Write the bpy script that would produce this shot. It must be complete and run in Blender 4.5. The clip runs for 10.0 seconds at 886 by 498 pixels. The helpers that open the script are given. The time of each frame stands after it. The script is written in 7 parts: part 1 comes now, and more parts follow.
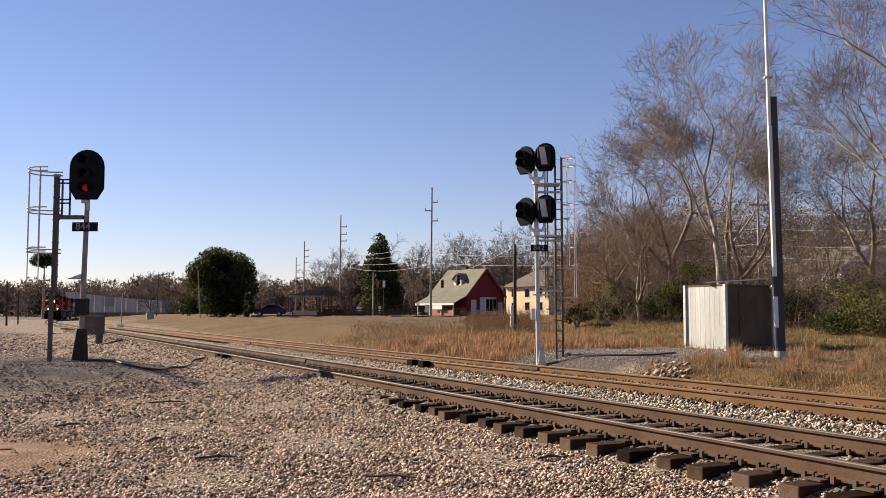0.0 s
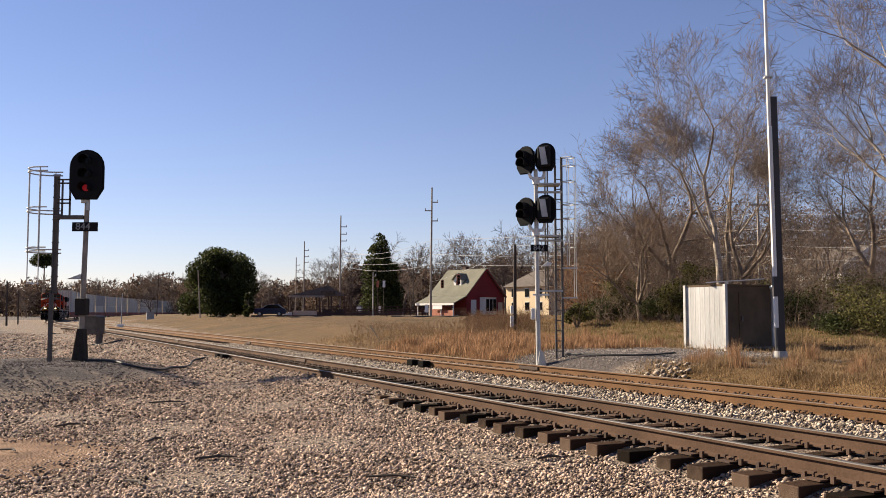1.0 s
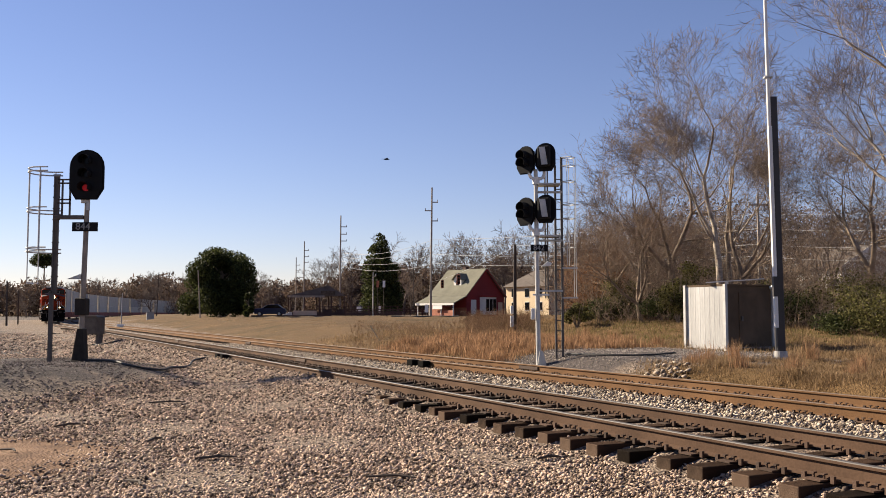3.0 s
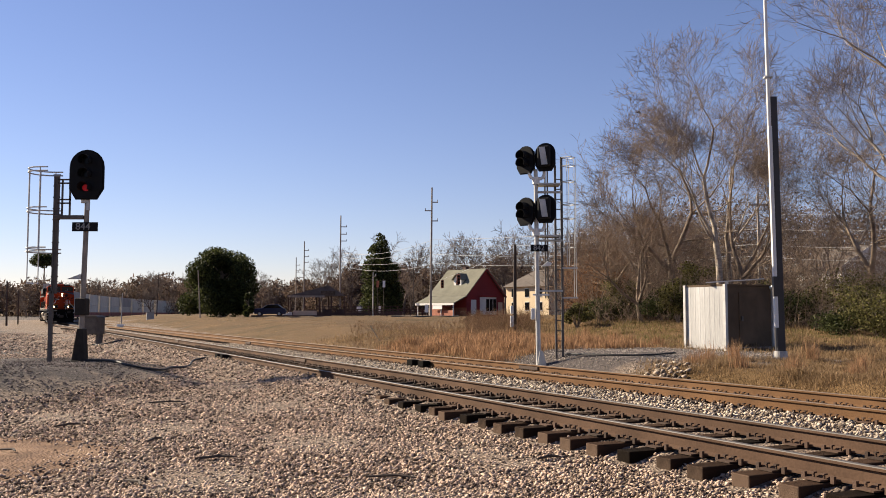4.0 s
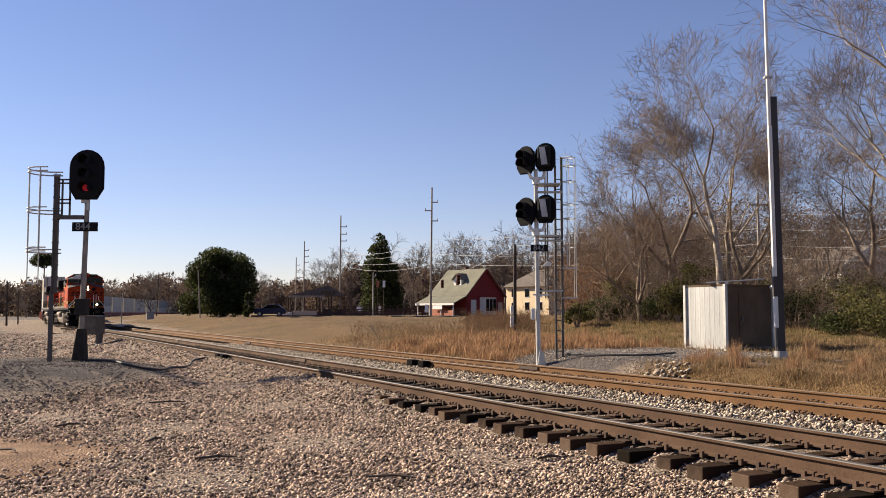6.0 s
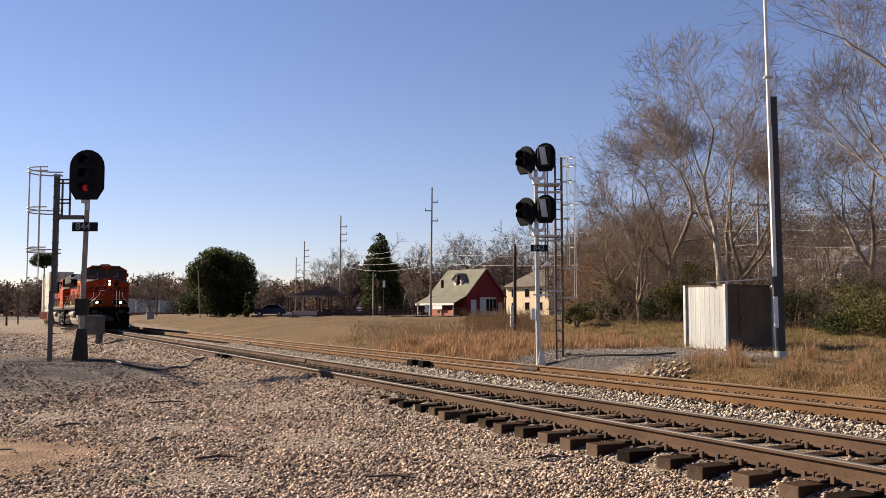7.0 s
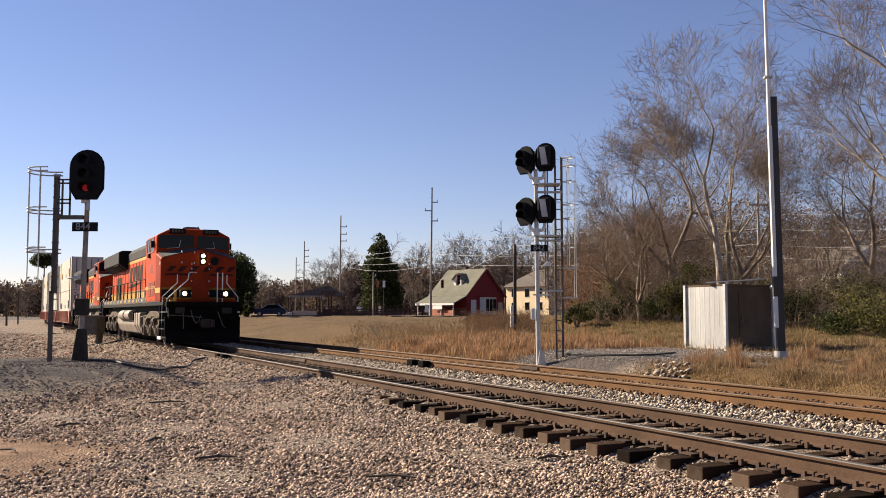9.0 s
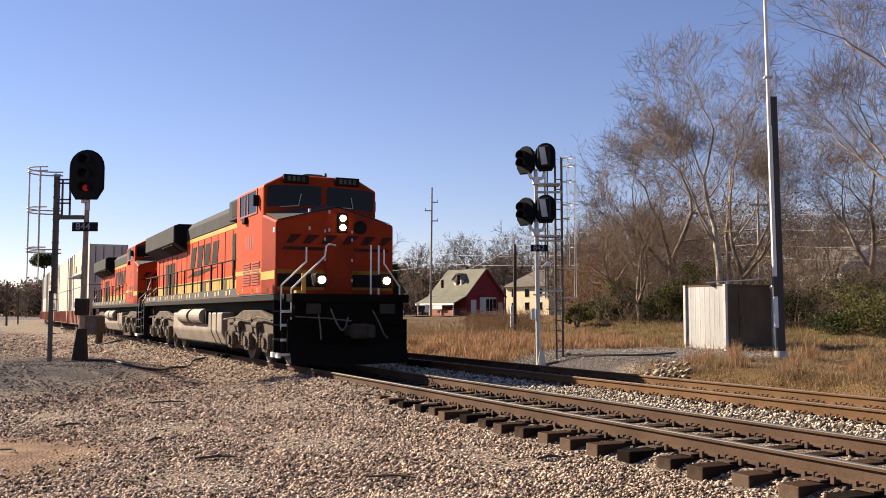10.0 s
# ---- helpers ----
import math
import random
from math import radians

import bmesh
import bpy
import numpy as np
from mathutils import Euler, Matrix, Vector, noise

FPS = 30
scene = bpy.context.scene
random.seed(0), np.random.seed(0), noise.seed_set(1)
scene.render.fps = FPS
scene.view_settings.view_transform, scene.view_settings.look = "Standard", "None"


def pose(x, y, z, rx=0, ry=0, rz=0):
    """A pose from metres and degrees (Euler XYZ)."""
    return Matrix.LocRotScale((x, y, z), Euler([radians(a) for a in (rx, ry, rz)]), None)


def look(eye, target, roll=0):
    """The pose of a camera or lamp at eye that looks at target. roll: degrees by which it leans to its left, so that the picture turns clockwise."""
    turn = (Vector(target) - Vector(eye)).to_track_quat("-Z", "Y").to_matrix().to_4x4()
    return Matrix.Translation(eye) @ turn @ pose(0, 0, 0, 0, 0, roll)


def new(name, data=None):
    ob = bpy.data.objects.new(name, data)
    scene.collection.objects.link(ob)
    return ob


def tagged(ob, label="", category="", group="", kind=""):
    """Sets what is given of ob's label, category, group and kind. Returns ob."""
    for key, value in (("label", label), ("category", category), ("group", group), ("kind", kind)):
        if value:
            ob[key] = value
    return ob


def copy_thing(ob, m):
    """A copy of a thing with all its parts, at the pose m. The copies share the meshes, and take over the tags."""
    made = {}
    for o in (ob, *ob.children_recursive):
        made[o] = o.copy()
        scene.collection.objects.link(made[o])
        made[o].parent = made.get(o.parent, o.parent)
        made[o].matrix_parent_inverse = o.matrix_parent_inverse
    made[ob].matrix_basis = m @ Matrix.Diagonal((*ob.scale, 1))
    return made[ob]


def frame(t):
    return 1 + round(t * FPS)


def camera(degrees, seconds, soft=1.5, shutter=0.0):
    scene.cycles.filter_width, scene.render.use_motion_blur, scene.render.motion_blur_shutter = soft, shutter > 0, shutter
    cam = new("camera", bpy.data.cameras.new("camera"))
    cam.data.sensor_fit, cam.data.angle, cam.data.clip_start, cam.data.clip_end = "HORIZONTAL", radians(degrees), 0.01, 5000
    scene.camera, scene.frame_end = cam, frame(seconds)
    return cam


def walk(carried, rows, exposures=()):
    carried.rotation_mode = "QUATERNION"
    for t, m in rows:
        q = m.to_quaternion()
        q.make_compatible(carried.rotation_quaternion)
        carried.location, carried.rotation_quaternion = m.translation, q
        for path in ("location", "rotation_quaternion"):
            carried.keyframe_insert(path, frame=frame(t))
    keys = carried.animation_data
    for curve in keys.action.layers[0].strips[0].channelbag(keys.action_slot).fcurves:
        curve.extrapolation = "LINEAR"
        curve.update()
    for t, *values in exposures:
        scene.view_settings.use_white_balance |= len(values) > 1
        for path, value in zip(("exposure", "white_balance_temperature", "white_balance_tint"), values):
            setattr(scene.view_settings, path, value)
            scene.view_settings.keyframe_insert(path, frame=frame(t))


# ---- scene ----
# ---- camera: a tripod beside the line, looking slightly up ----
EYE = 1.302                       # eye above the rail heads (rail heads are z = 0)
cam = camera(51.43, 10.0, soft=0.9)
CAM_POSE = pose(0, 0, EYE, 93.98, 0, 0)
walk(cam, [(0.0, CAM_POSE), (10.0, CAM_POSE)], exposures=[(0.0, 1.31), (9.0, 1.31), (9.5, 1.33), (10.0, 1.46)])

# ---- sky and sun ----
SUN_AZ = math.atan2(-0.87, 0.493)  # from +y towards +x
SUN_EL = radians(30.0)
world = bpy.data.worlds.new("sky")
scene.world = world
world.use_nodes = True
wn = world.node_tree
sky = wn.nodes.new("ShaderNodeTexSky")
sky.sky_type = 'NISHITA'
sky.sun_disc = False
sky.sun_elevation = SUN_EL
sky.sun_rotation = SUN_AZ
sky.air_density, sky.dust_density, sky.ozone_density = 1.0, 0.0, 1.6
tint = wn.nodes.new("ShaderNodeMix")
tint.data_type, tint.blend_type = 'RGBA', 'MULTIPLY'
tint.inputs[0].default_value, tint.inputs[7].default_value = 1.0, (1.02, 0.93, 1.15, 1)   # clear, slightly violet winter sky
wn.links.new(sky.outputs[0], tint.inputs[6])
wn.links.new(tint.outputs[2], wn.nodes["Background"].inputs[0])
wn.nodes["Background"].inputs[1].default_value = 0.041
sun_data = bpy.data.lights.new("sun", 'SUN')
sun_data.energy, sun_data.angle, sun_data.color = 5.0, radians(0.53), (1.0, 0.85, 0.65)
sun = new("sun", sun_data)
SUN_DIR = Vector((math.sin(SUN_AZ) * math.cos(SUN_EL), math.cos(SUN_AZ) * math.cos(SUN_EL), math.sin(SUN_EL)))
sun.matrix_world = look(SUN_DIR * 100, (0, 0, 0))

# ---- the line of the railway ----
TH, PC, PF = 0.4553, 7.553, 11.59   # heading, and how far the two tracks pass from the eye
S0, RC = 126.69, 648.2              # where the curve begins, its radius
V, S_END = 16.669, 19.99            # train speed, place of its head lamps at 10 s
U = Vector((-math.sin(TH), math.cos(TH)))
N = Vector((math.cos(TH), math.sin(TH)))


def on_line(s, off=0.0):
    """Plan place and heading (of s growing) on the near track's centre line, off metres to its far side."""
    if s <= S0:
        q, n, u = N * PC + U * s, N, U
    else:
        a = (s - S0) / RC
        c = N * (PC + RC) + U * S0
        n = N * math.cos(a) - U * math.sin(a)
        u = U * math.cos(a) + N * math.sin(a)
        q = c - n * RC
    return q + n * off, u, n


def line_coords(x, y):
    """s and off for arrays of plan places."""
    p = x * N.x + y * N.y
    s = x * U.x + y * U.y
    c = N * (PC + RC) + U * S0
    dx, dy = x - c.x, y - c.y
    r = np.hypot(dx, dy)
    a = np.arctan2(dx * U.x + dy * U.y, -(dx * N.x + dy * N.y))
    past = (s > S0)
    return np.where(past, S0 + a * RC, s), np.where(past, RC - r, p - PC)


def lerp(x, xs, ys):
    return np.interp(x, xs, ys)


def ground_z(x, y):
    """Height of the ground, ballast and banks for arrays of plan places."""
    x, y = np.asarray(x, float), np.asarray(y, float)
    s, d = line_coords(x, y)
    near = lerp(d, [-400, -60, -14, -7.5, -4.0, -2.2, -1.5, -1.2, -0.9, 6.1], [0.3, -0.2, -0.42, -0.50, -0.48, -0.42, -0.345, -0.32, -0.215, -0.215])
    near = near + np.clip((s - 13.5) / 3.5, 0, 1) * 0.13 * np.clip((d + 2.6) / 1.2, 0, 1) * (d < -0.9)
    top = lerp(s, [-30, 10, 22, 32, 45, 60, 90, 160, 400], [-0.1, 0.0, 0.12, 0.16, 0.30, 0.55, 0.74, 0.85, 0.9])
    far = lerp(d, [5.3, 5.9, 6.4, 7.4], [-0.215, -0.42, -0.38, -0.2])
    rise = np.clip((d - 6.6) / lerp(s, [20, 34, 60], [0.9, 4.0, 6.5]), 0, 1)
    rise = rise * rise * (3 - 2 * rise)
    far = far * (1 - rise) + top * rise + np.clip((d - 14) / 90, 0, 1) * 0.35
    rise = np.clip((d - 14.5) / 6.5, 0, 1)
    far = far + 0.62 * rise * rise * (3 - 2 * rise) * np.clip((s - 19) / 13, 0, 1) * np.clip((62 - s) / 20, 0, 1)
    z = np.where(d < 3, near, far)
    # dark gravel mound round the near signal, gravel pad of the far one
    m = np.clip(1 - np.hypot((x + 11.4) / 5.4, (y - 22.8) / 7.6), 0, 1)
    z = z + 0.47 * np.clip(m * 2.4, 0, 1) + 0.20 * np.exp(-((x + 10.6) / 2.2) ** 2 - ((y - 20.3) / 2.4) ** 2)
    # lone mound far off by the curve
    m = np.clip(1 - np.hypot((x + 33.0) / 2.6, (y - 105) / 2.6), 0, 1)
    z = z + 1.0 * m
    return z


def gz(x, y):
    return float(ground_z(np.array([x]), np.array([y]))[0])


# ---- small builders ----
def part(name, bm, material, parent, label="", smooth=False):
    me = bpy.data.meshes.new(name)
    bm.to_mesh(me)
    bm.free()
    if smooth:
        me.shade_smooth()
    if material is not None:
        me.materials.append(material)
    ob = new(name, me)
    ob.parent = parent
    if label:
        ob["label"] = label
    return ob


def thing(name, label, category, m=None, group="", kind=""):
    ob = new(name)
    if m is not None:
        ob.matrix_basis = m
    return tagged(ob, label, category, group, kind)


def raw(name, verts, faces, material, parent=None, smooth=False):
    me = bpy.data.meshes.new(name)
    me.from_pydata(verts, [], faces)
    me.update()
    if smooth:
        me.shade_smooth()
    me.materials.append(material)
    ob = new(name, me)
    ob.parent = parent
    return ob


def tri_mesh(name, V_, F_, material, parent=None):
    """A mesh from numpy arrays of vertices and triangles or quads."""
    me = bpy.data.meshes.new(name)
    k = F_.shape[1]
    me.vertices.add(len(V_))
    me.vertices.foreach_set("co", V_.astype(np.float32).ravel())
    me.loops.add(F_.size)
    me.loops.foreach_set("vertex_index", F_.astype(np.int32).ravel())
    me.polygons.add(len(F_))
    me.polygons.foreach_set("loop_start", np.arange(0, F_.size, k, dtype=np.int32))
    me.update(calc_edges=True)
    me.materials.append(material)
    ob = new(name, me)
    ob.parent = parent
    return ob


def box(bm, x0, x1, y0, y1, z0, z1, bevel=0.0):
    vs = [bm.verts.new((x, y, z)) for x in (x0, x1) for y in (y0, y1) for z in (z0, z1)]
    fs = [bm.faces.new([vs[i] for i in f]) for f in ((0, 1, 3, 2), (4, 6, 7, 5), (0, 4, 5, 1), (2, 3, 7, 6), (0, 2, 6, 4), (1, 5, 7, 3))]
    if bevel > 0:
        es = list({e for f in fs for e in f.edges})
        bmesh.ops.bevel(bm, geom=es, offset=bevel, segments=2, affect='EDGES', profile=0.5)
    return bm


def rod(bm, a, b, r, r2=None, n=8, cap=True):
    a, b = Vector(a), Vector(b)
    r2 = r if r2 is None else r2
    z = (b - a).normalized()
    x = z.orthogonal().normalized()
    y = z.cross(x)
    ra, rb = [], []
    for i in range(n):
        t = 2 * math.pi * i / n
        d = x * math.cos(t) + y * math.sin(t)
        ra.append(bm.verts.new(a + d * r))
        rb.append(bm.verts.new(b + d * r2))
    for i in range(n):
        j = (i + 1) % n
        bm.faces.new((ra[i], ra[j], rb[j], rb[i]))
    if cap:
        bm.faces.new(ra[::-1])
        bm.faces.new(rb)
    return bm


def pipe(bm, pts, r, n=6):
    for a, b in zip(pts[:-1], pts[1:]):
        rod(bm, a, b, r, n=n)
    return bm


def prism(bm, poly, axis, a, b, bevel=0.0):
    """A plan polygon pushed from a to b along x, y or z."""
    def at(p, t):
        return {'x': (t, p[0], p[1]), 'y': (p[0], t, p[1]), 'z': (p[0], p[1], t)}[axis]
    lo = [bm.verts.new(at(p, a)) for p in poly]
    hi = [bm.verts.new(at(p, b)) for p in poly]
    fs = [bm.faces.new(lo[::-1]), bm.faces.new(hi)]
    for i in range(len(poly)):
        j = (i + 1) % len(poly)
        fs.append(bm.faces.new((lo[i], lo[j], hi[j], hi[i])))
    bmesh.ops.recalc_face_normals(bm, faces=fs)
    if bevel > 0:
        bmesh.ops.bevel(bm, geom=list({e for f in fs for e in f.edges}), offset=bevel, segments=2, affect='EDGES', profile=0.5)
    return bm


def B():
    return bmesh.new()


# ---- materials ----
def mat(name, c, rough=0.7, metal=0.0, vary=0.25, scale=6.0, fine=60.0, bump=0.2, per="", c2=None, stretch=(1, 1, 1), spec=0.5):
    """A surface of colour c with broad stains, fine grain and relief. per: 'object' or 'island' varies the pieces."""
    m = bpy.data.materials.new(name)
    m.use_nodes = True
    t = m.node_tree
    b = t.nodes["Principled BSDF"]
    b.inputs["Roughness"].default_value = rough
    b.inputs["Metallic"].default_value = metal
    b.inputs["Specular IOR Level"].default_value = spec
    co = t.nodes.new("ShaderNodeTexCoord")
    mp = t.nodes.new("ShaderNodeMapping")
    mp.inputs["Scale"].default_value = stretch
    t.links.new(co.outputs["Object"], mp.inputs[0])
    big = t.nodes.new("ShaderNodeTexNoise")
    big.inputs["Scale"].default_value = scale
    big.inputs["Detail"].default_value = 5
    small = t.nodes.new("ShaderNodeTexNoise")
    small.inputs["Scale"].default_value = fine
    small.inputs["Detail"].default_value = 3
    for n in (big, small):
        t.links.new(mp.outputs[0], n.inputs["Vector"])
    ramp = t.nodes.new("ShaderNodeValToRGB")
    d = c2 if c2 else [max(0.0, v * (1 - vary)) for v in c]
    e = [min(1.0, v * (1 + 0.5 * vary)) for v in c]
    ramp.color_ramp.elements[0].position, ramp.color_ramp.elements[0].color = 0.3, (*d, 1)
    ramp.color_ramp.elements[1].position, ramp.color_ramp.elements[1].color = 0.68, (*e, 1)
    mixf = t.nodes.new("ShaderNodeMath")
    mixf.operation = 'MULTIPLY_ADD'
    mixf.inputs[1].default_value = 0.35
    t.links.new(small.outputs[0], mixf.inputs[0])
    sc = t.nodes.new("ShaderNodeMath")
    sc.operation = 'MULTIPLY'
    sc.inputs[1].default_value = 0.65
    t.links.new(big.outputs[0], sc.inputs[0])
    t.links.new(sc.outputs[0], mixf.inputs[2])
    fac = mixf.outputs[0]
    if per:
        if per == "object":
            r = t.nodes.new("ShaderNodeObjectInfo").outputs["Random"]
        else:
            r = t.nodes.new("ShaderNodeNewGeometry").outputs["Random Per Island"]
        ad = t.nodes.new("ShaderNodeMath")
        ad.operation = 'MULTIPLY_ADD'
        ad.inputs[1].default_value = 0.5
        t.links.new(r, ad.inputs[0])
        half = t.nodes.new("ShaderNodeMath")
        half.operation = 'MULTIPLY_ADD'
        half.inputs[1].default_value = 0.6
        half.inputs[2].default_value = -0.05
        t.links.new(fac, half.inputs[0])
        t.links.new(half.outputs[0], ad.inputs[2])
        fac = ad.outputs[0]
    t.links.new(fac, ramp.inputs[0])
    t.links.new(ramp.outputs[0], b.inputs["Base Color"])
    if bump:
        bp = t.nodes.new("ShaderNodeBump")
        bp.inputs["Strength"].default_value = bump
        bp.inputs["Distance"].default_value = 0.02
        t.links.new(small.outputs[0], bp.inputs["Height"])
        t.links.new(bp.outputs[0], b.inputs["Normal"])
    return m


def glow(name, c, power):
    m = bpy.data.materials.new(name)
    m.use_nodes = True
    b = m.node_tree.nodes["Principled BSDF"]
    b.inputs["Base Color"].default_value = (*c, 1)
    b.inputs["Emission Color"].default_value = (*c, 1)
    b.inputs["Emission Strength"].default_value = power
    return m


def thin(m, share):
    """Lets part of the light through a leaf or blade."""
    t = m.node_tree
    b = t.nodes["Principled BSDF"]
    tr, mx = t.nodes.new("ShaderNodeBsdfTranslucent"), t.nodes.new("ShaderNodeMixShader")
    t.links.new(b.inputs["Base Color"].links[0].from_socket, tr.inputs[0])
    mx.inputs[0].default_value = share
    t.links.new(b.outputs[0], mx.inputs[1])
    t.links.new(tr.outputs[0], mx.inputs[2])
    t.links.new(mx.outputs[0], t.nodes["Material Output"].inputs[0])
    return m


M_STONE = mat("ballast_stone", (0.42, 0.312, 0.236), 0.9, vary=0.75, scale=3, fine=40, bump=0.3, per="island", c2=(0.055, 0.037, 0.028), spec=0.2)
M_STONE_PALE = mat("pale_ballast_stone", (0.38, 0.315, 0.245), 0.85, vary=0.7, scale=3, fine=40, per="island", c2=(0.10, 0.076, 0.058), spec=0.2)
M_STONE_BROWN = mat("oily_brown_stone", (0.17, 0.125, 0.095), 0.85, vary=0.6, scale=3, fine=40, per="island", c2=(0.05, 0.036, 0.028))
M_GRAVEL_PALE = mat("tan_grey_gravel", (0.36, 0.315, 0.275), 0.9, vary=0.5, scale=3, fine=40, per="island", c2=(0.19, 0.16, 0.14), spec=0.2)
M_GRAVEL = mat("grey_gravel", (0.17, 0.14, 0.13), 0.9, vary=0.5, scale=3, fine=40, per="island", c2=(0.04, 0.033, 0.031), spec=0.2)
M_TIE = mat("creosoted_wood", (0.040, 0.024, 0.016), 0.95, vary=0.6, scale=3, fine=60, bump=0.5, per="object", c2=(0.010, 0.007, 0.005), stretch=(1, 8, 8), spec=0.05)
M_TIE_END = mat("weathered_end_grain", (0.085, 0.058, 0.042), 0.95, vary=0.6, scale=8, fine=80, bump=0.5, per="object", c2=(0.010, 0.007, 0.005), spec=0.05)
M_RAIL = mat("rusted_rail_steel", (0.092, 0.056, 0.037), 0.9, 0.0, vary=0.4, scale=1.2, fine=40, bump=0.15, c2=(0.050, 0.030, 0.020), spec=0.12)
M_RAIL_FAR = mat("orange_rusted_rail_steel", (0.145, 0.08, 0.04), 0.9, 0.0, vary=0.35, scale=1.2, fine=40, bump=0.15, c2=(0.085, 0.046, 0.023), spec=0.12)
M_RAILTOP = mat("worn_rail_head", (0.075, 0.066, 0.06), 0.62, 0.1, vary=0.3, scale=2, fine=60, bump=0.03)
M_RAILTOP_FAR = mat("dull_rail_head", (0.105, 0.065, 0.04), 0.7, 0.0, vary=0.3, scale=2, fine=60, bump=0.05)
M_SPIKE = mat("rusted_spike_iron", (0.07, 0.04, 0.026), 0.8, 0.3, vary=0.5, per="object")
M_BLACK = mat("black_paint", (0.006, 0.0055, 0.005), 0.9, vary=0.4, scale=2, bump=0.05, spec=0.04)
M_SIGBLACK = mat("flat_black_signal_paint", (0.006, 0.006, 0.007), 0.7, vary=0.3, bump=0.04, spec=0.2)
M_ALU = mat("galvanised_steel", (0.46, 0.45, 0.43), 0.5, 0.25, vary=0.3, scale=4, fine=80, bump=0.05)
M_MAST = mat("weathered_mast_paint", (0.26, 0.225, 0.19), 0.7, 0.0, vary=0.4, scale=4, bump=0.05, spec=0.2)
M_ALU_DARK = mat("weathered_steel", (0.105, 0.092, 0.082), 0.65, 0.1, vary=0.4, scale=4, bump=0.05, spec=0.25)
M_WHITE = mat("white_paint", (0.68, 0.66, 0.62), 0.6, vary=0.12, scale=3, bump=0.05)
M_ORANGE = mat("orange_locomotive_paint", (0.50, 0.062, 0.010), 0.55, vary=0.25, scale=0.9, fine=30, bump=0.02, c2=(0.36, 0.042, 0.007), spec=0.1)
M_ORANGE_DIRTY = mat("sooty_orange_paint", (0.27, 0.042, 0.008), 0.5, vary=0.4, scale=1.2, fine=30, bump=0.02)
M_YELLOW = mat("yellow_stripe_paint", (0.55, 0.30, 0.03), 0.45, vary=0.2, scale=1.5, bump=0.02)
M_LOCOGREY = mat("dusty_grey_running_gear", (0.125, 0.094, 0.072), 0.85, 0.0, vary=0.5, scale=2.2, fine=30, bump=0.1, c2=(0.022, 0.017, 0.014), spec=0.15)
# Orange with grime and the front end's shade darkened into it.
M_ORANGE_SHADED = mat("grimed_shaded_orange_paint", (0.26, 0.028, 0.005), 0.6, vary=0.4, scale=1.1, fine=20, bump=0.02, c2=(0.13, 0.016, 0.005), spec=0.08)
# Stripe yellow again, darker for the shaded front, with patchy grime.
M_YELLOW_SHADED = mat("grimed_shaded_yellow_paint", (0.26, 0.12, 0.012), 0.6, vary=0.6, scale=1.2, fine=20, bump=0.02, c2=(0.06, 0.03, 0.006), spec=0.1)
M_EMBLEM = mat("faded_black_emblem_paint", (0.050, 0.012, 0.008), 0.7, vary=0.5, scale=2, fine=20, bump=0.02, c2=(0.018, 0.008, 0.006), spec=0.1)
M_TANK = mat("dusty_fuel_tank_paint", (0.25, 0.20, 0.155), 0.75, vary=0.3, scale=1.4, fine=20, bump=0.05, c2=(0.14, 0.11, 0.085))
M_HOODROOF = mat("sooty_grey_hood_paint", (0.046, 0.045, 0.048), 0.85, vary=0.4, scale=1.2, fine=20, bump=0.03, spec=0.12)
M_LOCOBLACK = mat("sooty_black_locomotive_paint", (0.010, 0.0095, 0.0095), 0.75, vary=0.4, scale=1.5, bump=0.03, spec=0.1)
M_SKIRT = mat("dark_grey_sill_paint", (0.055, 0.052, 0.052), 0.7, vary=0.4, scale=1.5, bump=0.03, spec=0.25)
M_GLASS = mat("dark_cab_glass", (0.006, 0.006, 0.007), 0.12, vary=0.2, scale=1, bump=0.0, spec=0.12)
M_LAMP = glow("lit_head_lamp", (1.0, 0.74, 0.36), 5.0)
M_RED_LAMP = glow("lit_red_lens", (0.5, 0.01, 0.02), 0.06)
M_CONT_WHITE = mat("dull_white_container_paint", (0.52, 0.49, 0.42), 0.6, vary=0.2, scale=0.6, fine=20, bump=0.03, spec=0.2)
M_CONT_GREY = mat("grey_container_paint", (0.30, 0.295, 0.285), 0.6, vary=0.2, scale=0.6, fine=20, bump=0.03, spec=0.2)
M_WELL = mat("faded_red_well_car_paint", (0.36, 0.13, 0.09), 0.7, vary=0.4, scale=0.7, fine=20, bump=0.05)
M_WOOD = mat("weathered_pole_wood", (0.33, 0.275, 0.22), 0.9, vary=0.5, scale=2, fine=50, bump=0.3, stretch=(6, 6, 0.6))
M_WOOD_DARK = mat("dark_pole_wood", (0.055, 0.04, 0.032), 0.9, vary=0.5, scale=2, fine=50, bump=0.3, stretch=(6, 6, 0.6))
M_BARK = mat("grey_brown_bark", (0.25, 0.19, 0.14), 0.95, vary=0.6, scale=3, fine=30, bump=0.4, c2=(0.075, 0.055, 0.04))
M_BARK_PALE = mat("pale_sycamore_bark", (0.40, 0.34, 0.27), 0.9, vary=0.7, scale=2.2, fine=12, bump=0.2, c2=(0.12, 0.088, 0.066))
M_TWIG_FAR = mat("distant_twig_bark", (0.125, 0.092, 0.076), 0.95, vary=0.5, scale=0.3, fine=3, bump=0)
M_WOODS = thin(mat("distant_brown_twigs", (0.15, 0.105, 0.080), 0.95, vary=0.5, scale=0.05, fine=1, bump=0, per="island", c2=(0.058, 0.042, 0.033), spec=0.03), 0.3)
M_TWIG = mat("bare_twig_bark", (0.175, 0.128, 0.098), 0.95, vary=0.5, scale=0.5, fine=5, bump=0)
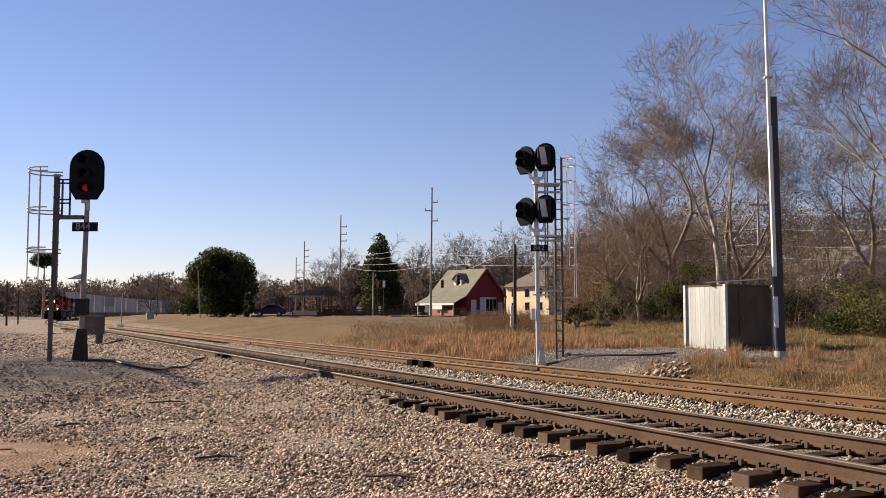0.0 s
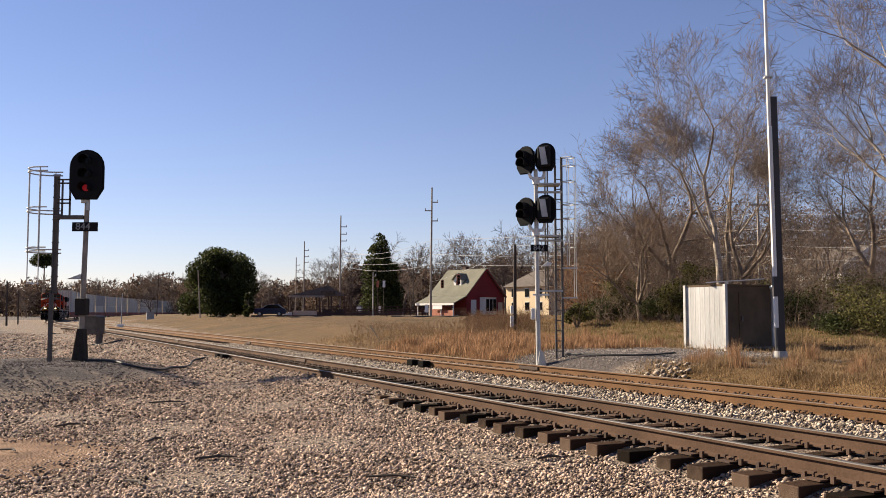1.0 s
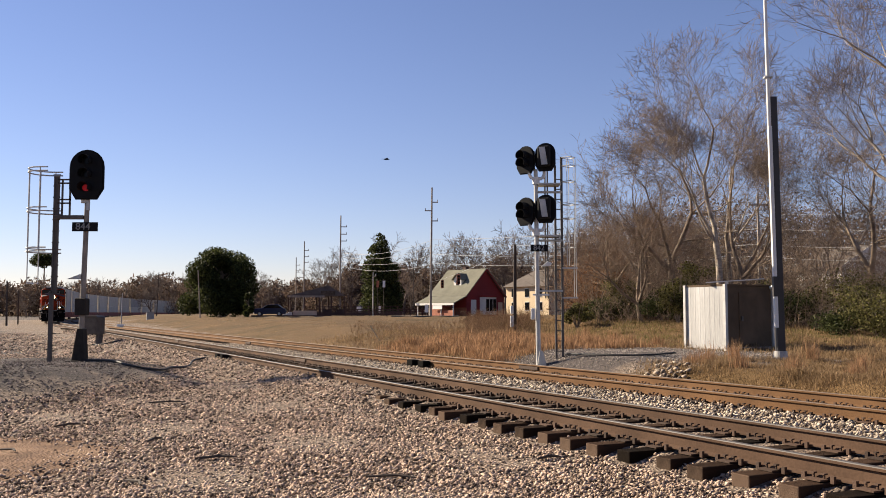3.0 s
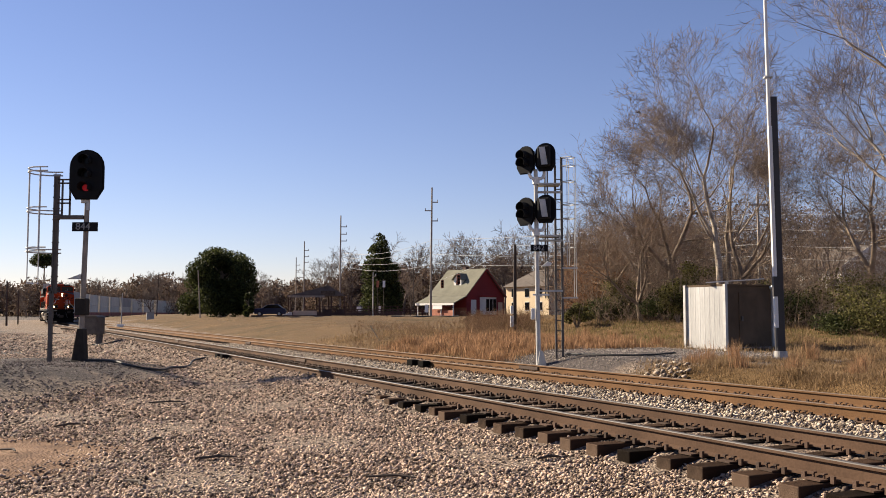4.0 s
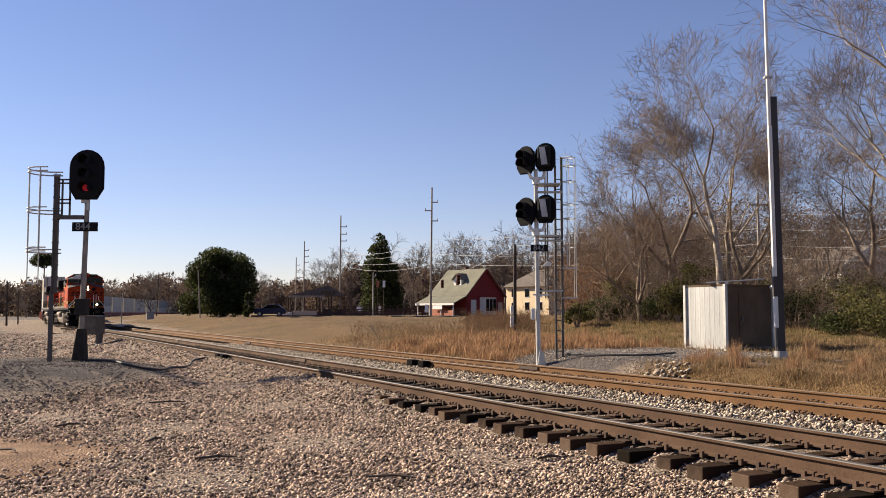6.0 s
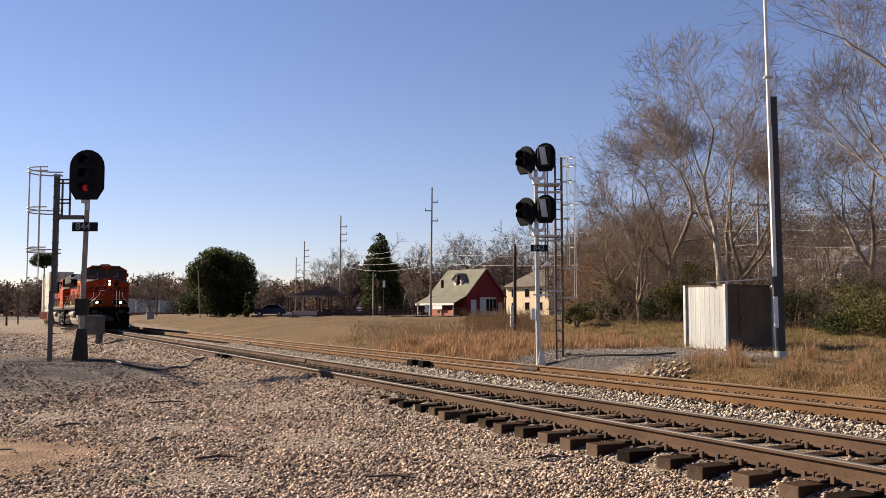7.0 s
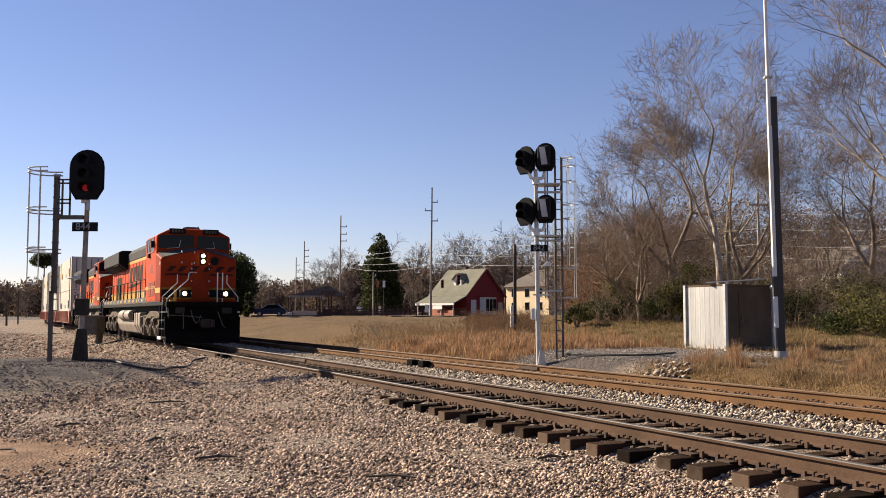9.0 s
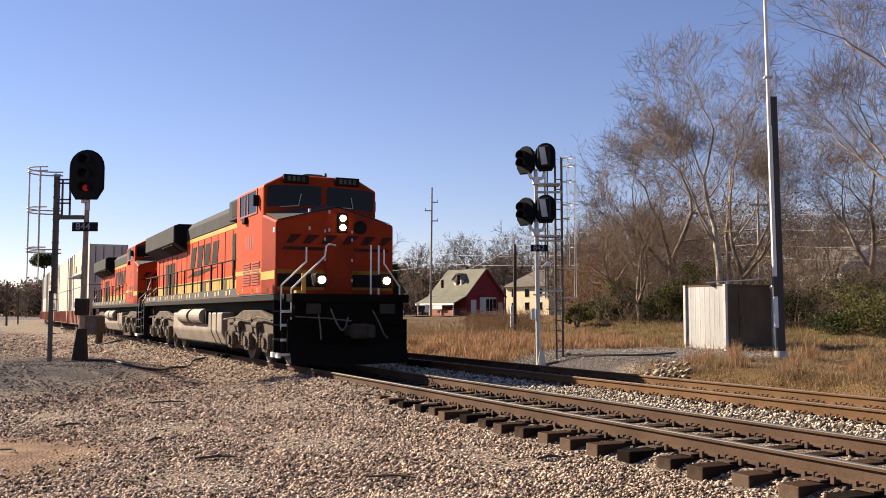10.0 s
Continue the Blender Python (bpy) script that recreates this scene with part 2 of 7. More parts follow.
M_TWIG_BROWN = mat("brown_twig_bark", (0.195, 0.132, 0.092), 0.95, vary=0.5, scale=0.5, fine=5, bump=0)
M_BRUSH = mat("dry_brush", (0.20, 0.14, 0.095), 0.95, vary=0.6, scale=0.4, fine=4, bump=0, per="island", c2=(0.055, 0.04, 0.028))
M_LEAF = thin(mat("dark_evergreen_leaf", (0.058, 0.066, 0.022), 0.6, vary=0.7, scale=0.7, fine=3, bump=0, per="island", c2=(0.010, 0.014, 0.005), spec=0.1), 0.3)
M_LEAF2 = thin(mat("olive_shrub_leaf", (0.13, 0.118, 0.042), 0.7, vary=0.7, scale=0.7, fine=3, bump=0, per="island", c2=(0.026, 0.025, 0.009), spec=0.1), 0.35)
M_LEAF_RUST = thin(mat("withered_brown_leaf", (0.24, 0.13, 0.07), 0.8, vary=0.6, scale=0.7, fine=3, bump=0, per="island", c2=(0.08, 0.04, 0.02), spec=0.1), 0.3)
M_GRASS = thin(mat("tan_dry_grass", (0.33, 0.20, 0.115), 0.9, vary=0.6, scale=0.8, fine=4, bump=0, per="island", c2=(0.15, 0.085, 0.048), spec=0.1), 0.45)
M_GRASS_PALE = thin(mat("straw_pale_grass", (0.29, 0.20, 0.115), 0.9, vary=0.5, scale=0.8, fine=4, bump=0, per="island", c2=(0.13, 0.085, 0.045), spec=0.1), 0.45)
M_WEED = thin(mat("tan_brown_weeds", (0.33, 0.225, 0.145), 0.95, vary=0.5, scale=0.5, fine=4, bump=0, per="island", c2=(0.15, 0.095, 0.06), spec=0.1), 0.4)
M_GRASS_GREEN = thin(mat("greenish_winter_grass", (0.17, 0.145, 0.06), 0.9, vary=0.5, scale=0.8, fine=4, bump=0, per="island", c2=(0.09, 0.085, 0.03), spec=0.1), 0.45)
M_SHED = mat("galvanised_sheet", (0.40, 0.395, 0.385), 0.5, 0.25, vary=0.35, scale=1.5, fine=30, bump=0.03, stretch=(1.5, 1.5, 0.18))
# Dark brown that carries the shade of the shed's right side.
M_SHED_BROWN_SHADE = mat("brown_shaded_sheet", (0.105, 0.072, 0.046), 0.8, vary=0.4, scale=1.5, fine=30, bump=0.05, spec=0.15)
M_REDWALL = mat("deep_red_clapboard", (0.21, 0.013, 0.015), 0.7, vary=0.2, scale=0.6, fine=10, bump=0.1)
M_BRICK = mat("orange_red_brickwork", (0.34, 0.12, 0.07), 0.85, vary=0.4, scale=2, fine=14, bump=0.2)
M_ROOF = mat("olive_grey_shingle", (0.155, 0.15, 0.115), 0.9, vary=0.25, scale=0.8, fine=12, bump=0.3, spec=0.2)
M_ROOF_DARK = mat("dark_shingle", (0.125, 0.105, 0.092), 0.9, vary=0.3, scale=0.8, fine=12, bump=0.3, spec=0.15)
M_CREAM = mat("cream_siding", (0.60, 0.47, 0.30), 0.7, vary=0.1, scale=0.6, bump=0.05)
M_DECK = mat("dark_stained_timber", (0.075, 0.04, 0.03), 0.8, vary=0.5, scale=1.2, fine=20, bump=0.2)
M_PALEBOARD = mat("pale_pine_boards", (0.62, 0.46, 0.33), 0.8, vary=0.2, scale=1.5, fine=20, bump=0.1)
M_CONCRETE = mat("pale_concrete", (0.46, 0.44, 0.41), 0.9, vary=0.3, scale=2, fine=40, bump=0.2)
M_CABINET = mat("weathered_relay_case", (0.115, 0.098, 0.082), 0.7, 0.0, vary=0.4, scale=3, bump=0.04, spec=0.2)
M_BLUE = mat("dark_blue_car_paint", (0.012, 0.019, 0.055), 0.3, vary=0.1, bump=0, spec=0.3)
M_TYRE = mat("black_rubber", (0.015, 0.015, 0.015), 0.8, vary=0.2)
M_CABLE = mat("black_cable_sheath", (0.018, 0.017, 0.016), 0.7, vary=0.3)
M_WIRE = mat("grey_overhead_wire", (0.30, 0.29, 0.28), 0.5, 0.3, vary=0.2, bump=0)
M_ASPHALT = mat("asphalt", (0.07, 0.068, 0.066), 0.9, vary=0.3, scale=1, fine=40, bump=0.2)
M_SIGN = mat("white_sign_enamel", (0.75, 0.74, 0.72), 0.5, vary=0.08, bump=0)
M_BASE = mat("dark_mast_base_paint", (0.036, 0.030, 0.025), 0.8, vary=0.4, bump=0.05, spec=0.12)
M_BRONZE = mat("dark_brown_post_paint", (0.03, 0.024, 0.022), 0.55, vary=0.3, bump=0.03)


def ground_material():
    m = bpy.data.materials.new("ground_cover")
    m.use_nodes = True
    t = m.node_tree
    b = t.nodes["Principled BSDF"]
    b.inputs["Roughness"].default_value = 0.95
    b.inputs["Specular IOR Level"].default_value = 0.2
    co = t.nodes.new("ShaderNodeTexCoord").outputs["Object"]
    at = t.nodes.new("ShaderNodeAttribute")
    at.attribute_name = "cover"
    sep = t.nodes.new("ShaderNodeSeparateColor")
    t.links.new(at.outputs["Color"], sep.inputs[0])

    def noise_ramp(scale, detail, cols, coord=co, rough=0.6):
        n = t.nodes.new("ShaderNodeTexNoise")
        n.inputs["Scale"].default_value, n.inputs["Detail"].default_value, n.inputs["Roughness"].default_value = scale, detail, rough
        t.links.new(coord, n.inputs["Vector"])
        r = t.nodes.new("ShaderNodeValToRGB")
        r.color_ramp.elements[0].position, r.color_ramp.elements[0].color = 0.3, (*cols[0], 1)
        r.color_ramp.elements[1].position, r.color_ramp.elements[1].color = 0.7, (*cols[-1], 1)
        for k, c in enumerate(cols[1:-1]):
            e = r.color_ramp.elements.new(0.3 + 0.4 * (k + 1) / (len(cols) - 1))
            e.color = (*c, 1)
        t.links.new(n.outputs[0], r.inputs[0])
        return r.outputs[0], n.outputs[0]

    def stones(scale, lo, mid, hi):
        v = t.nodes.new("ShaderNodeTexVoronoi")
        v.inputs["Scale"].default_value = scale
        t.links.new(co, v.inputs["Vector"])
        sp = t.nodes.new("ShaderNodeSeparateColor")
        t.links.new(v.outputs["Color"], sp.inputs[0])
        r = t.nodes.new("ShaderNodeValToRGB")
        r.color_ramp.elements[0].color, r.color_ramp.elements[1].color = (*lo, 1), (*hi, 1)
        e = r.color_ramp.elements.new(0.5)
        e.color = (*mid, 1)
        t.links.new(sp.outputs[0], r.inputs[0])
        return r.outputs[0], v.outputs["Distance"]

    def mix(f, a, c):
        x = t.nodes.new("ShaderNodeMix")
        x.data_type = 'RGBA'
        t.links.new(f, x.inputs[0])
        t.links.new(a, x.inputs[6])
        t.links.new(c, x.inputs[7])
        return x.outputs[2]

    def edge(ch, nz):
        # a weight with a ragged border
        a = t.nodes.new("ShaderNodeMath")
        a.operation = 'ADD'
        t.links.new(ch, a.inputs[0])
        t.links.new(nz, a.inputs[1])
        r = t.nodes.new("ShaderNodeMapRange")
        r.inputs[1].default_value, r.inputs[2].default_value = 0.90, 1.12
        t.links.new(a.outputs[0], r.inputs[0])
        return r.outputs[0]

    ballast, dist = stones(27, (0.062, 0.046, 0.034), (0.17, 0.13, 0.10), (0.31, 0.245, 0.19))
    grey, _ = stones(40, (0.032, 0.027, 0.026), (0.066, 0.055, 0.051), (0.12, 0.10, 0.093))
    lawn, lawn_n = noise_ramp(0.22, 8, [(0.050, 0.040, 0.015), (0.094, 0.058, 0.023), (0.124, 0.074, 0.031), (0.155, 0.096, 0.045)], rough=0.7)
    dirt, dirt_n = noise_ramp(1.3, 8, [(0.085, 0.048, 0.028), (0.17, 0.10, 0.06), (0.25, 0.165, 0.105)], rough=0.7)
    border, border_n = noise_ramp(1.1, 6, [(0, 0, 0), (1, 1, 1)])
    broad, broad_n = noise_ramp(0.35, 5, [(0, 0, 0), (1, 1, 1)])
    part_ = t.nodes.new("ShaderNodeMapRange")
    part_.inputs[1].default_value, part_.inputs[2].default_value, part_.inputs[4].default_value = 0.5, 0.7, 0.55
    t.links.new(broad_n, part_.inputs[0])
    ballast = mix(part_.outputs[0], ballast, dirt)
    col = mix(edge(sep.outputs[2], border_n), ballast, dirt)
    col = mix(edge(sep.outputs[1], border_n), col, grey)
    col = mix(edge(sep.outputs[0], border_n), col, lawn)
    t.links.new(col, b.inputs["Base Color"])
    bp = t.nodes.new("ShaderNodeBump")
    bp.inputs["Strength"].default_value, bp.inputs["Distance"].default_value = 0.7, 0.04
    t.links.new(dist, bp.inputs["Height"])
    t.links.new(bp.outputs[0], b.inputs["Normal"])
    return m


M_GROUND = ground_material()


# ---- ground: one sheet to the horizon ----
def axis(lo, a, b, hi, step, grow=1.16):
    mid = list(np.arange(a, b + 1e-6, step))
    out, x, d = [], b, step
    while x < hi:
        d *= grow
        x += d
        out.append(x)
    left, x, d = [], a, step
    while x > lo:
        d *= grow
        x -= d
        left.append(x)
    return np.array(left[::-1] + mid + out)


def patch(x, y, cx, cy, rx, ry):
    return np.clip(1.6 * (1 - np.hypot((x - cx) / rx, (y - cy) / ry)), 0, 1)


def cover_weights(x, y):
    s, d = line_coords(x, y)
    lawn = np.clip((d - 6.3) / 0.8, 0, 1)
    pad = np.clip(1.8 * (1 - np.hypot((s - lerp(d, [6, 9, 14], [22.5, 21.5, 21])) / 6.8, (d - 9.8) / 5.0)), 0, 1)
    grey = np.maximum.reduce([pad, patch(x, y, -11.4, 22.2, 5.6, 8.2), patch(x, y, -33, 105, 4, 4)])
    grey = np.maximum(grey, 0.62 * np.clip((-d - 3.0) / 3, 0, 1) * np.clip((y - 27) / 6, 0, 1))
    lawn = lawn * (1 - np.clip(pad * 1.5, 0, 1))
    dirt = np.maximum(patch(x, y, -6.3, 11.5, 3.2, 3.4), 0.38 * np.clip((-d - 22.0) / 10, 0, 1))
    lawn = np.maximum(lawn, np.clip((-d - 70) / 20, 0, 0.9))
    return lawn, grey, dirt


def build_ground():
    xs = axis(-3500, -18, 20, 3500, 0.3)
    ys = axis(-1500, 1, 40, 4500, 0.3)
    X, Y = np.meshgrid(xs, ys)
    x, y = X.ravel(), Y.ravel()
    z = ground_z(x, y)
    z = z + np.where(np.hypot(x, y) < 60, 0.02, 0.08) * np.sin(x * 1.7 + 0.6 * y) * np.sin(y * 1.3 - 0.4 * x) * (np.abs(line_coords(x, y)[1] - 2.2) > 4.2)
    nx, ny = len(xs), len(ys)
    i = (np.arange(ny - 1)[:, None] * nx + np.arange(nx - 1)[None, :]).ravel()
    F = np.stack([i, i + 1, i + 1 + nx, i + nx], 1)
    ob = tri_mesh("ground", np.stack([x, y, z], 1), F, M_GROUND)
    ob.data.shade_smooth()
    l, g, d = cover_weights(x, y)
    a = ob.data.color_attributes.new("cover", 'FLOAT_COLOR', 'POINT')
    a.data.foreach_set("color", np.stack([l, g, d, np.ones_like(l)], 1).astype(np.float32).ravel())
    tagged(ob, "pale crushed-stone ballast, bare dirt and dry winter lawn", "ground", kind="structure")


build_ground()


# ---- the two tracks ----
TIE_STEP, TIE_FIRST = 0.557, 6.033
RAIL = [(-0.075, -0.175), (0.075, -0.175), (0.075, -0.163), (0.012, -0.145), (0.009, -0.045), (0.036, -0.034), (0.037, -0.008), (0.030, 0.0), (-0.030, 0.0), (-0.037, -0.008), (-0.036, -0.034), (-0.009, -0.045), (-0.012, -0.145), (-0.075, -0.163)]


def rail(name, off, parent, label, head, web):
    ss = [-14.0 + 2.0 * k for k in range(0, 70)] + [130 + 8.0 * k for k in range(0, 98)]
    verts, faces, k = [], [], len(RAIL)
    for s in ss:
        q, u, n = on_line(s, off)
        for a, z in RAIL:
            verts.append((q.x + n.x * a, q.y + n.y * a, z))
    for i in range(len(ss) - 1):
        for j in range(k):
            a, b = i * k + j, i * k + (j + 1) % k
            faces.append((a, b, b + k, a + k))
    faces.append(tuple(range(k)))
    ob = raw(name, verts, faces, web, parent)
    ob.data.materials.append(head)
    for i, p in enumerate(ob.data.polygons):
        if i % k in (6, 7, 8) and i < len(faces) - 1:
            p.material_index = 1
    ob["label"] = label
    return ob


def tie_mesh():
    bm = B()
    box(bm, -1.295, 1.295, -0.115, 0.115, -0.365, -0.187, 0.012)
    me = bpy.data.meshes.new("tie")
    bm.to_mesh(me)
    bm.free()
    me.materials.append(M_TIE)
    me.materials.append(M_TIE_END)
    for p in me.polygons:
        if abs(p.normal.x) > 0.8:
            p.material_index = 1
    return me


def plate_mesh():
    bm = B()
    box(bm, -0.19, 0.19, -0.095, 0.095, -0.187, -0.172)
    for sx in (-1, 1):
        for y in (-0.06, 0.055):
            rod(bm, (sx * 0.095, y, -0.18), (sx * 0.095, y, -0.135), 0.010, n=6)
            box(bm, sx * 0.095 - 0.022, sx * 0.095 + 0.022, y - 0.018, y + 0.018, -0.137, -0.122)
    # rail anchors, clipped under the foot on both sides of the tie
    for y in (-0.16, 0.16):
        box(bm, -0.10, 0.10, y - 0.014, y + 0.014, -0.20, -0.178)
        for sx in (-1, 1):
            box(bm, sx * 0.10 - 0.016, sx * 0.10 + 0.016, y - 0.02, y + 0.02, -0.20, -0.135)
    me = bpy.data.meshes.new("tie_plate")
    bm.to_mesh(me)
    bm.free()
    me.materials.append(M_SPIKE)
    return me


def build_track(off, label, head, web, first, count):
    tr = thing("railway_track", label, "railway track", kind="structure")
    rail("rail", off - 0.755, tr, "rust-brown steel rail with a worn head", head, web)
    rail("rail", off + 0.755, tr, "rust-brown steel rail with a worn head", head, web)
    tm, pm = tie_mesh(), plate_mesh()
    rnd = random.Random(5 + int(off))
    for i in range(count):
        s = first + TIE_STEP * i
        q, u, n = on_line(s, off + rnd.uniform(-0.05, 0.05))
        rz = math.degrees(math.atan2(n.y, n.x)) + rnd.uniform(-1.2, 1.2)
        t = new("tie", tm)
        t.parent = tr
        t.matrix_basis = pose(q.x, q.y, rnd.uniform(-0.012, 0.0), 0, 0, rz)
        if i < 75:
            q2, _, _ = on_line(s, off)
            for o in (-0.755, 0.755):
                p = new("tie_plate", pm)
                p.parent = t
                a = Vector((q2.x, q2.y, 0)) + Vector((n.x, n.y, 0)) * o
                p.matrix_basis = t.matrix_basis.inverted() @ pose(a.x, a.y, 0.001, 0, 0, rz)
    return tr


near_track = build_track(0.0, "main line track of rusted rails on dark wooden ties", M_RAILTOP, M_RAIL, TIE_FIRST - 10 * TIE_STEP, 190)
far_track = build_track(PF - PC, "second track of rust-brown rails bedded in pale ballast", M_RAILTOP_FAR, M_RAIL_FAR, TIE_FIRST - 8 * TIE_STEP, 170)


# ---- ballast stones ----
def stone_shapes(k, rng):
    """Angular broken stones: skewed octahedra."""
    out = []
    for _ in range(k):
        v = np.array([(1, 0, 0), (-1, 0, 0), (0, 1, 0), (0, -1, 0), (0, 0, 1), (0, 0, -1)], float) * 0.62
        v = v + rng.uniform(-0.24, 0.24, v.shape)
        v *= rng.uniform(0.75, 1.3, 3) * np.array([1.1, 0.95, 0.75])
        out.append(v)
    return out


OCTA = np.array([(0, 2, 4), (2, 1, 4), (1, 3, 4), (3, 0, 4), (2, 0, 5), (1, 2, 5), (3, 1, 5), (0, 3, 5)])


def scatter(name, x, y, size, material, label, lift=0.15, seed=3, sink=0.0):
    rng = np.random.default_rng(seed)
    shapes = np.array(stone_shapes(24, rng))
    n = len(x)
    v = shapes[rng.integers(0, 24, n)] * size[:, None, None]
    a, b = rng.uniform(0, 2 * np.pi, n), rng.uniform(-0.7, 0.7, n)
    ca, sa, cb, sb = np.cos(a), np.sin(a), np.cos(b), np.sin(b)
    X, Y, Z = v[..., 0], v[..., 1], v[..., 2]
    Y, Z = Y * cb[:, None] - Z * sb[:, None], Y * sb[:, None] + Z * cb[:, None]
    X, Y = X * ca[:, None] - Y * sa[:, None], X * sa[:, None] + Y * ca[:, None]
    z = ground_z(x, y) + size * (lift + rng.uniform(-0.2, 0.35, n)) - sink
    P = np.stack([X + x[:, None], Y + y[:, None], Z + z[:, None]], -1).reshape(-1, 3)
    F = (OCTA[None] + (np.arange(n) * 6)[:, None, None]).reshape(-1, 3)
    ob = tri_mesh(name, P, F, material)
    return tagged(ob, label, "gravel", kind="stuff")


def in_view(x, y, margin=1.0):
    return (y > 4.5) & (np.abs(x) < 0.50 * y + margin)


def build_stones():
    rng = np.random.default_rng(11)
    # near shoulder: smaller and denser close to the eye, thinner further out
    xs, ys, zs = [], [], []
    for y0, y1, step in ((5.5, 10, 0.034), (10, 15, 0.043), (15, 23, 0.062), (23, 40, 0.10), (40, 80, 0.24)):
        n = int((y1 - y0) * (y1 + 2) / step ** 2)
        y = rng.uniform(y0, y1, n)
        x = rng.uniform(-0.5 * y1 - 1, 0.5 * y1 + 1, n)
        s, d = line_coords(x, y)
        k = ((s - TIE_FIRST) / TIE_STEP) % 1
        l, g, dd = cover_weights(x, y)
        keep = in_view(x, y) & (d < -1.0) & ((d < -1.42) | (s > 16.0) | ((k > 0.28) & (k < 0.72))) & (d > -16) & ((g < 0.35) | (y > 28)) & (rng.uniform(0, 1, n) > dd * 1.05)
        xs.append(x[keep])
        ys.append(y[keep])
        zs.append(rng.uniform(0.75, 1.45, keep.sum()) * lerp(y0, [5, 10, 15, 23, 40], [0.029, 0.031, 0.037, 0.047, 0.08]))
    scatter("ballast_stones", np.concatenate(xs), np.concatenate(ys), np.concatenate(zs), M_STONE, "pinkish grey crushed-stone ballast beside the track")
    # between the rails and the tracks
    n = 60000
    s = rng.uniform(1, 45, n) ** 1.0
    d = rng.uniform(-1.3, 5.9, n)
    x = N.x * (PC + d) + U.x * s
    y = N.y * (PC + d) + U.y * s
    inner = (np.abs(d) < 1.32) | ((d > 3.2) & (d < 4.9))
    k = ((s - TIE_FIRST) / TIE_STEP) % 1
    on_tie = (k < 0.25) | (k > 0.75)
    rails = np.min(np.abs(d[:, None] - np.array([-0.755, 0.755, 3.285, 4.795])), 1) < 0.10
    keep = in_view(x, y) & ~rails & ~(inner & on_tie)
    size = rng.uniform(0.03, 0.062, n)
    a, b = keep & ~inner, keep & inner
    scatter("pale_ballast_stones", x[a], y[a], size[a], M_STONE_PALE, "pale grey ballast stones between the two tracks", seed=4, lift=0.35)
    scatter("oily_ballast_stones", x[b], y[b], size[b], M_STONE_BROWN, "oily brown ballast stones between the rails", seed=5, sink=0.03)
    # grey gravel of the mound and the pad
    n = 52000
    x = np.concatenate([rng.uniform(-17, -5.5, n // 2), rng.uniform(-2, 12, n // 2)])
    y = np.concatenate([rng.uniform(14, 30, n // 2), rng.uniform(20, 34, n // 2)])
    l, g, dd = cover_weights(x, y)
    keep = in_view(x, y) & (g > 0.3) & (x < -2) & (y < 31)
    pad = in_view(x, y) & (g > 0.3) & (x > -2)
    scatter("grey_gravel", x[keep], y[keep], rng.uniform(0.018, 0.044, keep.sum()), M_GRAVEL, "dark grey crushed gravel round the signal foundations", seed=6)
    scatter("tan_gravel", x[pad], y[pad], rng.uniform(0.018, 0.036, pad.sum()), M_GRAVEL_PALE, "tan-grey fine gravel pad under signal and shed", seed=7)
    # heap of large pale rocks at the pad's end
    n = 90
    x0 = np.array([rng.normal(0, 0.42, n), rng.normal(0, 0.28, n)])
    s, d = 17.5 + 0.9 * x0[0], 6.9 + 0.8 * x0[1]
    x = N.x * (PC + d) + U.x * s
    y = N.y * (PC + d) + U.y * s
    scatter("riprap_stones", x, y, rng.uniform(0.06, 0.13, n), M_STONE_PALE, "heap of pale broken rock at the end of the gravel pad", seed=8, lift=0.45)


build_stones()


# ---- the train ----
def disc(bm, c, axis_, r, half, n=16):
    a = Vector(axis_).normalized() * half
    return rod(bm, Vector(c) - a, Vector(c) + a, r, n=n)


def wheelset(parent, x, r=0.53, name="wheelset"):
    bm = B()
    for y in (-0.76, 0.76):
        rod(bm, (0, y - 0.065, 0), (0, y + 0.065, 0), r, n=24)
        rod(bm, (0, y - 0.02 - math.copysign(0.06, y), 0), (0, y + 0.02 - math.copysign(0.06, y), 0), r + 0.03, n=24)
        for k in range(5):
            t = 2 * math.pi * k / 5
            rod(bm, (math.cos(t) * r * 0.6, y, math.sin(t) * r * 0.6), (math.cos(t) * r * 0.6, y + math.copysign(0.085, y), math.sin(t) * r * 0.6), 0.06, n=6)
    rod(bm, (0, -1.0, 0), (0, 1.0, 0), 0.09, n=8)
    w = part(name, bm, M_ALU_DARK, parent, "dark steel wheels on an axle")
    w.location = (x, 0, r)
    return w


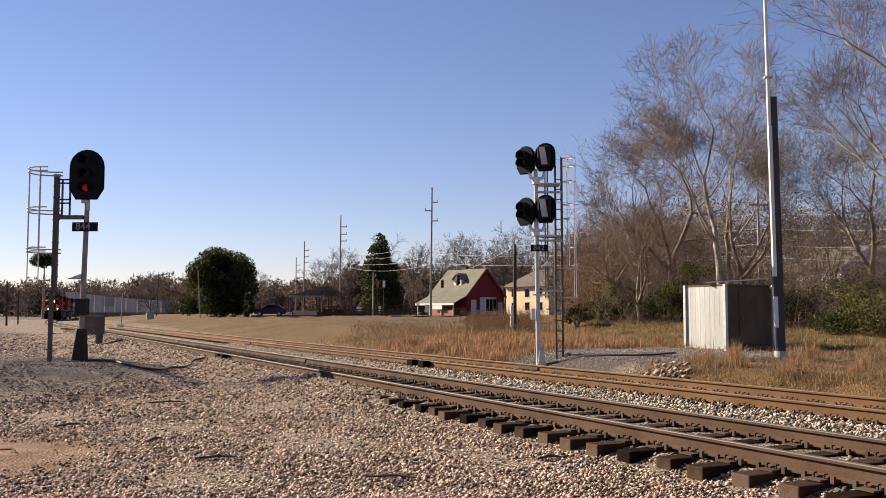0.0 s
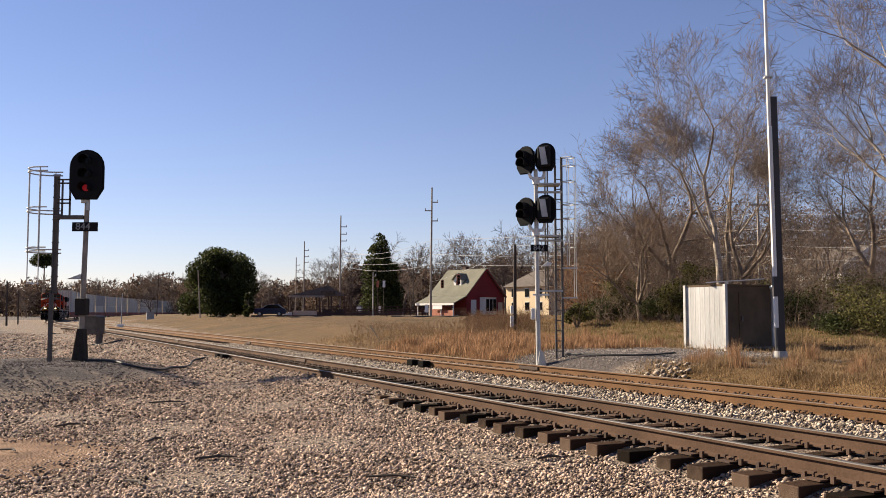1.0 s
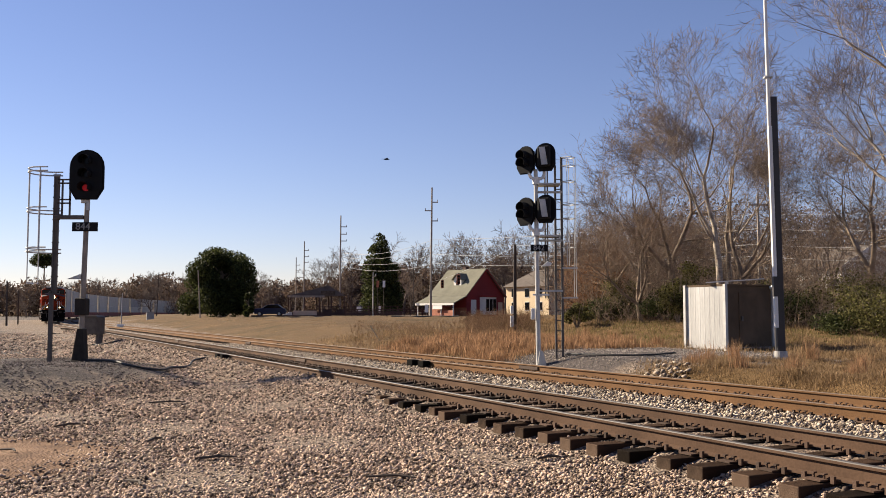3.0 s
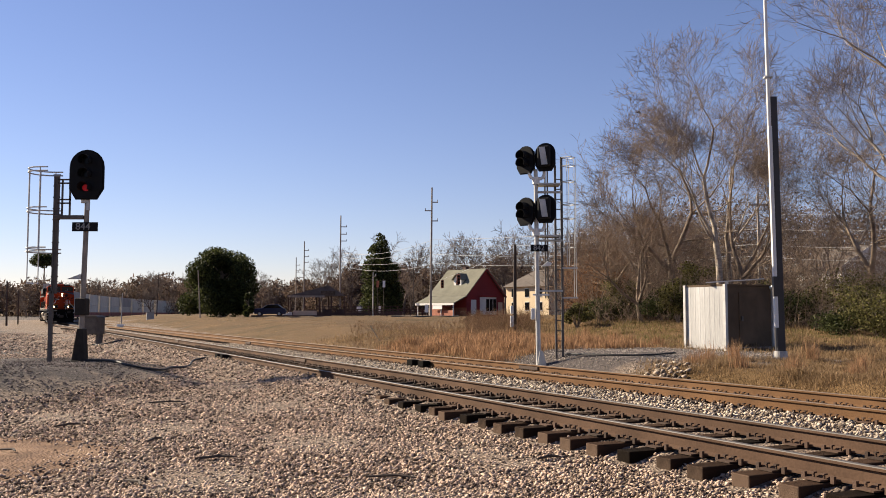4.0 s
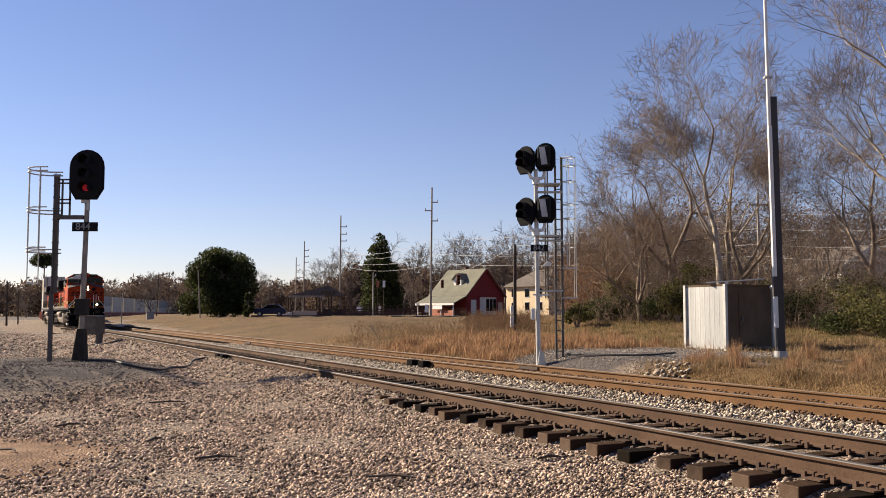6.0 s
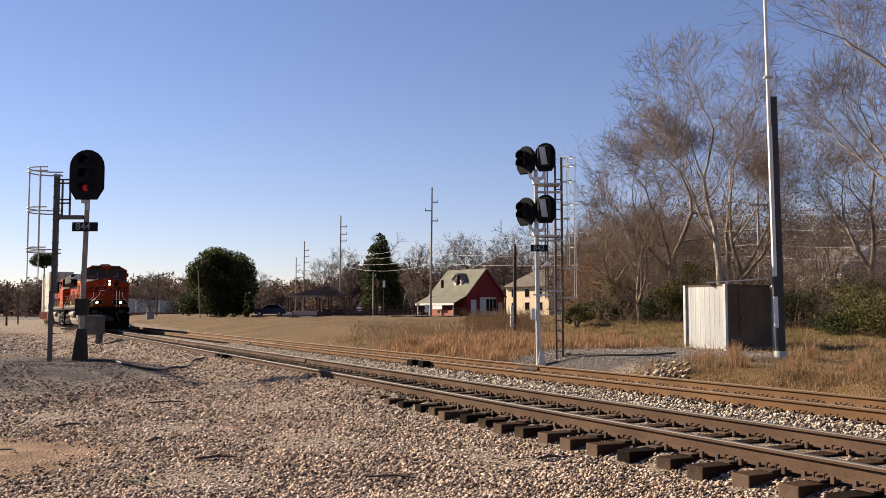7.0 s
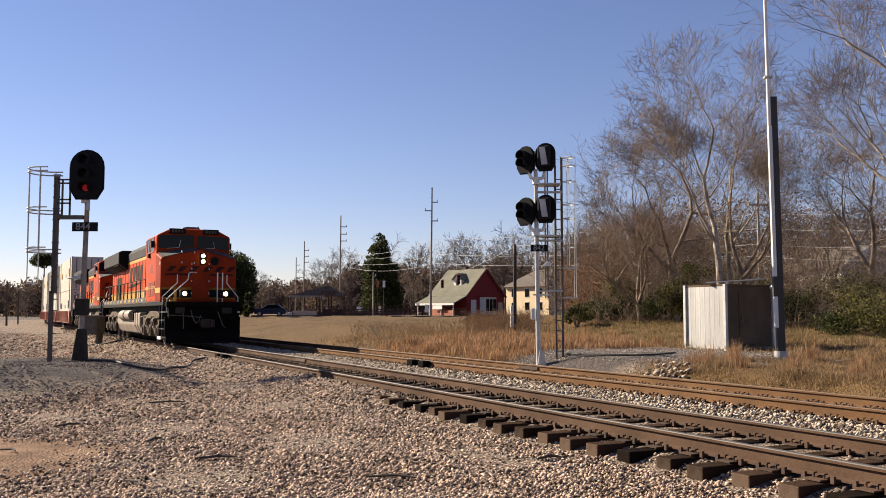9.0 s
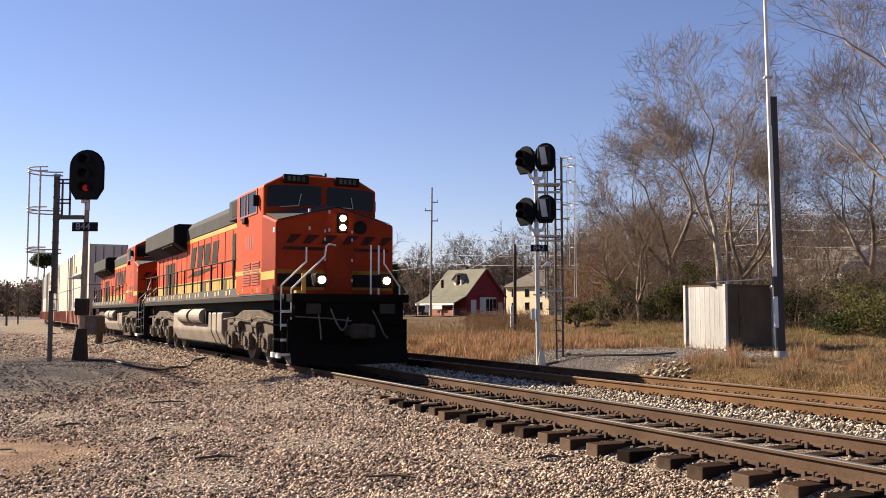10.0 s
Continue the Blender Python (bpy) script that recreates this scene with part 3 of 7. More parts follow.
def bogie(parent, xc, wheels):
    """A three-axle truck with its cast side frames, journal boxes and coil springs."""
    bm = B()
    box(bm, xc - 2.55, xc + 2.55, -0.6, 0.6, 0.75, 1.15, 0.03)
    t = part("truck", bm, M_LOCOGREY, parent, "dusty grey cast-steel locomotive truck")
    for sy in (-1, 1):
        bm = B()
        prof = [(-2.75, 0.5), (-2.5, 0.36), (-1.45, 0.36), (-1.3, 0.62), (-0.6, 0.62), (-0.45, 0.38), (0.45, 0.38), (0.6, 0.62), (1.3, 0.62), (1.45, 0.36), (2.5, 0.36), (2.75, 0.5), (2.75, 1.12), (1.7, 1.22), (0.9, 1.38), (-0.9, 1.38), (-1.7, 1.22), (-2.75, 1.12)]
        prism(bm, [(xc + a, b) for a, b in prof], 'y', sy * 1.10, sy * 1.34, 0.03)
        part("side_frame", bm, M_LOCOGREY, t)
        for wx in (-1.85, 0.0, 1.85):
            bm = B()
            box(bm, xc + wx - 0.24, xc + wx + 0.24, min(sy * 1.28, sy * 1.46), max(sy * 1.28, sy * 1.46), 0.32, 0.80, 0.04)
            rod(bm, (xc + wx, sy * 1.42, 0.56), (xc + wx, sy * 1.52, 0.56), 0.14, n=12)
            part("journal_box", bm, M_LOCOGREY, t)
            for dx in (-0.38, 0.38):
                bm = B()
                for k in range(5):
                    rod(bm, (xc + wx + dx, sy * 1.40, 0.44 + 0.07 * k), (xc + wx + dx, sy * 1.40, 0.485 + 0.07 * k), 0.105, n=10)
                rod(bm, (xc + wx + dx, sy * 1.40, 0.42), (xc + wx + dx, sy * 1.40, 0.8), 0.07, n=8)
                part("coil_spring", bm, M_LOCOGREY, t)
        for wx in (-0.95, 0.95):
            bm = B()
            rod(bm, (xc + wx, sy * 1.42, 0.95), (xc + wx + 0.25, sy * 1.45, 0.55), 0.05, n=8)
            rod(bm, (xc + wx - 0.3, sy * 1.42, 1.0), (xc + wx + 0.2, sy * 1.42, 1.0), 0.09, n=10)
            part("brake_cylinder", bm, M_LOCOGREY, t)
        bm = B()
        pipe(bm, [(xc - 2.6, sy * 1.47, 1.12), (xc - 1.2, sy * 1.47, 1.18), (xc + 0.2, sy * 1.43, 1.10), (xc + 1.2, sy * 1.47, 1.2), (xc + 2.5, sy * 1.47, 1.12)], 0.025)
        pipe(bm, [(xc + 0.6, sy * 1.47, 1.15), (xc + 0.75, sy * 1.46, 0.75), (xc + 1.2, sy * 1.46, 0.62)], 0.03)
        pipe(bm, [(xc - 1.3, sy * 1.47, 1.15), (xc - 1.1, sy * 1.46, 0.75), (xc - 0.7, sy * 1.46, 0.68)], 0.03)
        part("brake_pipe", bm, M_LOCOGREY, t)
    for wx in (-1.85, 0.0, 1.85):
        wheels.append((wheelset(t, xc + wx), xc + wx))
    return t


def slab(bm, pts, n, t):
    """A thin plate over a polygon, raised t along n."""
    n = Vector(n).normalized() * t
    lo = [bm.verts.new(Vector(p)) for p in pts]
    hi = [bm.verts.new(Vector(p) + n) for p in pts]
    fs = [bm.faces.new(lo[::-1]), bm.faces.new(hi)]
    for i in range(len(pts)):
        j = (i + 1) % len(pts)
        fs.append(bm.faces.new((lo[i], lo[j], hi[j], hi[i])))
    bmesh.ops.recalc_face_normals(bm, faces=fs)
    return bm


def build_locomotive():
    wheels = []
    L = thing("locomotive", "orange diesel locomotive with black and yellow stripes and lit head lamps", "locomotive", group="locomotives of the train")
    W = 1.52
    # nose: flat front, roof-shaped top
    bm = B()
    f = [(-W, 1.75), (W, 1.75), (W, 3.50), (0.05, 3.90), (-W, 3.50)]
    r = [(-W, 1.75), (W, 1.75), (W, 3.78), (0.05, 4.05), (-W, 3.78)]
    fv = [bm.verts.new((-1.40, a, b)) for a, b in f]
    rv = [bm.verts.new((-2.70, a, b)) for a, b in r]
    bm.faces.new(fv[::-1])
    bm.faces.new(rv)
    for i in range(5):
        j = (i + 1) % 5
        bm.faces.new((fv[i], fv[j], rv[j], rv[i]))
    bmesh.ops.recalc_face_normals(bm, faces=bm.faces)
    bmesh.ops.bevel(bm, geom=list(bm.edges), offset=0.05, segments=3, affect='EDGES', profile=0.5)
    nose = part("nose", bm, M_ORANGE_SHADED, L, "orange nose darkened by grime and painted-in shade")
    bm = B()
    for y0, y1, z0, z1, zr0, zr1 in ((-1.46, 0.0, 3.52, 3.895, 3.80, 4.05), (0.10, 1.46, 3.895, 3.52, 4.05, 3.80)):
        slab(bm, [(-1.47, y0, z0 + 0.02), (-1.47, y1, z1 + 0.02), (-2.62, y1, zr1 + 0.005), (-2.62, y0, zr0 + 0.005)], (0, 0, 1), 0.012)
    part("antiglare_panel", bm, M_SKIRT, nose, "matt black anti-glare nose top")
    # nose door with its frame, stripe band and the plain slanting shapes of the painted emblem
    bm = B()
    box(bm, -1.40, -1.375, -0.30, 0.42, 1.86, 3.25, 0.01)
    part("nose_door", bm, M_ORANGE_SHADED, nose)
    for y in (-0.30, 0.40):
        for z in (2.1, 2.6, 3.1, 3.3):
            part("door_hinge", box(B(), -1.385, -1.355, y - 0.02, y + 0.02, z - 0.035, z + 0.035), M_ALU, nose)
    for y, w in ((-1.28, 0.30), (-0.86, 0.34), (-0.40, 0.34), (0.14, 0.34), (0.62, 0.34), (1.10, 0.30)):
        x = -1.374 if -0.45 < y < 0.3 else -1.399
        part("painted_emblem", slab(B(), [(x, y, 2.98), (x, y + w * 0.55, 2.98), (x, y + w + 0.1, 3.20), (x, y + 0.14, 3.20)], (1, 0, 0), 0.008), M_EMBLEM, nose, "faded black slanting painted emblem shape")
    bm = B()
    part("painted_line", slab(B(), [(-1.401, -1.38, 2.82), (-1.401, -0.35, 2.82), (-1.401, -0.28, 2.90), (-1.401, -1.32, 2.90)], (1, 0, 0), 0.008), M_EMBLEM, nose)
    slab(bm, [(-1.401, 0.46, 2.82), (-1.401, 1.38, 2.82), (-1.401, 1.38, 2.90), (-1.401, 0.46, 2.90)], (1, 0, 0), 0.008)
    part("painted_line", bm, M_EMBLEM, nose)
    # Front stripes use the shade-darkened yellow; the side ones keep full yellow.
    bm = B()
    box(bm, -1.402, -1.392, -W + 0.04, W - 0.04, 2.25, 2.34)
    part("yellow_stripe", bm, M_YELLOW_SHADED, nose, "yellow nose stripe, grimy and darkened for shade")
    part("yellow_stripe", box(B(), -1.402, -1.392, -W + 0.04, W - 0.04, 1.86, 1.93), M_YELLOW_SHADED, nose, "yellow nose stripe, grimy and darkened for shade")
    for sy in (-1, 1):
        part("yellow_stripe", box(B(), -2.7, -1.46, sy * W - 0.006, sy * W + 0.006, 2.12, 2.32), M_YELLOW, nose)
        part("corner_marker", box(B(), -1.62, -1.50, sy * W - 0.008, sy * W + 0.008, 3.24, 3.36), M_WHITE, nose, "small pale square at the nose corner")
    bm = B()
    box(bm, -1.404, -1.394, -W + 0.05, W - 0.05, 1.935, 2.245)
    part("black_band", bm, M_LOCOBLACK, nose)
    # round emblem and head lamps
    bm = B()
    disc(bm, (-1.39, 0.62, 3.42), (1, 0, 0), 0.17, 0.02, 20)
    part("round_badge", bm, M_LOCOBLACK, nose)
    bm = B()
    box(bm, -1.42, -1.36, 0.02, 0.28, 3.27, 3.76, 0.03)
    hb = part("headlight_housing", bm, M_LOCOBLACK, nose)
    for z in (3.40, 3.63):
        bm = B()
        disc(bm, (-1.35, 0.15, z), (1, 0, 0), 0.078, 0.03, 18)
        part("headlight", bm, M_LAMP, hb, "lit warm white head lamp")
    # cab
    bm = B()
    c = [(-W, 1.75), (W, 1.75), (W, 4.52), (0.95, 4.82), (-0.95, 4.82), (-W, 4.52)]
    prism(bm, c, 'x', -5.35, -2.58, 0.06)
    cab = part("cab", bm, M_ORANGE, L)
    # Thin plate puts the front's shade into the cab colour.
    part("cab_front", slab(B(), [(-2.583, a * 0.97, b) for a, b in ((-W, 3.6), (W, 3.6), (W, 4.49), (0.96, 4.77), (-0.96, 4.77), (-W, 4.49))], (1, 0, 0), 0.006), M_ORANGE_SHADED, cab, "cab front plate in shade-darkened orange")
    bm = B()
    slab(bm, [(-2.585, -1.44, 4.02), (-2.585, -1.38, 3.97), (-2.585, -0.06, 4.06), (-2.585, 0.0, 4.11), (-2.585, 0.0, 4.50), (-2.585, -0.06, 4.56), (-2.585, -1.34, 4.53), (-2.585, -1.42, 4.46)], (1, 0, 0), 0.012)
    part("windshield", bm, M_GLASS, cab, "dark windshield glass")
    bm = B()
    slab(bm, [(-2.585, 0.14, 4.11), (-2.585, 0.20, 4.06), (-2.585, 1.38, 3.97), (-2.585, 1.44, 4.02), (-2.585, 1.42, 4.44), (-2.585, 1.34, 4.51), (-2.585, 0.20, 4.56), (-2.585, 0.14, 4.50)], (1, 0, 0), 0.012)
    part("windshield", bm, M_GLASS, cab, "dark windshield glass")
    part("wiper", pipe(B(), [(-2.55, -1.1, 3.98), (-2.53, -0.62, 4.03), (-2.54, -0.55, 4.34)], 0.012), M_ALU, cab)
    part("wiper", pipe(B(), [(-2.55, 0.5, 4.03), (-2.53, 0.85, 4.02), (-2.54, 0.8, 4.30)], 0.012), M_ALU, cab)
    for y, z in ((-0.70, 3.80), (-0.20, 3.78), (-0.70, 3.36), (-0.20, 3.34)):
        part("grab_bracket", box(B(), -1.40, -1.34, y - 0.02, y + 0.02, z - 0.05, z + 0.03), M_ALU, nose, "small bright bracket on the nose")
    for y0 in (-1.02, 0.36):
        bm = B()
        box(bm, -2.64, -2.50, y0, y0 + 0.66, 4.60, 4.82, 0.02)
        nb = part("number_board", bm, M_LOCOBLACK, cab, "black number board under the cab roof")
        bm = B()
        for k in range(4):
            box(bm, -2.502, -2.494, y0 + 0.10 + 0.125 * k, y0 + 0.18 + 0.125 * k, 4.65, 4.77)
        part("number_bar", bm, M_LOCOGREY, nb)
    bm = B()
    prism(bm, [(-0.42, 4.80), (0.42, 4.80), (0.36, 4.92), (0.2, 4.97), (-0.2, 4.97), (-0.36, 4.92)], 'x', -3.9, -3.2, 0.03)
    part("antenna_dome", bm, M_ALU_DARK, cab)
    bm = B()
    rod(bm, (-4.3, 0.5, 4.8), (-4.3, 0.5, 4.95), 0.05, n=8)
    part("roof_antenna", bm, M_LOCOBLACK, cab)
    part("roof_antenna", rod(B(), (-2.9, 0.22, 4.8), (-2.9, 0.22, 4.96), 0.03, n=8), M_LOCOBLACK, cab)
    for sy in (-1, 1):
        bm = B()
        box(bm, -4.95, -3.15, sy * W - 0.008, sy * W + 0.008, 3.88, 4.46)
        part("side_window", bm, M_GLASS, cab, "dark sliding cab side window")
        bm = B()
        for x in (-4.95, -4.35, -4.05, -3.15):
            box(bm, x - 0.03, x + 0.03, sy * W - 0.022, sy * W + 0.022, 3.86, 4.48)
        for z in (3.87, 4.47):
            box(bm, -4.98, -3.12, sy * W - 0.02, sy * W + 0.02, z - 0.025, z + 0.025)
        part("window_frame", bm, M_ORANGE_DIRTY, cab)
        bm = B()
        box(bm, -4.4, -4.1, sy * W - 0.10, sy * W + 0.10, 3.66, 3.84, 0.04)
        part("armrest", bm, M_LOCOBLACK, cab)
        bm = B()
        for k in range(4):
            box(bm, -4.3 + 0.24 * k, -4.16 + 0.24 * k, sy * W - 0.005, sy * W + 0.005, 2.95, 3.32)
        part("cab_number", bm, M_ORANGE_DIRTY, cab, "faded road number bars")
        for x0 in (-4.5, -3.6):
            bm = B()
            for k in range(9):
                box(bm, x0, x0 + 0.75, sy * W - 0.02, sy * W + 0.02, 2.02 + 0.068 * k, 2.06 + 0.068 * k)
            part("louvre", bm, M_ORANGE_DIRTY, cab)
        bm = B()
        box(bm, -5.35, -2.72, sy * W - 0.007, sy * W + 0.007, 2.30, 2.42)
        part("side_band", bm, M_YELLOW, cab)
    for sy in (-1, 1):
        mi = part("mirror", box(B(), -3.05, -2.98, sy * (W + 0.08) - 0.07, sy * (W + 0.08) + 0.07, 4.02, 4.30), M_LOCOBLACK, cab)
        part("mirror_arm", rod(B(), (-3.02, sy * (W - 0.03), 4.15), (-3.02, sy * (W + 0.1), 4.15), 0.015), M_LOCOBLACK, mi)
    # long hood
    H = 1.0
    bm = B()
    box(bm, -22.3, -5.3, -H, H, 1.75, 4.02, 0.02)
    hood = part("hood", bm, M_ORANGE, L)
    bm = B()
    prism(bm, [(-H - 0.02, 4.02), (H + 0.02, 4.02), (H + 0.02, 4.42), (0.8, 4.66), (-0.8, 4.66), (-H - 0.02, 4.42)], 'x', -22.3, -5.36, 0.02)
    part("hood_roof", bm, M_HOODROOF, hood, "dusty grey hood roof")
    bm = B()
    box(bm, -7.6, -5.36, -1.22, 1.22, 4.03, 4.64, 0.04)
    ic = part("inverter_cabinet", bm, M_HOODROOF, hood, "grey equipment cabinet behind the cab")
    for sy in (-1, 1):
        for x in (-7.15, -6.2):
            part("grille", box(B(), x, x + 0.7, sy * 1.22 - 0.01, sy * 1.22 + 0.01, 4.12, 4.55), M_LOCOBLACK, ic)
    bm = B()
    box(bm, -10.6, -9.7, -0.5, 0.5, 4.66, 4.76, 0.02)
    part("exhaust_stack", bm, M_LOCOBLACK, hood)
    part("roof_hatch", box(B(), -8.6, -8.0, -0.6, 0.6, 4.66, 4.72, 0.02), M_LOCOBLACK, hood)
    # radiator wings
    bm = B()
    prism(bm, [(-1.50, 3.95), (-1.02, 3.62), (1.02, 3.62), (1.50, 3.95), (1.50, 4.58), (1.30, 4.66), (-1.30, 4.66), (-1.50, 4.58)], 'x', -22.4, -15.4, 0.03)
    rad = part("radiator_wing", bm, M_HOODROOF, hood, "dusty grey overhanging radiator housing")
    # Black plate: shade on the wing's forward face, given as colour.
    bm = B()
    prism(bm, [(-1.46, 3.97), (-1.02, 3.68), (1.02, 3.68), (1.46, 3.97), (1.46, 4.56), (1.28, 4.62), (-1.28, 4.62), (-1.46, 4.56)], 'x', -15.42, -15.36)
    part("radiator_end", bm, M_LOCOBLACK, rad)
    for sy in (-1, 1):
        bm = B()
        slab(bm, [(-18.2, sy * 1.44, 3.90), (-16.0, sy * 1.44, 3.90), (-16.0, sy * 1.06, 3.64), (-18.2, sy * 1.06, 3.64)], (0, sy, -1), 0.03)
        part("intake_screen", bm, M_LOCOBLACK, rad)
        for k in range(3):
            part("hood_door_vent", box(B(), -19.9 + 0.75 * k, -19.3 + 0.75 * k, sy * (H + 0.005) - 0.012, sy * (H + 0.005) + 0.012, 2.0, 3.3), M_LOCOBLACK, hood)
    for sy in (-1, 1):
        y = sy * (H + 0.004)
        bm = B()
        box(bm, -15.4, -7.3, y - 0.006, y + 0.006, 3.86, 4.0)
        box(bm, -22.2, -5.36, y - 0.006, y + 0.006, 1.98, 2.42)
        part("hood_stripe", bm, M_YELLOW, hood)
        for x in (-8.0, -6.6):
            part("hood_door_vent", box(B(), x, x + 0.42, y - 0.012, y + 0.012, 2.6, 3.7), M_LOCOBLACK, hood)
        for k in range(4):
            x = -14.6 + 1.22 * k
            part("painted_emblem", slab(B(), [(x, y, 2.95), (x + 0.80, y, 2.95), (x + 1.10, y, 3.66), (x + 0.25, y, 3.66)], (0, sy, 0), 0.01), M_LOCOBLACK, hood, "black slanting painted emblem shape")
        bm = B()
        slab(bm, [(-15.1, y, 2.62), (-13.2, y, 2.62), (-9.9, y, 2.82), (-13.6, y, 2.80)], (0, sy, 0), 0.01)
        part("painted_swoosh", bm, M_LOCOBLACK, hood)
        for k in range(15):
            x = -21.6 + 1.05 * k
            part("door_seam", box(B(), x, x + 0.02, y - 0.014, y + 0.014, 1.8, 3.84), M_ORANGE_DIRTY, hood)
        for x in (-12.3, -9.2):
            part("access_panel", box(B(), x, x + 0.5, y - 0.016, y + 0.016, 2.0, 2.34), M_LOCOGREY, hood)
        for x in (-7.6, -6.9):
            bm = B()
            for k in range(4):
                box(bm, x, x + 0.3, y - 0.016, y + 0.016, 2.3 + 0.07 * k, 2.34 + 0.07 * k)
            part("louvre", bm, M_LOCOGREY, hood)
    # frame, sill and its reflectors, walkway
    bm = B()
    box(bm, -22.7, -0.75, -1.50, 1.50, 1.60, 1.745, 0.015)
    sill = part("frame_sill", bm, M_LOCOBLACK, L, "black side sill and walkway")
    bm = B()
    box(bm, -22.6, -1.2, -1.1, 1.1, 1.10, 1.598)
    part("underframe", bm, M_LOCOBLACK, sill)
    bm = B()
    for sy in (-1, 1):
        box(bm, -22.0, -1.45, sy * 1.505 - 0.006, sy * 1.505 + 0.006, 1.75, 1.98)
    part("walkway_skirt", bm, M_SKIRT, sill, "dark grey sill band")
    for sy in (-1, 1):
        for k in range(14):
            x = -21.4 + 1.48 * k
            part("reflector", box(B(), x, x + 0.22, sy * 1.514 - 0.006, sy * 1.514 + 0.006, 1.80, 1.93), M_YELLOW, sill, "yellow reflective square")
            part("reflector", box(B(), x + 0.5, x + 0.6, sy * 1.514 - 0.006, sy * 1.514 + 0.006, 1.82, 1.95), M_WHITE, sill, "white reflective square")
    # handrails along the walkway
    for sy in (-1, 1):
        bm = B()
        pipe(bm, [(-22.3, sy * 1.44, 2.80), (-5.6, sy * 1.44, 2.80)], 0.022)
        rod(bm, (-22.3, sy * 1.44, 2.3), (-5.6, sy * 1.44, 2.3), 0.012)
        hr = part("handrail", bm, M_LOCOBLACK, L, "dark walkway handrail")
        for k in range(12):
            x = -22.2 + 1.48 * k
            bm = B()
            rod(bm, (x, sy * 1.44, 1.74), (x, sy * 1.44, 2.82), 0.028, n=8)
            part("post", bm, M_LOCOBLACK, hr)
    # front end: platform, steps, pilot plow, coupler, hoses, lamps, rails
    bm = B()
    box(bm, -1.45, -0.25, -1.45, 1.45, 1.55, 1.74, 0.02)
    plat = part("front_platform", bm, M_BLACK, L)
    bm = B()
    box(bm, -0.62, -0.35, -1.35, 1.35, 1.02, 1.60, 0.03)
    part("anticlimber", bm, M_BLACK, plat)
    bm = B()
    box(bm, -0.55, -0.45, -1.48, 1.48, 0.42, 1.15)
    slab(bm, [(-0.45, -1.45, 0.62), (0.30, 0.0, 0.55), (0.42, 0.0, 0.14), (-0.25, -1.45, 0.14)], (-0.5, 0.5, 0), 0.04)
    slab(bm, [(-0.45, 1.45, 0.62), (0.30, 0.0, 0.55), (0.42, 0.0, 0.14), (-0.25, 1.45, 0.14)], (-0.5, -0.5, 0), 0.04)
    pilot = part("pilot_plow", bm, M_BLACK, L, "black steel pilot plow")
    bm = B()
    box(bm, -0.5, 0.30, -0.14, 0.14, 0.78, 1.02, 0.03)
    box(bm, 0.22, 0.52, -0.24, 0.20, 0.72, 1.06, 0.07)
    box(bm, 0.42, 0.60, 0.08, 0.26, 0.74, 1.04, 0.05)
    part("coupler", bm, M_BASE, pilot, "dusty cast-steel knuckle coupler")
    hoses = []
    hoses.append([(-0.33, -0.5, 1.40), (-0.15, -0.5, 1.25), (0.0, -0.44, 1.02), (0.05, -0.36, 0.90), (0.03, -0.26, 0.98), (-0.05, -0.18, 1.2)])
    hoses.append([(-0.33, 0.55, 1.35), (-0.1, 0.6, 1.1), (0.05, 0.68, 0.8), (0.02, 0.78, 0.72)])
    hoses.append([(-0.33, -0.8, 1.3), (-0.1, -0.82, 0.95), (0.0, -0.84, 0.7)])
    for h_ in hoses:
        part("air_hose", pipe(B(), h_, 0.022), M_ALU_DARK, pilot, "worn grey air hose")
    part("cut_lever", pipe(B(), [(-0.3, -1.35, 1.22), (-0.28, -0.6, 1.18), (0.1, -0.15, 1.12)], 0.016), M_ALU_DARK, pilot)
    part("mu_box", box(B(), -0.34, -0.26, 0.7, 1.1, 1.28, 1.52, 0.02), M_BASE, pilot)
    part("mu_box", box(B(), -0.34, -0.26, -1.1, -0.75, 1.28, 1.52, 0.02), M_BASE, pilot)
    part("marker_plate", box(B(), -0.62, -0.58, -1.12, -1.02, 1.76, 2.22), M_YELLOW, plat, "sunlit yellow marker plate")
    part("marker_plate", box(B(), -0.62, -0.42, -1.30, -1.08, 1.76, 1.82), M_YELLOW, plat, "sunlit yellow marker plate")
    for sy in (-1, 1):
        bm = B()
        box(bm, -0.5, -0.12, sy * 0.80 - 0.15, sy * 0.80 + 0.15, 1.90, 2.22, 0.06)
        dl = part("ditch_light_housing", bm, M_LOCOBLACK, plat)
        bm = B()
        disc(bm, (-0.09, sy * 0.80, 2.06), (1, 0, 0), 0.085, 0.03, 18)
        part("ditch_light", bm, M_LAMP, dl, "lit warm white ditch lamp")
        # corner steps
        st = part("step_well", box(B(), -1.54, -1.50, sy * 1.42 - 0.10, sy * 1.42 + 0.10, 0.30, 1.62), M_LOCOBLACK, L)
        part("stringer", box(B(), -0.86, -0.82, sy * 1.42 - 0.10, sy * 1.42 + 0.10, 0.30, 1.62), M_LOCOBLACK, st)
        for z in (0.32, 0.66, 1.0, 1.32):
            part("step", box(B(), -1.50, -0.88, sy * 1.40 - 0.14, sy * 1.40 + 0.14, z, z + 0.04), M_LOCOBLACK, st)
            part("step_edge", box(B(), -0.815, -0.79, sy * 1.40 - 0.15, sy * 1.40 + 0.15, z - 0.012, z + 0.052), M_WHITE, st, "white-painted step edge")
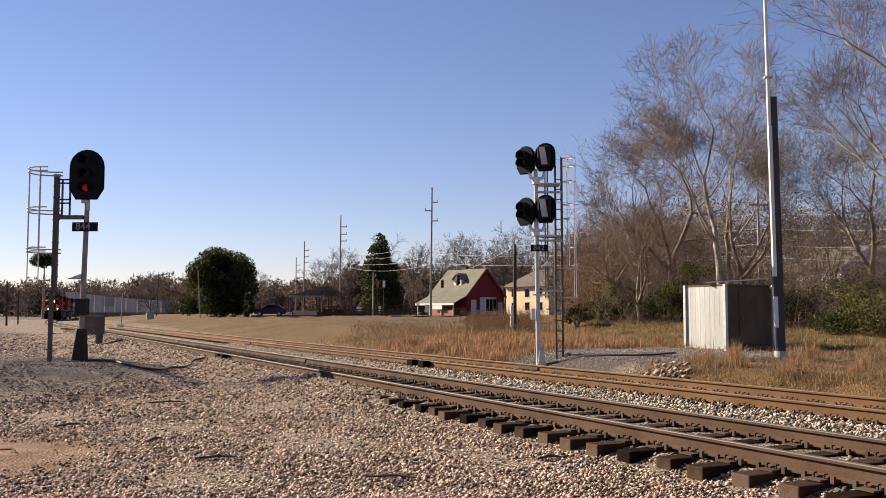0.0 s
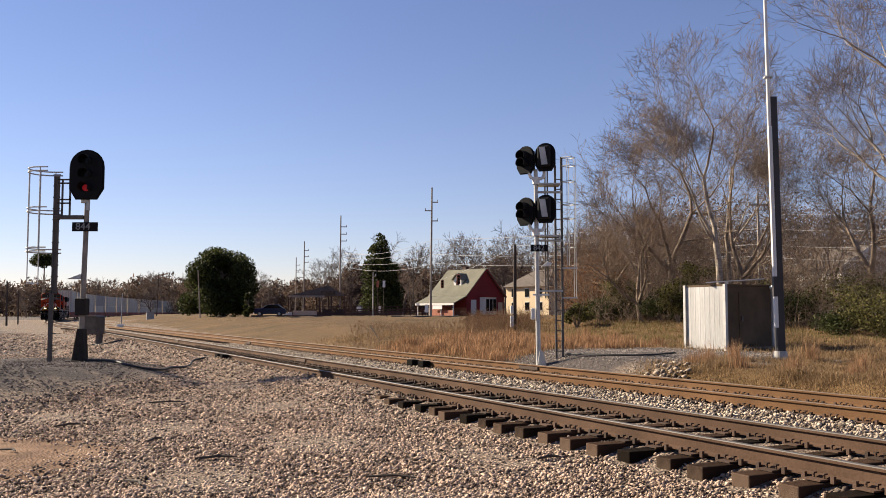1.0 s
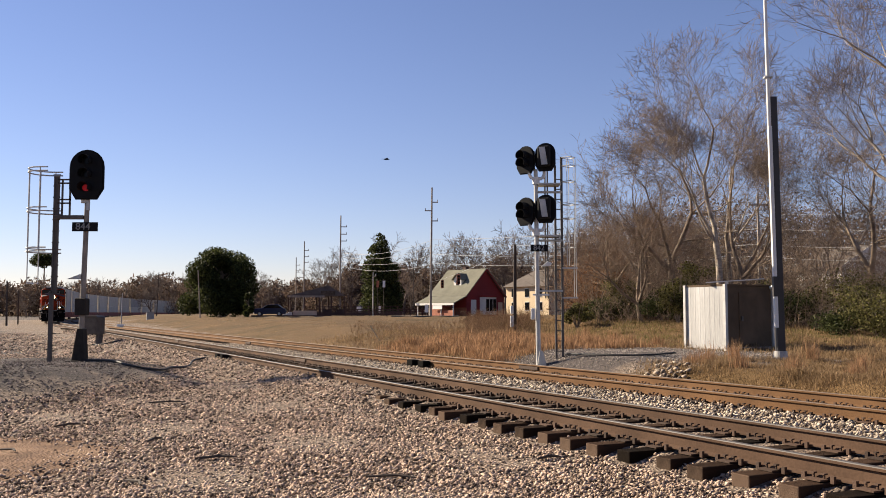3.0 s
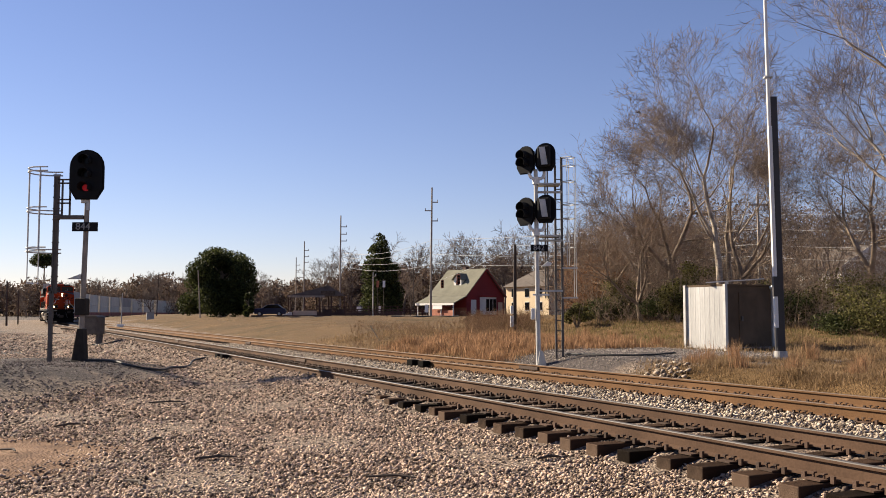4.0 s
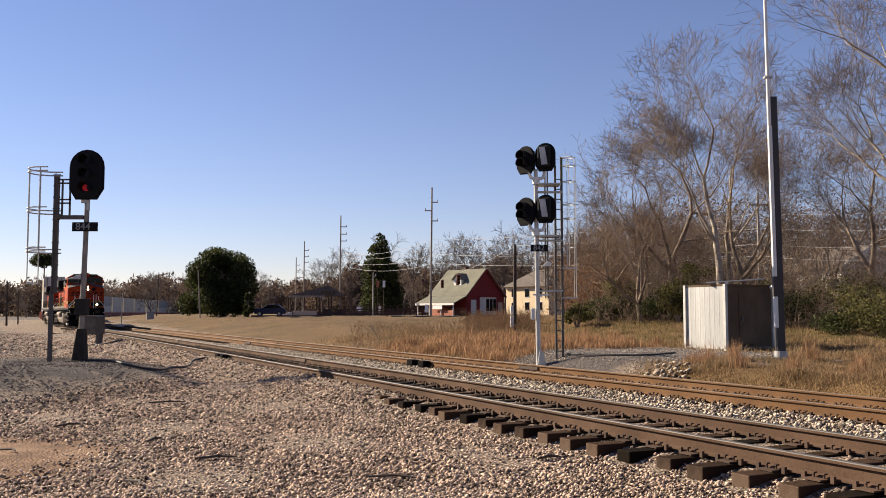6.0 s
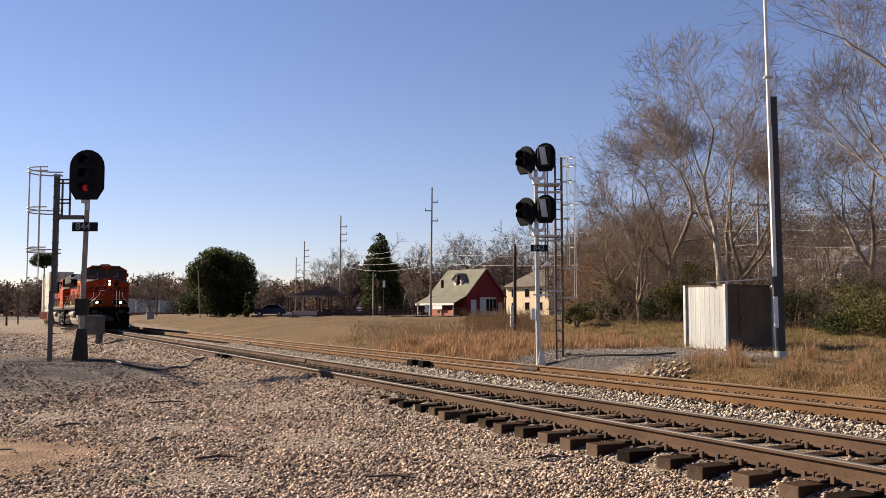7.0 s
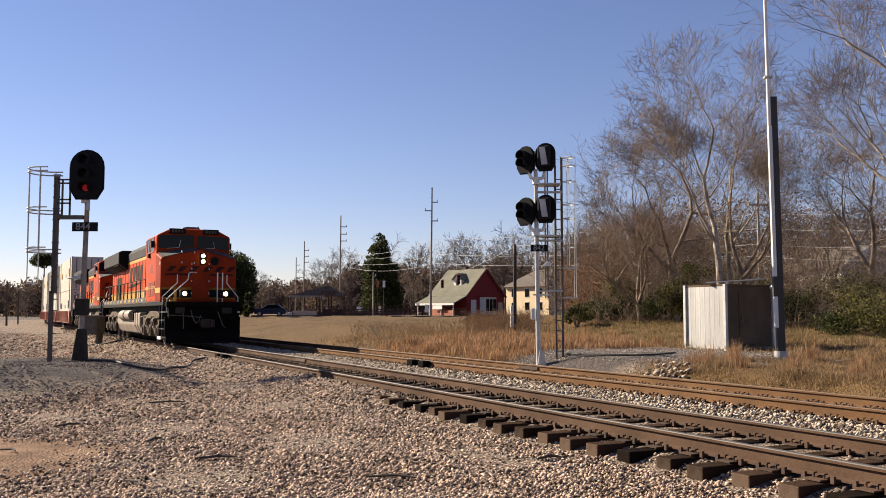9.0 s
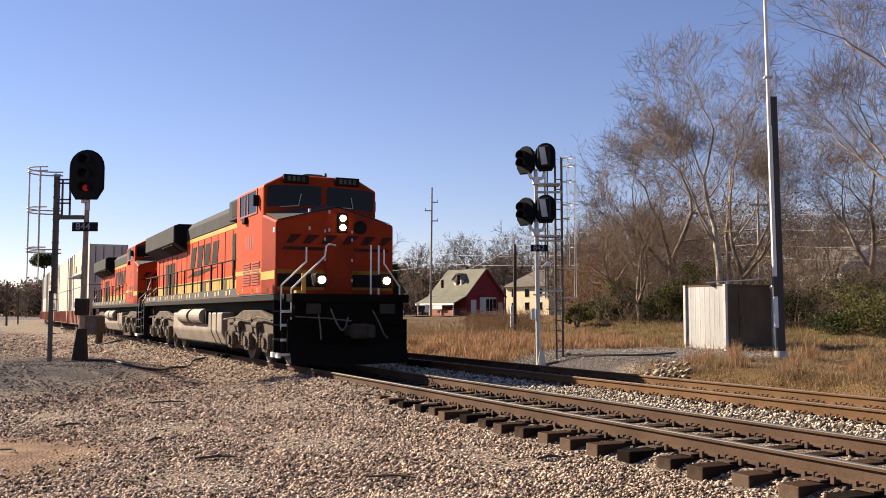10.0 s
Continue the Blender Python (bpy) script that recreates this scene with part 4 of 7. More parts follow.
        part("step_edge", box(B(), -1.56, -0.80, sy * 1.55 - 0.02, sy * 1.55 + 0.02, 0.26, 0.38), M_WHITE, st, "white-painted step edge")
        # pale hand grips on the front
        part("grab_rail", pipe(B(), [(-0.95, sy * 1.50, 0.9), (-0.95, sy * 1.50, 1.95), (-0.7, sy * 0.98, 2.50), (-0.7, sy * 0.98, 2.84)], 0.022), M_WHITE, plat, "white-painted grab rail")
        if sy < 0:
            part("grab_rail", pipe(B(), [(-0.42, sy * 1.42, 1.35), (-0.42, sy * 1.42, 1.85), (-0.42, sy * 0.62, 2.62), (-0.45, sy * 0.58, 2.86), (-0.55, sy * 0.48, 2.92), (-0.9, sy * 0.2, 2.92)], 0.022), M_WHITE, plat, "white-painted grab rail")
        else:
            for y in (0.56, 0.76):
                part("grab_post", rod(B(), (-0.5, y, 1.74), (-0.5, y, 2.92), 0.024), M_WHITE, plat, "white-painted upright grab post")
        # rear steps
        st = part("step_well", box(B(), -22.94, -22.90, sy * 1.42 - 0.10, sy * 1.42 + 0.10, 0.32, 1.62), M_LOCOBLACK, L)
        part("stringer", box(B(), -22.30, -22.26, sy * 1.42 - 0.10, sy * 1.42 + 0.10, 0.32, 1.62), M_LOCOBLACK, st)
        for z in (0.36, 0.72, 1.08, 1.4):
            part("step", box(B(), -22.9, -22.3, sy * 1.40 - 0.14, sy * 1.40 + 0.14, z, z + 0.04), M_LOCOBLACK, st)
        bm = B()
        pipe(bm, [(-22.3, sy * 1.52, 0.6), (-22.3, sy * 1.52, 1.9), (-22.75, sy * 1.2, 2.7), (-22.75, sy * 1.2, 2.9)], 0.02)
        part("grab_rail", bm, M_ALU, L)
    # fuel tank and air reservoirs
    bm = B()
    prism(bm, [(-1.48, 0.75), (-1.30, 0.36), (1.30, 0.36), (1.48, 0.75), (1.48, 1.32), (-1.48, 1.32)], 'x', -15.2, -7.2, 0.05)
    tank = part("fuel_tank", bm, M_TANK, L, "dusty pale grey fuel tank")
    bm = B()
    for x in (-7.9, -8.6):
        prism(bm, [(-1.495, 0.75), (-1.31, 0.345), (1.31, 0.345), (1.495, 0.75), (1.495, 1.33), (-1.495, 1.33)], 'x', x - 0.03, x + 0.03)
    part("tank_strap", bm, M_LOCOGREY, tank)
    for sy in (-1, 1):
        # Black block in place of a hollow; its colour gives the recess shade.
        bm = B()
        box(bm, -13.4, -9.1, sy * 1.42 - 0.12, sy * 1.42 + 0.12, 0.96, 1.36)
        part("tank_recess", bm, M_LOCOBLACK, tank)
        for x in (-13.2, -11.1):
            bm = B()
            rod(bm, (x, sy * 1.47, 1.20), (x + 1.7, sy * 1.47, 1.20), 0.24, n=20)
            rod(bm, (x - 0.06, sy * 1.47, 1.20), (x + 1.76, sy * 1.47, 1.20), 0.19, n=20)
            part("air_reservoir", bm, M_TANK, tank, "pale dusty cylinder")
    bogie(L, -4.35, wheels)
    bogie(L, -18.4, wheels)
    return L, wheels


loco_a, wheels_a = build_locomotive()
loco_b = copy_thing(loco_a, pose(0, 0, 0))


# lamps of the trailing unit are dark
def darken(ob):
    for c in ob.children_recursive:
        if c.name.startswith(("headlight.", "ditch_light.")) and c.data.materials[0] == M_LAMP:
            c.data = c.data.copy()
            c.data.materials[0] = M_ALU
            c["label"] = "unlit lamp glass"


darken(loco_b)
loco_b["label"] = "orange diesel locomotive with unlit lamps, coupled second in the train"


def build_well_car(upper, lower, label, pale):
    C = thing("well_car", label, "freight car", group="container cars of the train")
    bm = B()
    for sy in (-1, 1):
        prism(bm, [(-8.9, 1.25), (-8.3, 0.42), (8.3, 0.42), (8.9, 1.25), (8.9, 1.5), (-8.9, 1.5)], 'y', sy * 1.36, sy * 1.48)
        for k in range(12):
            x = -7.7 + 1.4 * k
            box(bm, x - 0.05, x + 0.05, sy * 1.5 - 0.05, sy * 1.5 + 0.05, 0.46, 1.48)
    well = part("well_body", bm, M_WELL, C, "faded red steel well sides")
    bm = B()
    box(bm, -8.4, 8.4, -1.36, 1.36, 0.38, 0.46)
    part("well_floor", bm, M_WELL, well)
    bm = B()
    for sx in (-1, 1):
        box(bm, min(sx * 8.2, sx * 9.3), max(sx * 8.2, sx * 9.3), -1.3, 1.3, 1.0, 1.4, 0.03)
    part("end_platform", bm, M_WELL, C)
    for z0, h, m, lab in ((0.47, 2.86, lower, "ribbed steel shipping container in the well"), (3.36, 2.94, upper, "ribbed steel shipping container stacked on top")):
        plan = []
        for k in range(26):
            x = -7.8 + 0.624 * k
            plan += [(x - 0.09, -1.265), (x - 0.05, -1.275), (x + 0.05, -1.275), (x + 0.09, -1.265)]
        plan = [(-8.05, -1.265)] + plan + [(8.05, -1.265), (8.05, 1.265)] + [(-a, -b) for a, b in plan] + [(-8.05, 1.265)]
        ct = part("container", prism(B(), plan, 'z', z0 + 0.02, z0 + h), m, C, lab)
        for sx in (-6.1, 6.1, -8.06, 8.06):
            for sy in (-1, 1):
                part("corner_post", box(B(), sx - 0.09, sx + 0.09, sy * 1.29 - 0.03, sy * 1.29 + 0.03, z0, z0 + h + 0.01), M_CONT_GREY, ct)
        for y in (-0.9, -0.35, 0.35, 0.9):
            part("door_bar", rod(B(), (8.09, y, z0 + 0.15), (8.09, y, z0 + h - 0.15), 0.03), M_ALU_DARK, ct)
        if pale:
            for k, (x, w, hh) in enumerate(((-5.0, 1.6, 0.5), (4.6, 0.7, 0.7), (1.0, 0.3, 0.3))):
                part("painted_panel", box(B(), x, x + w, -1.322, -1.297, z0 + h * 0.45, z0 + h * 0.45 + hh), M_YELLOW if h > 2.9 else M_BLUE, ct, "plain painted panel on the side")
    for sx in (-1, 1):
        bm = B()
        for sy in (-1, 1):
            prism(bm, [(sx * 9.45 - 1.2, 0.5), (sx * 9.45 - 0.5, 0.38), (sx * 9.45 + 0.5, 0.38), (sx * 9.45 + 1.2, 0.5), (sx * 9.45 + 0.5, 0.8), (sx * 9.45 - 0.5, 0.8)], 'y', sy * 0.92 - 0.07, sy * 0.92 + 0.07)
        for dx in (-0.9, 0.9):
            rod(bm, (sx * 9.45 + dx, -0.82, 0.46), (sx * 9.45 + dx, -0.70, 0.46), 0.46, n=18)
            rod(bm, (sx * 9.45 + dx, 0.70, 0.46), (sx * 9.45 + dx, 0.82, 0.46), 0.46, n=18)
            rod(bm, (sx * 9.45 + dx, -0.95, 0.46), (sx * 9.45 + dx, 0.95, 0.46), 0.08)
        if sx < 0:
            part("truck", bm, M_LOCOBLACK, C)
        else:
            bm.free()
    return C


car_a = build_well_car(M_CONT_WHITE, M_CONT_WHITE, "red well car with two white stacked shipping containers", True)
car_b = build_well_car(M_CONT_WHITE, M_CONT_WHITE, "red well car with plain white stacked shipping containers", False)
car_c = build_well_car(M_CONT_GREY, M_CONT_WHITE, "red well car with grey over white shipping containers", False)
CARS = [car_a]
for k in range(1, 20):
    src = (car_a, car_b, car_a, car_c, car_a)[k % 5]
    if k == 1:
        CARS.append(car_b)
    elif k == 3:
        CARS.append(car_c)
    else:
        CARS.append(copy_thing(src, pose(0, 0, 0)))
CAR_PITCH, CAR_FIRST = 19.0, 58.9


# ---- signals, shed and lineside things ----
def letters(body, size, material, parent, m, name="lettering"):
    cu = bpy.data.curves.new(name, 'FONT')
    cu.body, cu.size, cu.extrude, cu.align_x, cu.align_y = body, size, 0.004, 'CENTER', 'CENTER'
    tmp = bpy.data.objects.new(name, cu)
    scene.collection.objects.link(tmp)
    me = bpy.data.meshes.new_from_object(tmp.evaluated_get(bpy.context.evaluated_depsgraph_get()))
    scene.collection.objects.unlink(tmp)
    bpy.data.objects.remove(tmp)
    me.materials.clear()
    me.materials.append(material)
    ob = new(name, me)
    ob.parent = parent
    ob.matrix_basis = m
    return ob


def capsule(w, h, n=10, flat=0.62):
    """Outline of a signal background: round top, clipped lower corners."""
    r = w / 2
    pts = [(r * math.cos(math.pi * k / n), h / 2 - r + r * math.sin(math.pi * k / n)) for k in range(n + 1)]
    return pts + [(-r, -h / 2 + r * 0.62), (-r * flat, -h / 2), (r * flat, -h / 2), (r, -h / 2 + r * 0.62)]


def target(parent, m, w, h, lenses, lit=None, visor=True):
    """A black signal head: background plate, lamp casings with hoods; faces local -y."""
    bm = B()
    prism(bm, capsule(w, h), 'y', -0.012, 0.012)
    prism(bm, capsule(w * 0.90, h * 0.93), 'y', -0.05, 0.0)
    bg = part("signal_head", bm, M_SIGBLACK, parent, "black round-topped signal background")
    bg.matrix_basis = m
    bm = B()
    box(bm, -w * 0.30, w * 0.30, 0.0, 0.26, -h * 0.36, h * 0.36, 0.05)
    part("lamp_case", bm, M_SIGBLACK, bg)
    for k in range(lenses):
        z = (k - (lenses - 1) / 2) * h * 0.27
        bm = B()
        # open half-round hood
        n, r = 12, 0.15
        ang = [math.radians(-30 + 240 * i / n) for i in range(n + 1)]
        prism(bm, [(r * math.cos(a), z + r * math.sin(a)) for a in ang] + [((r - 0.008) * math.cos(a), z + (r - 0.008) * math.sin(a)) for a in ang[::-1]], 'y', -0.33, -0.05)
        part("hood", bm, M_SIGBLACK, bg)
        bm = B()
        disc(bm, (0, -0.06, z), (0, 1, 0), 0.09, 0.02, 16)
        part("lens", bm, M_RED_LAMP if k == lit else M_GLASS, bg, "red lens, lit" if k == lit else "")
    return bg


def hoop_cage(parent, x, y, z0, z1, r, sx):
    """Safety hoops and uprights round a ladder; sx: the side on which it bulges."""
    n = 8
    zs = [z0 + (z1 - z0) * k / 2 for k in range(3)]
    for z in zs:
        bm = B()
        for dz in (0, -0.10):
            pts = [(x, y - r, z + dz)] + [(x + sx * (r * 0.4 + r * math.cos(a)), y + r * math.sin(a), z + dz) for a in [math.radians(-90 + 180 * k / n) for k in range(n + 1)]] + [(x, y + r, z + dz)]
            pipe(bm, pts, 0.020, 5)
        part("cage_hoop", bm, M_ALU, parent)
    bm = B()
    for k in (0, 2, 4, 6, 8):
        a = math.radians(-90 + 180 * k / n)
        px, py = x + sx * (r * 0.4 + r * math.cos(a)), y + r * math.sin(a)
        rod(bm, (px, py, z0 - (0.95 if k in (4, 6) else 0.1)), (px, py, z1), 0.016, n=5)
    part("cage_bar", bm, M_ALU, parent)
    bm = B()
    a0, a1 = [(x + sx * (r * 0.4 + r * math.cos(math.radians(-90 + 180 * k / n))), y + r * math.sin(math.radians(-90 + 180 * k / n)), z0 - 0.95) for k in (4, 6)]
    rod(bm, a0, a1, 0.02)
    part("cage_foot", bm, M_WHITE, parent)


def near_signal():
    x0, y0 = -9.80, 25.0
    zb = gz(x0, y0) - 0.05
    S = thing("railway_signal", "single-head black railway signal on a grey mast with caged ladder", "railway signal", pose(x0, y0, 0))
    bm = B()
    rod(bm, (0, 0, zb + 0.4), (0.08, 0, 4.55), 0.075, 0.065, n=14)
    mast = part("mast", bm, M_MAST, S, "weathered grey-brown steel mast")
    bm = B()
    prism(bm, [(-0.20, zb), (0.17, zb), (0.10, zb + 0.95), (-0.06, zb + 0.95)], 'y', -0.16, 0.16, 0.02)
    box(bm, -0.30, 0.34, -0.30, 0.30, zb - 0.2, zb + 0.09, 0.02)
    part("mast_base", bm, M_BASE, S, "dark cast mast base")
    bm = B()
    box(bm, -0.14, 0.16, -0.16, 0.16, 1.24, 1.70, 0.03)
    part("junction_box", bm, M_BASE, S)
    target(S, pose(0.11, -0.16, 5.06), 0.95, 1.37, 3, lit=0)
    bm = B()
    rod(bm, (0.02, -0.02, 4.3), (0.02, -0.02, 4.52), 0.11, n=12)
    rod(bm, (0.10, -0.02, 4.1), (0.10, -0.02, 4.5), 0.06, n=8)
    part("head_bracket", bm, M_ALU, S)
    bm = B()
    zp = 3.64
    box(bm, -0.28, 0.42, -0.115, -0.09, zp - 0.125, zp + 0.125, 0.008)
    plate = part("number_plate", bm, M_SIGBLACK, S, "black plate with pale milepost numerals")
    letters("844", 0.27, M_CONT_GREY, plate, pose(0.02, -0.119, zp, 90, 0, 0))
    # ladder stand with its cage
    bm = B()
    xl = -0.78
    for dx in (-0.055, 0.055):
        box(bm, xl + dx - 0.018, xl + dx + 0.018, 0.0, 0.07, 1.83, 5.04)
    box(bm, xl - 0.05, xl + 0.05, 0.02, 0.05, 1.83, 5.04)
    st = part("ladder_stand", bm, M_ALU_DARK, S, "dark steel ladder stringers")
    bm = B()
    box(bm, xl - 0.12, xl - 0.01, 0.0, 0.06, zb - 0.1, 1.90)
    part("stand_leg", bm, M_ALU_DARK, st)
    for k in range(16):
        bm = B()
        z = zb + 0.5 + 0.31 * k
        rod(bm, (xl - 0.10, 0.035, z), (xl + 0.10, 0.035, z), 0.014)
        part("rung", bm, M_ALU_DARK, st)
    bm = B()
    zt, zm = 4.95, 3.95
    for x in (xl + 0.16, xl + 0.37):
        box(bm, x - 0.02, x + 0.02, 0.0, 0.05, zm, zt)
    for z in (zt, zt - 0.10, zt - 0.55, zt - 0.65):
        box(bm, xl, xl + 0.39, 0.0, 0.05, z - 0.02, z + 0.02)
    part("side_rail", bm, M_ALU_DARK, st)
    bm = B()
    za = 3.91
    box(bm, xl, 0.0, -0.10, 0.12, za - 0.05, za + 0.05, 0.01)
    part("cross_arm", bm, M_ALU_DARK, S)
    hoop_cage(st, xl - 0.05, 0.03, 3.06, 5.23, 0.50, -1)
    # hooded lamp half way up
    bm = B()
    prism(bm, [(-0.40, -0.03), (-0.05, 0.10), (-0.02, 0.10), (-0.02, -0.03)], 'y', -0.1, 0.1, 0.01)
    l = part("side_lamp", bm, M_ALU, S)
    l.location = (0, 0, 2.25)


def far_signal():
    x0, y0 = 2.79, 27.0
    zb = gz(x0, y0) - 0.04
    S = thing("railway_signal", "four-headed black railway signal on a pale mast with ladder", "railway signal", pose(x0, y0, 0))
    bm = B()
    rod(bm, (0, 0, zb), (-0.05, 0, 5.54), 0.072, 0.06, n=14)
    part("mast", bm, M_ALU, S, "pale painted steel mast")
    bm = B()
    prism(bm, [(-0.05, zb + 0.02), (0.24, zb + 0.02), (0.12, zb + 0.52), (0.02, zb + 0.52)], 'y', -0.12, 0.12, 0.01)
    box(bm, -0.34, 0.30, -0.3, 0.3, zb - 0.25, zb + 0.06, 0.02)
    part("mast_base", bm, M_CONCRETE, S, "concrete footing with steel base")
    for zc in (5.88, 4.35):
        a = target(S, pose(-0.34, 0.02, zc - 0.06, 0, 0, -38), 0.62, 0.84, 2)
        b = target(S, pose(0.22, -0.18, zc, 0, 0, 158), 0.62, 0.84, 2)
        bm = B()
        slab(bm, [(-0.14, 0.262, -0.26), (0.04, 0.262, -0.26), (0.12, 0.262, 0.26), (-0.06, 0.262, 0.26)], (0, 1, 0), 0.012)
        part("back_hatch", bm, M_ALU, b, "pale grey hatch on the back")
        bm = B()
        zz = zc - 0.62
        pipe(bm, [(-0.24, -0.05, zc - 0.38), (-0.24, -0.05, zz + 0.12), (-0.17, -0.05, zz), (0.14, -0.05, zz), (0.20, -0.05, zz + 0.12), (0.20, -0.05, zc - 0.36)], 0.05, 10)
        rod(bm, (-0.04, 0, zz - 0.16), (-0.04, 0, zz + 0.05), 0.11, n=12)
        part("bracket", bm, M_WHITE, S, "pale curved pipe bracket")
        bm = B()
        box(bm, 0.02, 0.66, -0.25, 0.35, zz - 0.20, zz - 0.15)
        part("platform", bm, M_ALU, S, "small steel grating platform")
    bm = B()
    zp = 3.20
    box(bm, -0.22, 0.28, -0.12, -0.10, zp - 0.10, zp + 0.10, 0.006)
    plate = part("number_plate", bm, M_SIGBLACK, S, "black plate with pale milepost numerals")
    letters("842", 0.22, M_CONT_GREY, plate, pose(0.02, -0.124, zp, 90, 0, 0))
    # ladder
    xl, xr = 3.34 - x0, 3.51 - x0 + 0.02
    bm = B()
    zt = 5.95
    box(bm, xl - 0.03, xl + 0.03, 0.2, 0.27, zb - 0.1, zt - 0.25)
    box(bm, xr - 0.035, xr + 0.035, 0.2, 0.27, zb - 0.1, zt)
    ld = part("ladder", bm, M_ALU_DARK, S, "tall galvanised ladder")
    for k in range(19):
        bm = B()
        z = zb + 0.2 + 0.30 * k
        rod(bm, (xl, 0.235, z), (xr, 0.235, z), 0.016)
        part("rung", bm, M_ALU_DARK, ld)
    bm = B()
    for z in (5.93, 5.68, 5.21, 4.52, 4.10, 3.24):
        pipe(bm, [(xr, 0.2, z), (xr + 0.25, 0.0, z), (xr + 0.42, 0.24, z), (xr + 0.25, 0.48, z), (xr, 0.27, z)], 0.014, 5)
    for dx, dy in ((0.14, 0.05), (0.36, 0.1), (0.42, 0.24), (0.25, 0.46)):
        rod(bm, (xr + dx, dy, 2.70), (xr + dx, dy, 5.88), 0.010, n=5)
    for dx in (0.36, 0.42):
        rod(bm, (xr + dx, 0.24, 1.75), (xr + dx, 0.24, 2.70), 0.011, n=5)
    for z in (1.75, 2.63):
        box(bm, xr, xr + 0.46, 0.18, 0.28, z - 0.02, z + 0.02)
    part("ladder_cage", bm, M_ALU, ld)
    for z in (4.88, 3.44, 1.95):
        part("ladder_stay", box(B(), 0.0, xr, 0.05, 0.22, z - 0.025, z + 0.025), M_ALU, S)
    bm = B()
    for x in (3.10 - x0, 3.03 - x0):
        rod(bm, (x, 0.15, 1.73), (x, 0.15, 5.54), 0.022)
    part("conduit", bm, M_ALU_DARK, S)
    bm = B()
    prism(bm, [(0.10, 0.0), (0.28, 0.16), (0.42, 0.10), (0.36, 0.02)], 'y', -0.05, 0.08, 0.01)
    o = part("service_lamp", bm, M_WHITE, S)
    o.location = (0, 0, 2.66)
    part("mast_bracket", box(B(), -0.16, 0.32, -0.06, -0.02, 1.81, 1.86), M_WHITE, S)
    part("meter_box", box(B(), -0.22, -0.10, -0.09, 0.0, 1.11, 1.44, 0.02), M_WHITE, S)


near_signal()
far_signal()


def tall_pole():
    x, y = 8.76, 24.0
    zb = gz(x, y) - 0.1
    P = thing("tilting_mast", "tall slim grey and dark steel mast on a concrete footing", "pole", pose(x, y, 0, 0, -0.55, 0))
    bm = B()
    rod(bm, (0, 0, zb), (0, 0, zb + 0.34), 0.19, 0.17, n=18)
    part("footing", bm, M_CONCRETE, P, "round pale concrete footing")
    bm = B()
    box(bm, -0.10, 0.11, -0.10, 0.12, zb + 0.3, 7.00, 0.015)
    part("lower_mast", bm, M_BRONZE, P, "dark square lower mast")
    bm = B()
    box(bm, -0.155, -0.06, -0.13, -0.02, 0.92, 6.2, 0.012)
    rod(bm, (-0.11, -0.07, 6.1), (-0.11, -0.07, 13.0), 0.052, 0.036, n=12)
    part("upper_mast", bm, M_WHITE, P, "pale sunlit slim upper mast")
    bm = B()
    z = 7.52
    box(bm, -0.20, 0.0, -0.14, 0.02, z - 0.025, z + 0.025)
    part("mast_clamp", bm, M_ALU, P)
    bm = B()
    box(bm, -0.165, -0.05, -0.14, -0.01, 1.73, 2.25)
    part("hinge_sleeve", bm, M_BRONZE, P)


tall_pole()


